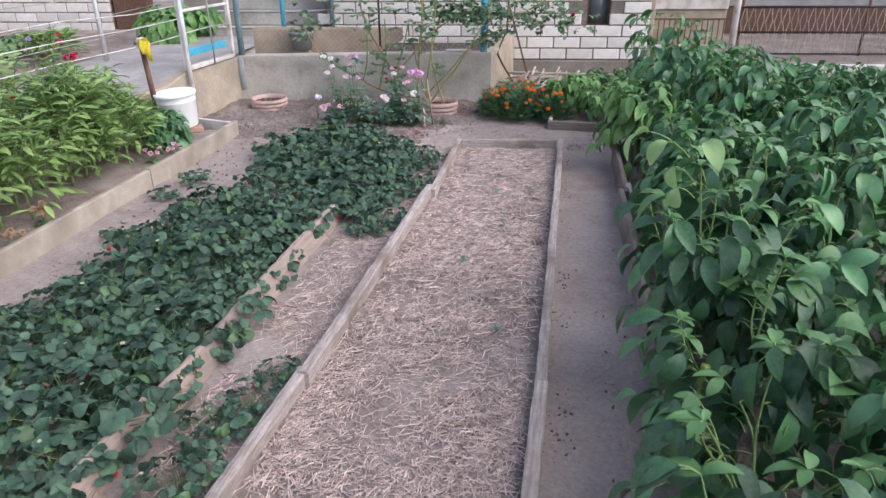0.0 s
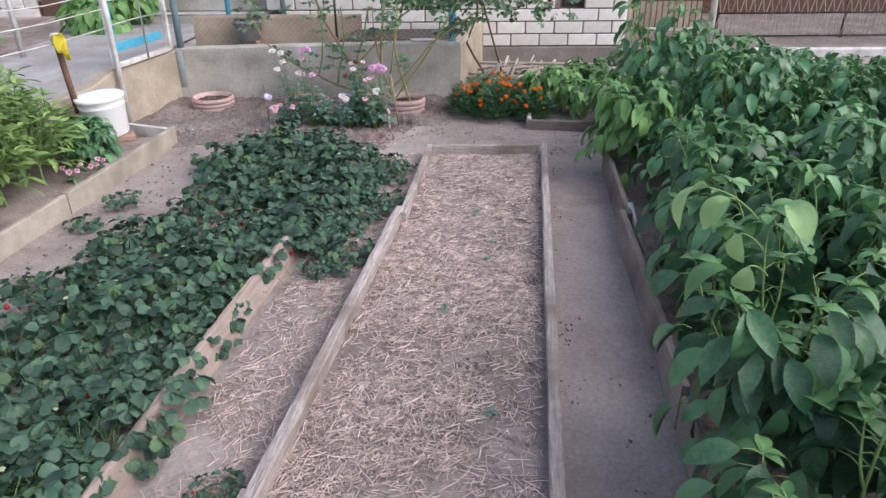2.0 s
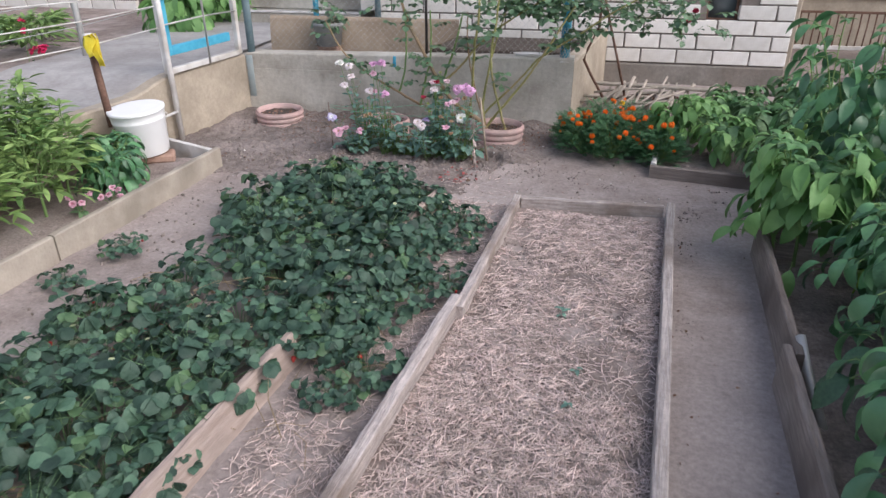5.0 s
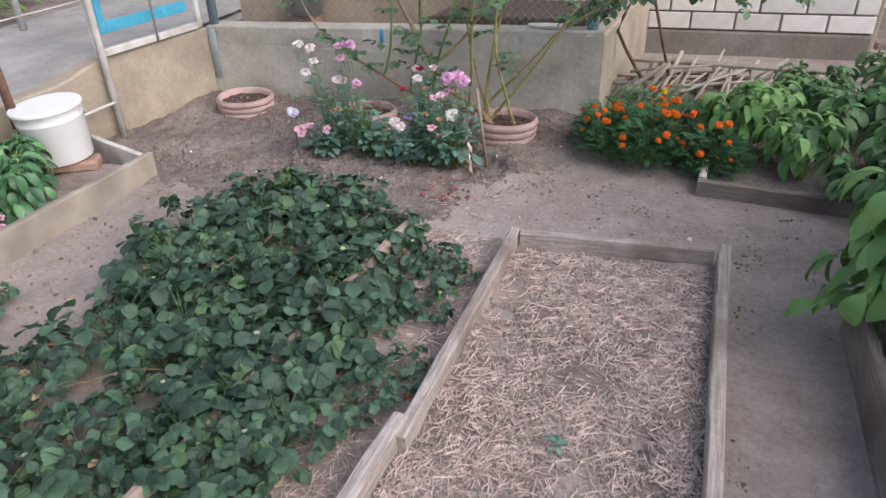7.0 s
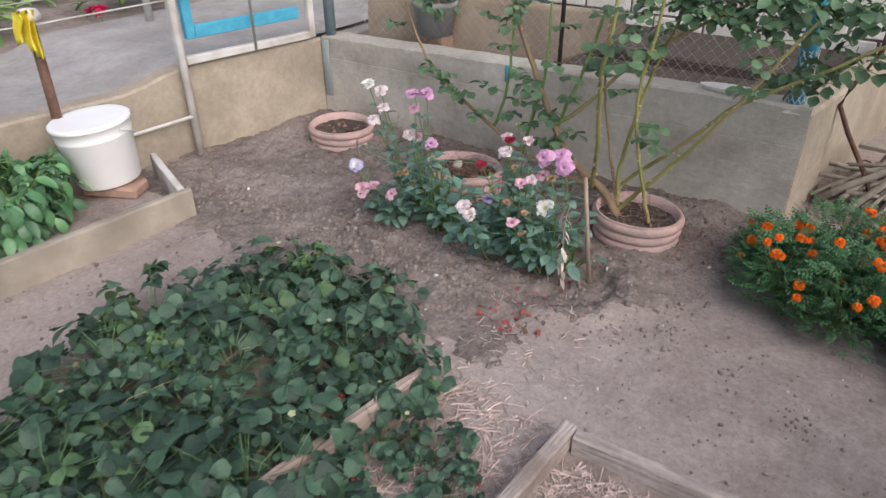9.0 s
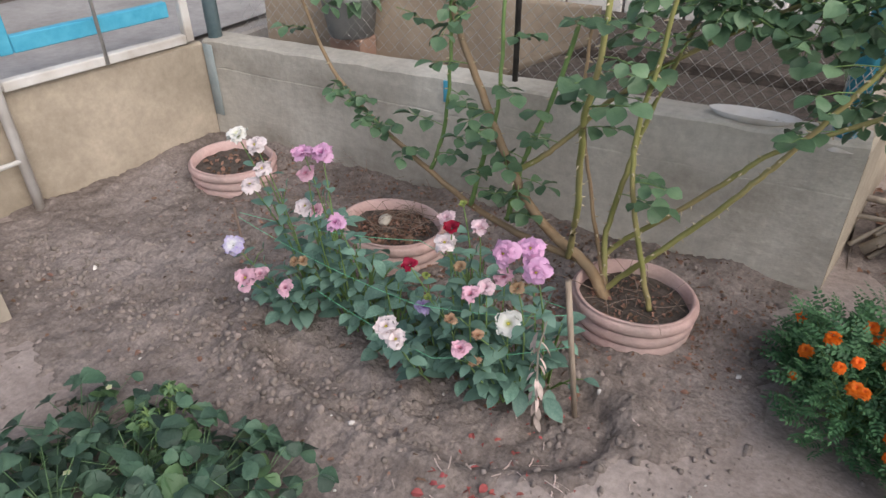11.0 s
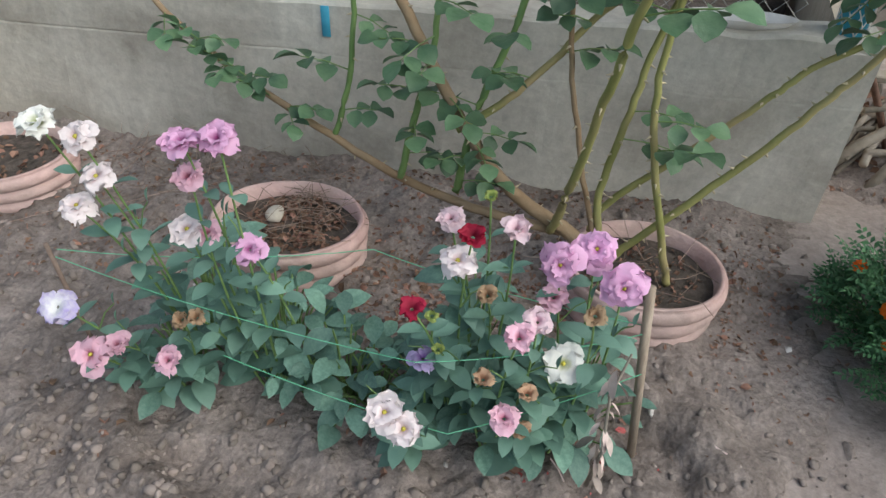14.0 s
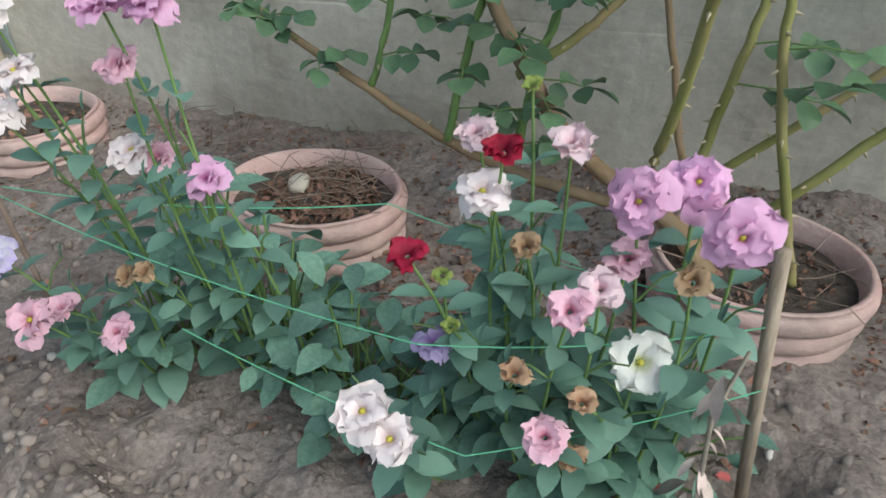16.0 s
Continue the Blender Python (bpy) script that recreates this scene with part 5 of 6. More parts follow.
# runners that grew over the board towards the straw bed
for x, y, s in ((0.48, 4.75, 0.8), (0.58, 5.0, 0.85), (0.66, 4.62, 0.7), (0.56, 5.35, 0.8), (0.72, 5.2, 0.6), (0.62, 5.65, 0.75), (0.78, 5.72, 0.65), (0.83, 5.35, 0.55), (0.6, 5.98, 0.75), (0.76, 6.02, 0.6), (0.52, 6.2, 0.7), (0.86, 5.95, 0.45),
                (0.36, 2.62, 0.66), (0.45, 2.78, 0.6), (0.36, 2.33, 0.75), (0.30, 2.08, 0.75), (0.45, 2.2, 0.6), (0.36, 1.8, 0.8), (0.50, 2.98, 0.45), (0.28, 1.5, 0.8), (-0.93, 5.0, 0.5), (-0.85, 5.35, 0.55), (-0.88, 4.3, 0.5), (0.02, 6.50, 0.45), (0.36, 4.78, 0.85), (0.40, 4.92, 0.95), (0.42, 5.06, 1.0), (0.44, 5.2, 0.95), (0.45, 5.34, 0.9), (0.49, 5.5, 0.8), (0.58, 4.48, 0.6)):
    copy_thing(sp[r.randrange(6)], pose(x, y, 0.0, 0, 0, r.uniform(0, 360)) @ Matrix.Scale(s, 4))
litter(420, lambda r: (on_strip(q := r.uniform(1.6, 6.3))[0] - r.uniform(0.1, 1.0), q), lambda x, y: 0.02 + 0.09 * abs(bump2(x, y, 9, 61)), 62, 0.02, 0.055, "withered_leaves", M_WITHER, "withered tan strawberry leaves among the plants")
twigs(150, lambda r: (on_strip(q := r.uniform(1.6, 6.2))[0] - r.uniform(-0.2, 1.0), q), 0.03, 63, "strawberry_runners", "thin reddish strawberry runners over the plants", M_RUNNER, 0.12, 0.32, 0.0022)
for ob in sp + pep + pepj:
    for o in (*ob.children_recursive, ob):
        bpy.data.objects.remove(o)


# ---- flowers ----
def petal_tpl(droop, ruffle, seed, n=6, c=4):
    """A broad petal with a ruffled rim."""
    v, f = [], []
    for i in range(n + 1):
        t = i / n
        w = 0.50 * (0.16 + 0.84 * min(1.0, t / 0.6) ** 0.8) * (1.0 if t < 0.75 else math.sqrt(max(0.12, 1 - ((t - 0.75) / 0.27) ** 2)))
        a = droop * t
        y, z = math.sin(a * 1.5) / 1.5 / droop, -(1 - math.cos(a * 1.5)) / 1.5 / droop
        for j in range(c + 1):
            u = 2 * j / c - 1
            rf = ruffle * t * t * noise.noise((u * 2.2 + seed, t * 2, seed * 3.0))
            v.append((w * u, y * (1 - 0.10 * u * u * t + 0.10 * t * noise.noise((u * 3 + seed, 9, 1))), z + 0.22 * w * u * u + rf))
    for i in range(n):
        for j in range(c):
            q = i * (c + 1) + j
            f.append((q, q + 1, q + c + 2, q + c + 1))
    return np.array(v), f


T_PETAL = [petal_tpl(d, w, k * 5.3) for k, (d, w) in enumerate(((0.6, 0.5), (0.35, 0.6), (1.1, 0.4), (0.5, 0.7)))]


def bloom(radius, layers, closed, seed):
    """Petals in rings, the inner ones more upright."""
    rr, g = random.Random(seed), Geo()
    for ly in range(layers):
        n = (6, 5, 5, 4)[ly]
        up = closed + ly * 0.55
        for k in range(n):
            a = math.tau * k / n + ly * 0.5 + rr.uniform(-0.15, 0.15)
            d = Vector((math.cos(a), math.sin(a), up + rr.uniform(-0.35, 0.35)))
            m = orient((0.003 * math.cos(a), 0.003 * math.sin(a), 0.003 * ly), d, rr.uniform(-0.45, 0.45), radius * (1.10 - 0.19 * ly) * rr.uniform(0.82, 1.14))
            g.add(T_PETAL[rr.randrange(4)], m)
    return g


BLOOMS = {}


def bloom_mesh(radius, layers, closed, seed, mat):
    key = (radius, layers, closed, seed % 6, mat.name)
    if key not in BLOOMS:
        me = bloom(radius, layers, closed, seed % 6).mesh("flower")
        me.materials.append(mat)
        BLOOMS[key] = me
    return BLOOMS[key]


T_LISL = [leaf_tpl(1, 0.56, 5, 0.42, f, d, 0.7) for f, d in ((0.25, 0.5), (0.15, 0.8), (0.35, 0.3))]
LIS_MESH = []
for tp in T_LISL:
    gm = Geo()
    gm.add(tp)
    me = gm.mesh("leaf")
    me.materials.append(M_LIS)
    LIS_MESH.append(me)


def lisianthus(x, y, seed, heads, label, n_low=16, spread=0.13, height=0.22):
    """One clump: low broad leaves, upright stalks with paired leaves, and its own flower heads."""
    rr = random.Random(seed)
    y = max(y + 0.10, 7.125)
    spread *= 0.90
    th = thing("lisianthus", pose(x, y, -0.005), label, "flower", "lisianthus in the flower patch")
    stems, small = Geo(), Geo()
    for k in range(n_low):
        a, q = k * 2.4, rr.uniform(0.2, 1.0)
        p = Vector((math.cos(a) * spread * q, math.sin(a) * spread * q, height * (1.0 - 0.75 * q) * rr.uniform(0.7, 1.2) + 0.015))
        d = Vector((math.cos(a), math.sin(a), rr.uniform(-0.3, 0.7)))
        part("leaf", LIS_MESH[k % 3], M_LIS, th, at=orient(p, d, rr.uniform(-0.5, 0.5), rr.uniform(0.04, 0.086)))
        stems.tube([(p.x * 0.2, p.y * 0.2, 0), (p.x * 0.7, p.y * 0.7, p.z * 0.8), p], 0.003, 0.002, 4, False)
    for hx, hy, hz, kind in heads:
        hx, hy = hx - x, hy - y
        base = Vector((hx * 0.35, hy * 0.35, 0.0))
        top = Vector((hx, hy, hz))
        pts = bez(base, top, (rr.uniform(-0.02, 0.02), rr.uniform(-0.02, 0.02), 0.02), 6)
        stems.tube(pts, 0.0032, 0.0016, 5, False)
        for i in (1, 2, 3, 4, 5):
            for s in (0, math.pi):
                a = i * 1.3 + s + seed
                small.add(T_LISL[i % 3], orient(pts[i], (math.cos(a), math.sin(a), 0.45), rr.uniform(-0.3, 0.3), 0.080 - 0.009 * i + rr.uniform(0, 0.015)))
        # a bud on a side stalk
        side = pts[4] + Vector((rr.uniform(-0.05, 0.05), rr.uniform(-0.05, 0.02), rr.uniform(0.03, 0.08)))
        stems.tube([pts[4], pts[4].lerp(side, 0.5) + Vector((0, 0, 0.01)), side], 0.0016, 0.0012, 4, False)
        small.add(leaf_tpl(0.028, 0.009, 3, 0.4, 0.8, 0.1), orient(side, (0.1, 0.1, 1), 0))
        face = Vector((rr.uniform(-0.25, 0.25), -0.75, 0.75))
        mat, rad, layers, closed = {"w": (P_WHITE, 0.034, 2, 0.3), "b": (P_BLUSH, 0.027, 3, 0.5), "p": (P_PINK, 0.036, 2, 0.5), "q": (P_SHELL, 0.022, 3, 1.1), "k": (P_PINK, 0.025, 3, 1.2), "l": (P_MAUVE, 0.027, 3, 0.5), "u": (P_BLUSH, 0.01, 2, 1.8), "y": (P_BUD, 0.009, 2, 3.0), "m": (P_MAUVE, 0.033, 4, 0.2), "r": (P_RED, 0.0195, 2, 0.9), "v": (P_PURPLE, 0.022, 2, 0.5), "x": (P_VIOLETW, 0.032, 2, 0.25), "s": (P_WHITE, 0.028, 3, 0.5), "d": (P_DRIED, 0.017, 2, 2.6)}[kind]
        fl = part("flower", bloom_mesh(rad, layers, closed, seed + int(hz * 100), mat), mat, th, {"w": "white double flower", "b": "blush white flower", "p": "pink flower", "q": "pale pink half-open flower", "k": "pink half-open flower", "l": "pale mauve flower", "u": "tiny pale bud", "y": "yellow-green closed bud", "m": "mauve double flower", "r": "dark red flower", "v": "violet flower", "x": "white flower with violet petal tips", "s": "creamy white double flower", "d": "withered brown flower"}[kind])
        fl.matrix_basis = Matrix.Translation(top) @ Matrix.Rotation(-(0.95 if kind in "wmp" else 0.45) + rr.uniform(-0.25, 0.25), 4, "X").inverted() @ Matrix.Rotation(rr.uniform(0, 6.3), 4, "Z")
        if kind in "wbpm":
            part("eye", Geo().lathe([(0.0, 0.0), (0.004, 0.003), (0.0035, 0.008), (0.0, 0.010)], 8), M_EYE, fl, "yellow centre")
    tagged(part("stem", stems, M_PSTEM, th), kind="stuff")
    part("small_foliage", small, M_LISJ, th)
    return th


LL = "grey-green lisianthus clump in bloom"
lisianthus(0.57, 7.00, 301, [(0.571, 7.028, 0.314, "w"), (0.60, 7.0, 0.45, "d"), (0.52, 6.96, 0.30, "d"), (0.49, 6.93, 0.27, "k"), (0.52, 6.95, 0.22, "d")], LL, 24, 0.14)
lisianthus(0.63, 7.08, 302, [(0.54, 7.05, 0.50, "m"), (0.592, 7.09, 0.505, "m"), (0.634, 7.026, 0.492, "m")], LL, 16, 0.12)
lisianthus(0.45, 6.98, 303, [(0.496, 6.968, 0.412, "k"), (0.52, 7.0, 0.42, "q"), (0.54, 7.06, 0.42, "k"), (0.45, 6.95, 0.33, "d")], LL, 22, 0.14)
lisianthus(0.33, 6.95, 304, [(0.315, 6.87, 0.315, "b"), (0.345, 6.865, 0.29, "b"), (0.345, 7.0, 0.30, "v")], LL, 24, 0.14)
lisianthus(0.40, 7.08, 305, [(0.338, 6.95, 0.457, "r"), (0.41, 7.03, 0.54, "r"), (0.37, 7.08, 0.53, "q"), (0.47, 7.06, 0.54, "q"), (0.39, 7.03, 0.49, "b"), (0.44, 7.02, 0.44, "d"), (0.40, 7.04, 0.47, "y"), (0.36, 6.99, 0.41, "y"), (0.375, 6.97, 0.36, "y"), (0.43, 7.05, 0.60, "y")], LL, 32, 0.12, 0.42)
lisianthus(0.16, 7.03, 306, [(0.05, 7.04, 0.445, "l")], LL, 24, 0.14)
lisianthus(0.02, 7.06, 307, [(-0.011, 7.017, 0.645, "l"), (0.038, 7.03, 0.65, "l"), (-0.02, 7.03, 0.58, "k"), (-0.06, 7.05, 0.46, "b"), (-0.03, 7.06, 0.45, "k"), (-0.05, 7.0, 0.31, "d")], LL, 34, 0.14, 0.36)
lisianthus(-0.13, 7.10, 308, [(-0.225, 7.02, 0.50, "b"), (-0.18, 7.03, 0.555, "b"), (-0.19, 7.03, 0.625, "b"), (-0.25, 7.03, 0.64, "s")], LL, 36, 0.14, 0.40)
lisianthus(-0.20, 7.02, 309, [(-0.325, 7.0, 0.28, "x"), (-0.275, 6.98, 0.19, "p"), (-0.23, 7.0, 0.20, "k"), (-0.125, 6.99, 0.195, "k"), (-0.08, 7.0, 0.30, "d")], LL, 20, 0.13)
lisianthus(0.22, 6.92, 310, [], "low grey-green lisianthus leaves", 22, 0.13, 0.15)
lisianthus(0.08, 6.95, 311, [], "low grey-green lisianthus leaves", 22, 0.13, 0.15)

# stake and strings
pole("stake", (0.745, 7.114, -0.03), (0.687, 7.097, 0.435), 0.0085, M_STICK, "grey-brown wooden stake tied with green string", "stake", 8)
pole("stake", (-0.36, 7.08, -0.03), (-0.37, 7.07, 0.36), 0.0045, M_TWIG, "thin wooden stake among the flowers", "stake", 8)


def string(p, q, sag):
    g = Geo().tube(bez(p, q, (0, 0, -sag), 8), 0.0012, 0.0012, 4, False)
    return tagged(part("string", g, M_STRING), "green string tied between stakes", "string", "strings round the flower patch")


string((0.714, 7.098, 0.24), (0.40, 6.94, 0.19), 0.01)
string((0.40, 6.94, 0.19), (-0.02, 7.0, 0.22), 0.01)
string((0.700, 7.098, 0.335), (0.34, 6.96, 0.33), 0.015)
string((0.34, 6.96, 0.33), (-0.36, 7.07, 0.33), 0.02)
string((0.700, 7.106, 0.345), (0.20, 7.22, 0.33), 0.015)
string((0.20, 7.22, 0.33), (-0.36, 7.08, 0.34), 0.02)

# ---- marigolds ----
def feather():
    g = Geo()
    for k in range(4):
        y = 0.25 + 0.2 * k
        for s in (1, -1):
            g.add(leaf_tpl(0.34 - 0.04 * k, 0.15, 2, 0.4, 0.3, 0.3), orient((0, y, 0), (s * 0.9, 0.55, 0.1)))
    g.add(leaf_tpl(0.3, 0.1, 2, 0.4, 0.3, 0.3), orient((0, 0.95, 0), (0, 1, 0)))
    g.add(leaf_tpl(1.0, 0.03, 2, 0.4, 0.2, 0.3))
    return np.array(g.v), g.f


T_FEATHER = feather()


def marigold_head(mat):
    key = mat.name
    if key not in BLOOMS:
        g, rr = Geo(), random.Random(3)
        for ly in range(4):
            for k in range(9 - ly):
                a = math.tau * k / (9 - ly) + ly
                g.add(leaf_tpl(0.030 - 0.004 * ly, 0.020, 3, 0.65, 0.2, 0.7, 0.9), orient((0, 0, 0.002 * ly), (math.cos(a), math.sin(a), 0.1 + 0.5 * ly), rr.uniform(-0.4, 0.4)))
        me = g.mesh("flower_head")
        me.materials.append(mat)
        BLOOMS[key] = me
    return BLOOMS[key]


def marigold(x, y, h, sp_, seed, nfl):
    rr = random.Random(seed)
    th = thing("marigold", pose(x, y, 0.0), "bushy marigold covered in orange flowers", "marigold", "marigolds by the terrace")
    stems, fol = Geo(), Geo()
    for k in range(430):
        u, v = rr.random(), rr.random()
        a, el = math.tau * u, math.asin(v) * 0.98 - 0.12 * (1 - v)
        q = rr.uniform(0.45, 1.0)
        p = Vector((math.cos(a) * math.cos(el) * sp_ * q, math.sin(a) * math.cos(el) * sp_ * q, 0.03 + h * (0.12 + 0.88 * math.sin(el)) * q))
        d = Vector((math.cos(a), math.sin(a), rr.uniform(-0.1, 0.9)))
        fol.add(T_FEATHER, orient(p, d, rr.uniform(-0.7, 0.7), rr.uniform(0.05, 0.075)))
        if k % 9 == 0:
            stems.tube([(0, 0, 0), (p.x * 0.5, p.y * 0.5, p.z * 0.6), p], 0.0035, 0.0015, 4, False)
    tagged(part("stem", stems, M_PSTEM, th), kind="stuff")
    part("foliage", fol, M_MARI, th)
    for k in range(nfl):
        a, el = rr.uniform(2.6, 6.9), rr.uniform(0.2, 1.3)
        p = Vector((math.cos(a) * math.cos(el) * sp_ * 1.02, math.sin(a) * math.cos(el) * sp_ * 1.02, 0.05 + h * (0.12 + 0.9 * math.sin(el))))
        mat = P_YELLOWF if rr.random() < 0.02 else P_ORANGE
        part("flower_head", marigold_head(mat), mat, th, "yellow-orange flower head" if mat is P_YELLOWF else "orange flower head", at=pose(p.x, p.y, p.z, rr.uniform(5, 45), rr.uniform(-20, 20), 0) @ Matrix.Scale(rr.uniform(0.45, 0.88), 4))
    return th


for k, (x, y, h, s, n) in enumerate(((1.38, 7.38, 0.27, 0.17, 9), (1.58, 7.30, 0.29, 0.18, 12), (1.76, 7.42, 0.30, 0.18, 13), (1.50, 7.58, 0.30, 0.18, 8), (1.70, 7.64, 0.29, 0.17, 7), (1.90, 7.25, 0.24, 0.15, 7), (1.31, 7.56, 0.22, 0.13, 3))):
    marigold(x, y, h, s, 400 + k, n)

# ---- roses ----
T_RL = [leaf_tpl(1, 0.86, 6, 0.5, f, d, 0.95, 0.02) for f, d in ((0.3, 0.3), (0.2, 0.5), (0.4, 0.4))]
rose = thing("rose_bush", pose(0, 0, 0), "tall climbing rose with thorny green canes", "rose")


def cane(pts, r0, r1, mat, name="cane", thorns=0.045, seed=0, label=""):
    rr = random.Random(seed)
    pts = [Vector(p) for p in pts]
    smooth = []
    for i in range(len(pts) - 1):
        a, b, c, d = pts[max(i - 1, 0)], pts[i], pts[i + 1], pts[min(i + 2, len(pts) - 1)]
        for k in range(6):
            t = k / 6
            smooth.append(0.5 * ((2 * b) + (c - a) * t + (2 * a - 5 * b + 4 * c - d) * t * t + (3 * b - a - 3 * c + d) * t * t * t) + Vector((rr.gauss(0, 0.0015), rr.gauss(0, 0.0015), 0)))
    smooth.append(pts[-1])
    r0, r1 = r0 * 1.25, r1 * 1.15
    ob = part(name, Geo().tube(smooth, r0, r1, 8), mat, rose, label)
    if thorns:
        g, run = Geo(), 0.0
        for i in range(len(smooth) - 1):
            seg = smooth[i + 1] - smooth[i]
            q = 0.0
            while run + (seg.length - q) > thorns:
                q += thorns - run
                run = 0.0
                p = smooth[i] + seg.normalized() * q
                a = rr.uniform(0, 6.3)
                side = seg.normalized().orthogonal().normalized()
                side.rotate(Matrix.Rotation(a, 3, seg.normalized()))
                rad = r0 + (r1 - r0) * i / len(smooth)
                g.tube([p + side * rad * 0.8, p + side * (rad + 0.011) - seg.normalized() * 0.004], 0.0036, 0.0005, 4, False)
            run += seg.length - q
        if g.v:
            tagged(part("thorn", g, M_THORN, ob), kind="stuff")
    return smooth


leaves = Geo()
lstems = Geo()


def spray(p, d, seed, n=5, s=0.052):
    """A rose leaf: a stalk with paired leaflets and one at the tip."""
    rr = random.Random(seed)
    p, d = Vector(p), Vector(d).normalized()
    L = s * 2.2
    end = p + d * L + Vector((0, 0, -0.012))
    lstems.tube([p, p.lerp(end, 0.5) + Vector((0, 0, 0.006)), end], 0.0018, 0.0012, 4, False)
    side = d.cross(Vector((0, 0, 1)))
    side = side.normalized() if side.length > 0.05 else Vector((1, 0, 0))
    for k in range((n - 1) // 2):
        q = p.lerp(end, 0.45 + 0.4 * k)
        for sg_ in (1, -1):
            leaves.add(T_RL[rr.randrange(3)], orient(q, side * sg_ + d * 0.35 + Vector((0, 0, rr.uniform(-0.4, 0.2))), rr.uniform(-0.5, 0.5), s * rr.uniform(0.8, 1.1)))
    leaves.add(T_RL[rr.randrange(3)], orient(end, d + Vector((0, 0, -0.2)), rr.uniform(-0.5, 0.5), s * 1.1))


A = cane([(0.68, 7.53, 0.08), (0.60, 7.58, 0.15), (0.46, 7.60, 0.225), (0.36, 7.61, 0.32), (0.26, 7.64, 0.46), (0.16, 7.68, 0.62), (0.02, 7.74, 0.86), (-0.04, 7.78, 1.1)], 0.0155, 0.008, M_CANEBR, thorns=0.08, seed=1, label="thick brown woody cane")
B = cane([(0.57, 7.60, 0.155), (0.37, 7.62, 0.17), (0.16, 7.64, 0.22), (-0.03, 7.66, 0.31), (-0.26, 7.70, 0.42), (-0.48, 7.74, 0.58), (-0.62, 7.78, 0.80)], 0.0105, 0.005, M_CANEBR, thorns=0.07, seed=2, label="long brown arching cane")
C = cane([(0.53, 7.58, 0.165), (0.545, 7.55, 0.25), (0.568, 7.50, 0.40), (0.591, 7.40, 0.616), (0.606, 7.35, 0.74), (0.63, 7.35, 0.93), (0.62, 7.40, 1.2)], 0.0088, 0.006, M_CANE, seed=3, thorns=0.03)
D = cane([(0.815, 7.535, 0.09), (0.78, 7.535, 0.20), (0.715, 7.545, 0.43), (0.69, 7.55, 0.62), (0.72, 7.56, 0.85), (0.74, 7.58, 1.1)], 0.0075, 0.005, M_CANE, seed=4, thorns=0.028)
E5 = cane([(0.66, 7.58, 0.10), (0.63, 7.62, 0.24), (0.655, 7.63, 0.44), (0.69, 7.65, 0.63), (0.78, 7.7, 0.95)], 0.008, 0.006, M_CANE, seed=5, thorns=0.035)
F6 = cane([(0.625, 7.64, 0.14), (0.66, 7.68, 0.20), (0.83, 7.70, 0.371), (0.95, 7.70, 0.505), (1.032, 7.70, 0.595), (1.309, 7.70, 0.774), (1.50, 7.70, 0.909), (1.8, 7.72, 1.08)], 0.0075, 0.005, M_CANE, seed=6, thorns=0.035)
G7 = cane([(0.66, 7.56, 0.09), (0.704, 7.57, 0.15), (0.835, 7.57, 0.319), (0.94, 7.57, 0.458), (1.01, 7.57, 0.565), (1.06, 7.57, 0.645), (1.166, 7.58, 0.823), (1.26, 7.62, 0.98)], 0.008, 0.0055, M_CANE, seed=7, thorns=0.032)
H8 = cane([(0.67, 7.56, 0.10), (0.62, 7.61, 0.19), (0.555, 7.63, 0.42), (0.51, 7.64, 0.64), (0.50, 7.66, 0.90)], 0.0065, 0.004, M_CANEBR, seed=8, thorns=0.06)
I9 = cane([(0.29, 7.63, 0.21), (0.31, 7.64, 0.33), (0.34, 7.65, 0.46), (0.40, 7.66, 0.63), (0.46, 7.7, 0.88)], 0.0085, 0.006, M_PSTEM, seed=9, thorns=0.045)
J10 = cane([(0.15, 7.64, 0.225), (0.18, 7.65, 0.38), (0.215, 7.66, 0.52), (0.23, 7.67, 0.66), (0.22, 7.7, 0.9)], 0.0075, 0.005, M_PSTEM, seed=10, thorns=0.045)
K11 = cane([(0.29, 7.63, 0.38), (0.38, 7.64, 0.45), (0.48, 7.66, 0.55), (0.60, 7.68, 0.69), (0.82, 7.72, 0.86), (1.1, 7.76, 1.02)], 0.008, 0.005, M_CANE, seed=11, thorns=0.05)
L12 = cane([(-0.02, 7.66, 0.31), (0.01, 7.68, 0.42), (0.03, 7.70, 0.60), (0.02, 7.74, 0.9)], 0.0065, 0.005, M_PSTEM, seed=12, thorns=0.05)
rr = random.Random(77)


def leafy(path, i0, i1, every, seed, s=0.050):
    for i in range(i0, min(i1, len(path) - 1), every):
        a = rr.uniform(0, 6.3)
        spray(path[i], (math.cos(a), -abs(math.sin(a)) * 0.8, rr.uniform(-0.1, 0.5)), seed + i, 5, s * rr.uniform(0.85, 1.2))


leafy(A, 20, 43, 4, 1000)
leafy(B, 21, 37, 4, 1100)
for k, i in enumerate((21, 22, 23, 24, 25, 26, 27)):
    spray(B[i], (math.cos(k * 2.1), -0.5, 0.4 + 0.3 * (k % 3)), 1150 + k, 5, 0.050)
leafy(C, 25, 37, 2, 1200)
leafy(D, 12, 16, 2, 1300)
leafy(D, 22, 31, 3, 1350)
leafy(E5, 11, 14, 2, 1400)
leafy(E5, 19, 25, 2, 1450)
leafy(F6, 27, 43, 2, 1500)
leafy(G7, 32, 43, 2, 1600)
leafy(I9, 2, 25, 3, 1700)
leafy(J10, 3, 25, 3, 1800)
leafy(K11, 10, 31, 3, 1900)
leafy(L12, 4, 19, 4, 2000)
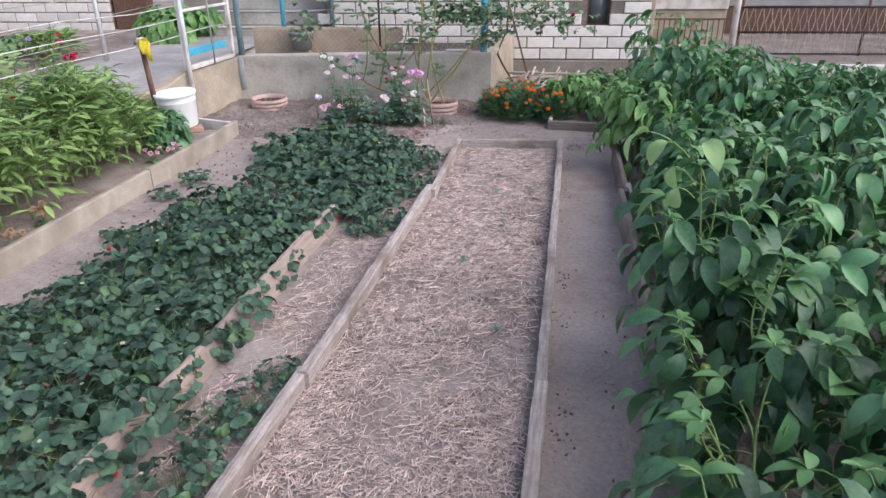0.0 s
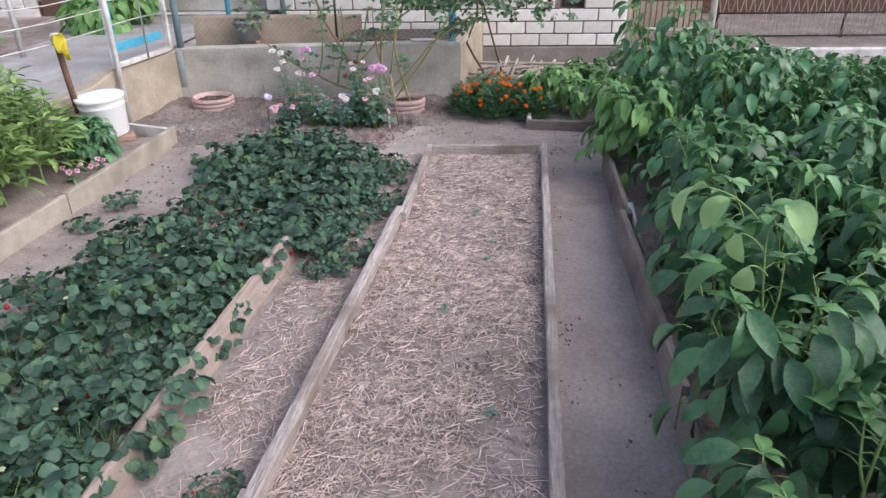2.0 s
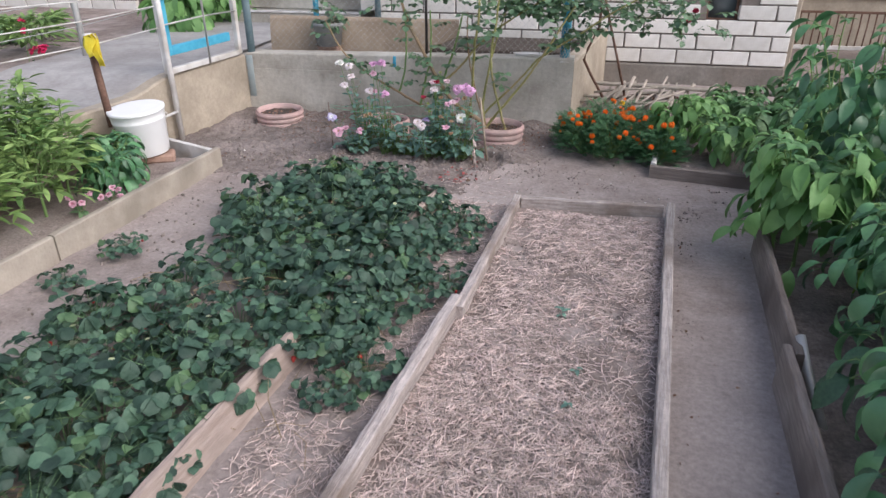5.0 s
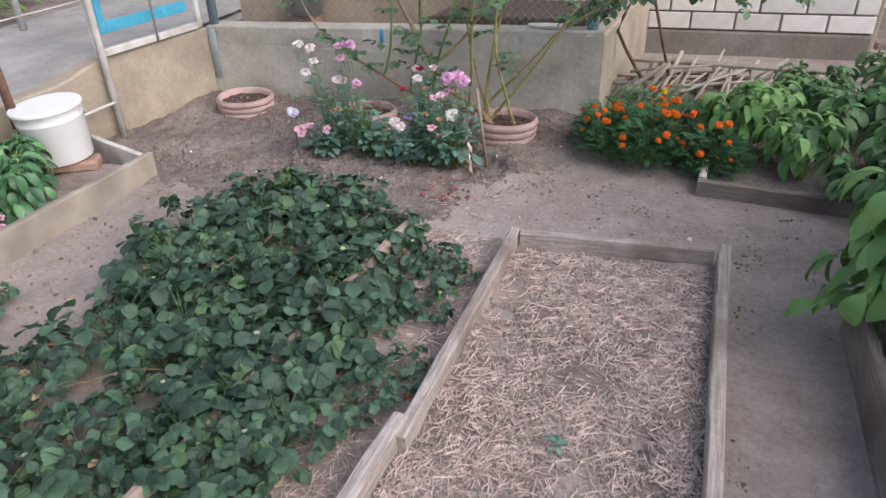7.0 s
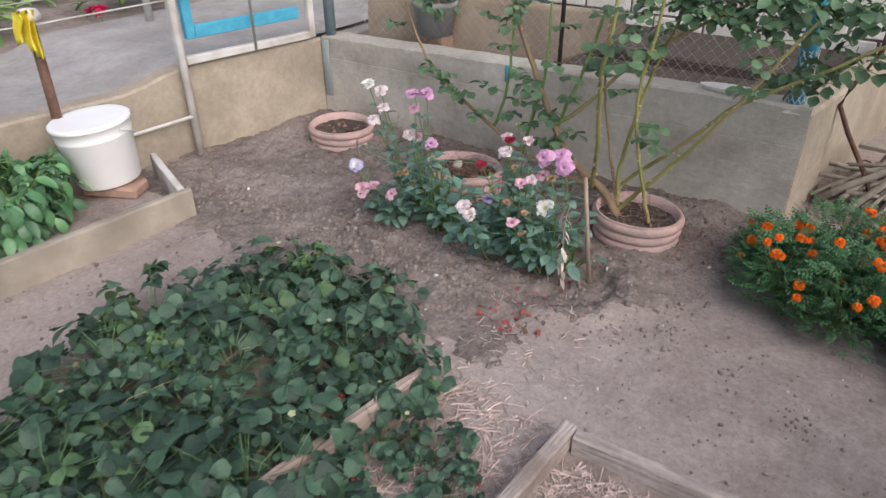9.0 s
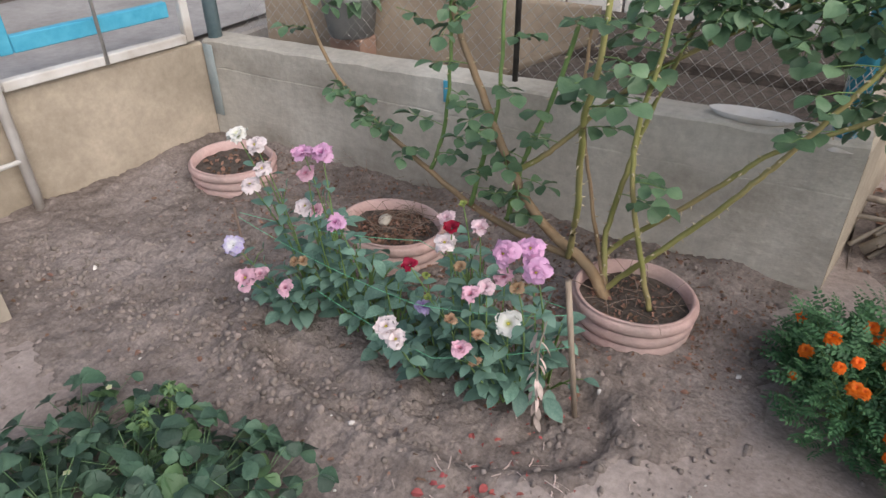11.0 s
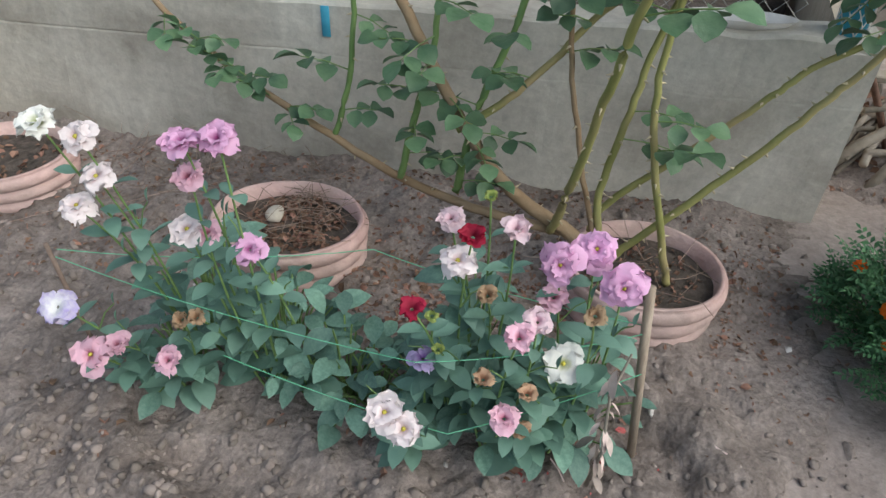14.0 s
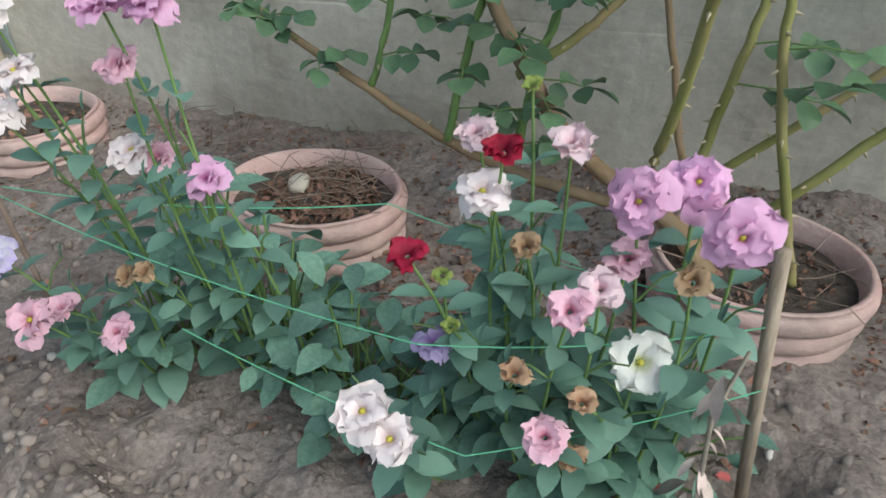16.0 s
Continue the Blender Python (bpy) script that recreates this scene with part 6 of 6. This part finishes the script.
# the dense upper growth that leans along the terrace towards the house corner
for k in range(150):
    u = rr.random()
    p = Vector((0.75 + 1.45 * u + rr.gauss(0, 0.05), 7.72 + rr.gauss(0, 0.10) + 0.1 * u, 0.90 + 0.10 * math.sin(u * 5) + abs(rr.gauss(0, 0.13)) - 0.05 * rr.random()))
    a = rr.uniform(0, 6.3)
    spray(p, (math.cos(a), math.sin(a), rr.uniform(-0.7, 0.3)), 3000 + k, 5, 0.043 * rr.uniform(0.85, 1.25))
for k in range(40):
    p = Vector((rr.uniform(-0.75, 0.6), 7.75 + rr.gauss(0, 0.06), rr.uniform(0.82, 1.2)))
    a = rr.uniform(0, 6.3)
    spray(p, (math.cos(a), math.sin(a), rr.uniform(-0.6, 0.3)), 3300 + k, 5, 0.043)
for k in range(50):
    p = Vector((0.95 + rr.gauss(0, 0.17), 7.75 + rr.gauss(0, 0.06), 0.93 + abs(rr.gauss(0, 0.08)) - 0.04 * rr.random()))
    a = rr.uniform(0, 6.3)
    spray(p, (math.cos(a), math.sin(a), rr.uniform(-0.8, 0.2)), 3700 + k, 5, 0.046)
for k in range(32):
    p = Vector((1.25 + rr.gauss(0, 0.09), 7.85 + rr.gauss(0, 0.05), rr.uniform(0.66, 1.02)))
    a = rr.uniform(0, 6.3)
    spray(p, (math.cos(a), math.sin(a), rr.uniform(-0.8, 0.1)), 3500 + k, 5, 0.045)
part("foliage", leaves, M_ROSE, rose)
for k, (x, y, z) in enumerate(((2.02, 7.80, 0.86), (2.06, 7.82, 0.92))):
    part("flower", bloom_mesh(0.020, 3, 0.6, k, P_RED), P_RED, rose, "red rose bloom", at=pose(x, y, z, 40, 0, 0))
tagged(part("leaf_stalk", lstems, M_PSTEM, rose), kind="stuff")

# ---- left flower bed plants ----
def leafy_plant(x, y, h, spread_, seed, mat, label, L=0.10, nb=5, z=0.05, name="flowering_plant", category="plant"):
    return pepper_plant(pose(x, y, z), h, spread_, nb, seed, False, label, L=L, leaf_mat=mat, young_mat=mat, name=name, category=category, group="plants in the flower bed", tpl=T_LANCE if mat is M_YELLOWGREEN else None, skirt=40)


YG = "yellow-green leafy flower plant in the bed"
for k, (x, y, h, s) in enumerate(((-1.62, 5.25, 0.52, 0.26), (-1.55, 4.85, 0.46, 0.26), (-1.50, 4.45, 0.42, 0.24), (-1.75, 5.6, 0.55, 0.24), (-1.45, 5.55, 0.34, 0.22), (-1.70, 4.6, 0.55, 0.24), (-1.75, 4.1, 0.6, 0.26), (-1.55, 3.9, 0.5, 0.25), (-1.70, 3.4, 0.5, 0.26), (-1.55, 5.85, 0.36, 0.2), (-1.60, 5.05, 0.60, 0.26), (-1.78, 5.0, 0.62, 0.25), (-1.66, 5.4, 0.50, 0.24), (-1.48, 5.2, 0.36, 0.22), (-1.60, 4.3, 0.55, 0.25), (-1.72, 5.8, 0.48, 0.22), (-1.86, 5.3, 0.60, 0.22))):
    leafy_plant(x, y, h * 1.4, s, 500 + k, M_YELLOWGREEN, YG, 0.105, 6)
for k, (x, y, h) in enumerate(((-1.42, 6.12, 0.27), (-1.34, 5.98, 0.22), (-1.52, 6.22, 0.28))):
    leafy_plant(x, y, h, 0.16, 520 + k, M_PEPPER, "dark green young plant beside the bucket", 0.085, 5)


def small_flower(x, y, h, mat, label, seed, n=6, r_=0.02, z=0.05):
    q = random.Random(seed)
    th = thing("bedding_flower", pose(x, y, z), label, "flower", "small flowers in the bed")
    st, lf = Geo(), Geo()
    for k in range(n * 2):
        a = q.uniform(0, 6.3)
        lf.add(T_PEP[k % 4], orient((0.01 * math.cos(a), 0.01 * math.sin(a), h * 0.3 * q.random()), (math.cos(a), math.sin(a), q.uniform(0.1, 0.9)), q.uniform(-0.4, 0.4), 0.06))
    for k in range(n):
        a, rad = q.uniform(0, 6.3), q.uniform(0.01, 0.07)
        p = Vector((math.cos(a) * rad, math.sin(a) * rad, h * q.uniform(0.75, 1.1)))
        st.tube([(0, 0, 0), (p.x * 0.5, p.y * 0.5, p.z * 0.6), p], 0.002, 0.0015, 4, False)
        part("flower_head", bloom_mesh(r_, 2, 0.3, k, mat), mat, th, at=pose(p.x, p.y, p.z, q.uniform(-30, 50), q.uniform(-30, 30), 0))
    tagged(part("stem", st, M_PSTEM, th), kind="stuff")
    part("foliage", lf, M_GREYGREEN, th)
    return th


small_flower(-1.18, 5.75, 0.10, P_PINK, "small pink flower low in the bed", 1, 5, 0.018)
small_flower(-1.28, 5.62, 0.11, P_PINK, "small pink flower low in the bed", 2, 5, 0.018)
small_flower(-1.36, 4.35, 0.12, P_DRIED, "small dark red-leaved flower at the bed edge", 3, 8, 0.022)
small_flower(-1.34, 4.05, 0.10, P_DRIED, "small dark red-leaved flower at the bed edge", 4, 6, 0.02)
small_flower(-1.80, 4.90, 0.60, P_FUCHSIA, "tall pink and white phlox flowers", 5, 4, 0.026)
small_flower(-1.83, 4.84, 0.68, P_BLUSH, "tall pale pink phlox flowers", 6, 5, 0.03)
small_flower(-3.0, 7.55, 0.18, P_FUCHSIA, "crimson flowers behind the path fence", 7, 3, 0.042, 0.38)
small_flower(-3.05, 7.45, 0.36, P_FUCHSIA, "tall crimson flowers behind the path fence", 8, 2, 0.026, 0.38)
small_flower(-3.05, 7.05, 0.40, P_PURPLE, "violet flowers behind the path fence", 10, 2, 0.022, 0.38)
for k, (x, y, h) in enumerate(((-1.76, 5.25, 0.80), (-1.88, 4.75, 0.86), (-1.66, 5.62, 0.66), (-1.92, 5.5, 0.80), (-1.84, 4.3, 0.84), (-1.80, 5.85, 0.62))):
    pepper_plant(pose(x, y, 0.05), h, 0.2, 4, 560 + k, False, "tall sparse flower plant with fading leaves", L=0.085, leaf_mat=M_GREYGREEN if k % 2 else M_LIGHTGREEN, young_mat=M_YELLOWGREEN, name="flowering_plant", category="plant", group="plants in the flower bed", tpl=T_LANCE, skirt=14)

for k, (x, y) in enumerate(((-0.12, 6.50), (-0.42, 5.90), (-0.17, 5.90))):
    leafy_plant(x, y, 0.15, 0.09, 540 + k, M_STRAWBY, "pale green young weed among the strawberries", 0.045, 3, 0.0, "weed", "weed")

# shrubs on the raised strip behind the path
for k in range(11):
    q = random.Random(600 + k)
    x, y = -3.35 - 1.6 * q.random(), 5.2 + k * 0.36
    leafy_plant(x, y, q.uniform(0.20, 0.36), 0.3, 600 + k, M_YELLOWGREEN if k % 3 else M_GREYGREEN, "leafy garden shrub on the raised strip", 0.13, 6, 0.38, "shrub", "shrub")
for k, (x, y) in enumerate(((-2.75, 9.3), (-2.6, 9.9), (-3.0, 9.8))):
    leafy_plant(x, y, 0.42, 0.28, 640 + k, M_LIGHTGREEN, "large-leaved green plant by the porch", 0.2, 5, 0.40, "shrub", "shrub")
tub = Geo().lathe([(0.0, 0.01), (0.16, 0.0), (0.19, 0.26), (0.20, 0.265), (0.195, 0.28), (0.18, 0.27), (0.15, 0.02), (0.0, 0.02)], 28)
tagged(part("wash_tub", tub, M_WHITEPAINT, at=pose(-3.3, 10.4, 0.388)), "pale plastic wash tub by the porch", "tub")

# hanging grey pot with a green plant on the terrace
hp = thing("potted_plant", pose(-0.80, 8.30, 0.52), "grey pot with a trailing plant behind the net", "potted plant")
part("pot", Geo().lathe([(0.0, 0.0), (0.10, 0.0), (0.125, 0.16), (0.135, 0.165), (0.13, 0.19), (0.115, 0.185), (0.11, 0.15), (0.0, 0.15)], 24), M_ROOF, hp)
part("block", Geo().box(-0.09, 0.09, -0.06, 0.06, -0.178, -0.002, b=0.008), M_CLAYBRICK, hp, "brick block below the pot", smooth=False)
g = Geo()
q = random.Random(8)
for k in range(46):
    a, up = q.uniform(0, 6.3), q.uniform(-0.2, 1.2)
    g.add(T_PEP[k % 4], orient((0.07 * math.cos(a), 0.07 * math.sin(a), 0.17 + 0.12 * q.random() * max(0, up)), (math.cos(a), math.sin(a), up), q.uniform(-0.5, 0.5), q.uniform(0.07, 0.13)))
part("foliage", g, M_ROSE, hp)

# ---- bent rod and brushwood by the terrace corner ----
rod = Geo().tube([(1.44, 8.30, 1.10), (1.43, 8.34, 0.72), (1.36, 8.36, 0.55), (1.335, 8.38, 0.46), (1.40, 8.38, 0.34), (1.50, 8.40, 0.18), (1.60, 8.40, 0.0)], 0.011, 0.011, 8)
tagged(part("bent_rod", rod, M_RUST), "bent rusty steel rod leaning by the terrace", "rod")
pole("leaning_rod", (1.74, 8.45, 0.0), (1.45, 8.40, 0.95), 0.010, M_RUST, "straight rusty steel rod leaning by the terrace", "rod", 8)
def heap_z(x, y):
    d = ((x - 1.95) / 0.75) ** 2 + ((y - 8.55) / 0.42) ** 2
    return max(-0.03, 0.17 * math.exp(-d * 1.2) - 0.035 + 0.03 * bump2(x, y, 7, 71) + 0.015 * bump2(x, y, 22, 72))


hp_ = heightmesh("brushwood_heap", 1.34, 2.9, 8.06, 9.2, 0.02, heap_z, M_PATCH)
tagged(part("brushwood_heap", hp_, M_PATCH), "dark heap of crumbled leaves and soil under the brushwood", "heap", kind="stuff")
litter(420, lambda r: (r.uniform(1.38, 2.6), r.uniform(8.1, 9.0)), heap_z, 73, 0.02, 0.06, "dry_leaves", M_LITTER, "dry brown leaves on the brushwood heap")


def branch(p, d, r0, r1, bend):
    g = Geo().tube([p - d, p - d * 0.4 + Vector((0, 0, bend)), p + d * 0.3 - Vector((0, bend, 0)), p + d], r0, r1, 8)
    return tagged(part("dead_branch", g, M_DEADSTICK), "bleached dead branch in the brushwood pile", "branch", "brushwood pile")


q = random.Random(21)
for k in range(52):
    x, y = q.uniform(1.5, 2.65), q.uniform(8.34, 8.56)
    a, L = q.gauss(1.0, 0.22) if k % 6 else q.gauss(0.1, 0.15), q.uniform(0.34, 0.62)
    d = Vector((math.cos(a) * L / 2, math.sin(a) * L / 2, q.uniform(0.05, 0.10) if k % 6 else 0.01))
    branch(Vector((x, y, max(0.03, heap_z(x, y)) + 0.02 + 0.03 * q.random())), d, q.uniform(0.007, 0.016), q.uniform(0.005, 0.010), q.uniform(-0.02, 0.02))
for p0, p1, r0 in (((1.37, 8.30, 0.04), (1.66, 8.42, 0.25), 0.020), ((1.47, 8.22, 0.00), (1.68, 8.38, 0.27), 0.017), ((1.62, 8.30, 0.02), (1.76, 8.60, 0.29), 0.019), ((1.72, 8.28, 0.02), (1.86, 8.58, 0.27), 0.015), ((1.44, 8.38, 0.20), (1.95, 8.48, 0.24), 0.010)):
    p0, p1 = Vector(p0), Vector(p1)
    branch((p0 + p1) / 2, (p1 - p0) / 2, r0, r0 * 0.75, 0.008)
tagged(part("thin_board", Geo().box(-0.75, 0.75, -0.03, 0.03, 0, 0.022, b=0.004), M_DEADSTICK, at=pose(2.2, 8.55, 0.21, 3, 0, -6), smooth=False), "thin grey lath lying on the brushwood", "board")

# ---- far right: spring fence, white post, kerb, sheds ----
sf = thing("spring_fence", pose(0, 11.0, 0), "low fence made of old bed springs", "fence")
xx = 4.75
while xx < 9.5:
    a = Geo()
    for s in (-1, 1):
        a.tube([(xx + s * 0.012, 0, 0.08), (xx + s * 0.045, 0.01, 0.22), (xx + s * 0.012, 0, 0.37), (xx + s * 0.045, 0.01, 0.52), (xx + s * 0.012, 0, 0.69)], 0.006, 0.006, 4, False)
    part("spring", a, M_DEADSTICK, sf)
    xx += 0.115
for z in (0.08, 0.375, 0.70):
    part("rail", Geo().tube([(4.7, 0, z), (7, 0, z + 0.005), (9.6, 0, z)], 0.012, 0.012, 6), M_DARKIRON, sf)
for x in (4.72, 6.4, 8.0, 9.6):
    part("post", Geo().tube([(x, 0.03, -0.1), (x, 0.03, 0.4), (x, 0.03, 0.9)], 0.02, 0.02, 8), M_RUST, sf)
bfn = thing("bar_fence", pose(0, 11.0, 0), "low fence of rusty upright bars", "fence")
xx = 3.36
while xx < 4.55:
    part("bar", Geo().tube([(xx, 0, 0.20), (xx + 0.004, 0, 0.4), (xx, 0, 0.54)], 0.008, 0.008, 5), M_RUST, bfn)
    xx += 0.075
part("rail", Geo().box(3.32, 4.56, -0.015, 0.015, 0.535, 0.56, b=0.003), M_RUST, bfn, smooth=False)
part("rail", Geo().box(3.32, 4.56, -0.02, 0.02, 0.16, 0.20, b=0.003), M_WHITEPAINT, bfn, smooth=False)
pole("white_post", (4.60, 10.9, -0.05), (4.60, 10.9, 2.2), 0.045, M_WHITEPAINT, "white painted steel post", n=14)
slab("wall_shed", [(3.32, 4.7, 11.6, 11.8, 0.62, 2.4)], M_WHITEPAINT, "white painted shed wall", "wall")
slab("wall_shed_base", [(3.32, 4.7, 11.64, 11.8, -0.1, 0.618)], M_TANCONC, "dusty tan base below the shed wall", "wall")
slab("kerb", [(4.8, 10.5, 9.95, 10.06, -0.05, 0.10)], M_WHITEPAINT, "pale concrete kerb", "kerb")
slab("ground_yard", [(3.35, 12.0, 10.07, 13.4, -0.2, 0.055)], M_PATCH, "dusty dark soil of the yard", "ground")
slab("wall_far_fence", [(4.72, 14.0, 13.45, 13.6, 0.5, 1.7)], M_ROOF, "grey slate panel fence", "wall")
slab("wall_far_base", [(4.72, 14.0, 13.47, 13.58, -0.1, 0.498)], M_RUST, "dark base of the far fence", "wall")
slab("wall_right_fence", [(12.5, 12.65, -6.0, 13.4, -0.1, 1.7)], M_ROOF, "grey slate panel fence", "wall")
slab("wall_rear_fence", [(-12.0, 12.4, -6.2, -6.05, -0.1, 1.7)], M_ROOF, "grey slate panel fence", "wall")

# withered stalk by the stake, sprouts in the straw bed
ws = thing("withered_stalk", pose(0.655, 7.02, 0), "withered yellow flower stalk beside the stake", "plant")
part("stem", Geo().tube([(0, 0, 0), (0.01, -0.01, 0.12), (0.0, 0.0, 0.26), (0.015, 0.0, 0.36)], 0.004, 0.002, 6), M_DEADSTICK, ws)
g, q = Geo(), random.Random(4)
for k in range(26):
    a, z = q.uniform(0, 6.3), 0.02 + 0.32 * k / 26
    g.add(T_LANCE[k % 4], orient((0.005 * math.cos(a), 0.005 * math.sin(a), z), (math.cos(a), math.sin(a), -1.2), q.uniform(-0.5, 0.5), q.uniform(0.03, 0.06)))
part("foliage", g, M_STRAW, ws, "curled pale dead leaves")
for k, (x, y) in enumerate(((1.40, 4.55), (1.42, 4.75), (1.36, 3.36), (1.18, 4.05), (1.35, 5.15))):
    sp_ = thing("sprout", pose(x, y, 0.03), "tiny green sprout in the straw", "sprout", "sprouts in the straw bed")
    g, q = Geo(), random.Random(30 + k)
    for j in range(5):
        a = j * 1.3 + k
        g.add(T_PEP[j % 4], orient((0, 0, 0.006 * j), (math.cos(a), math.sin(a), 0.7), 0, q.uniform(0.025, 0.045)))
    part("foliage", g, M_LISJ, sp_)
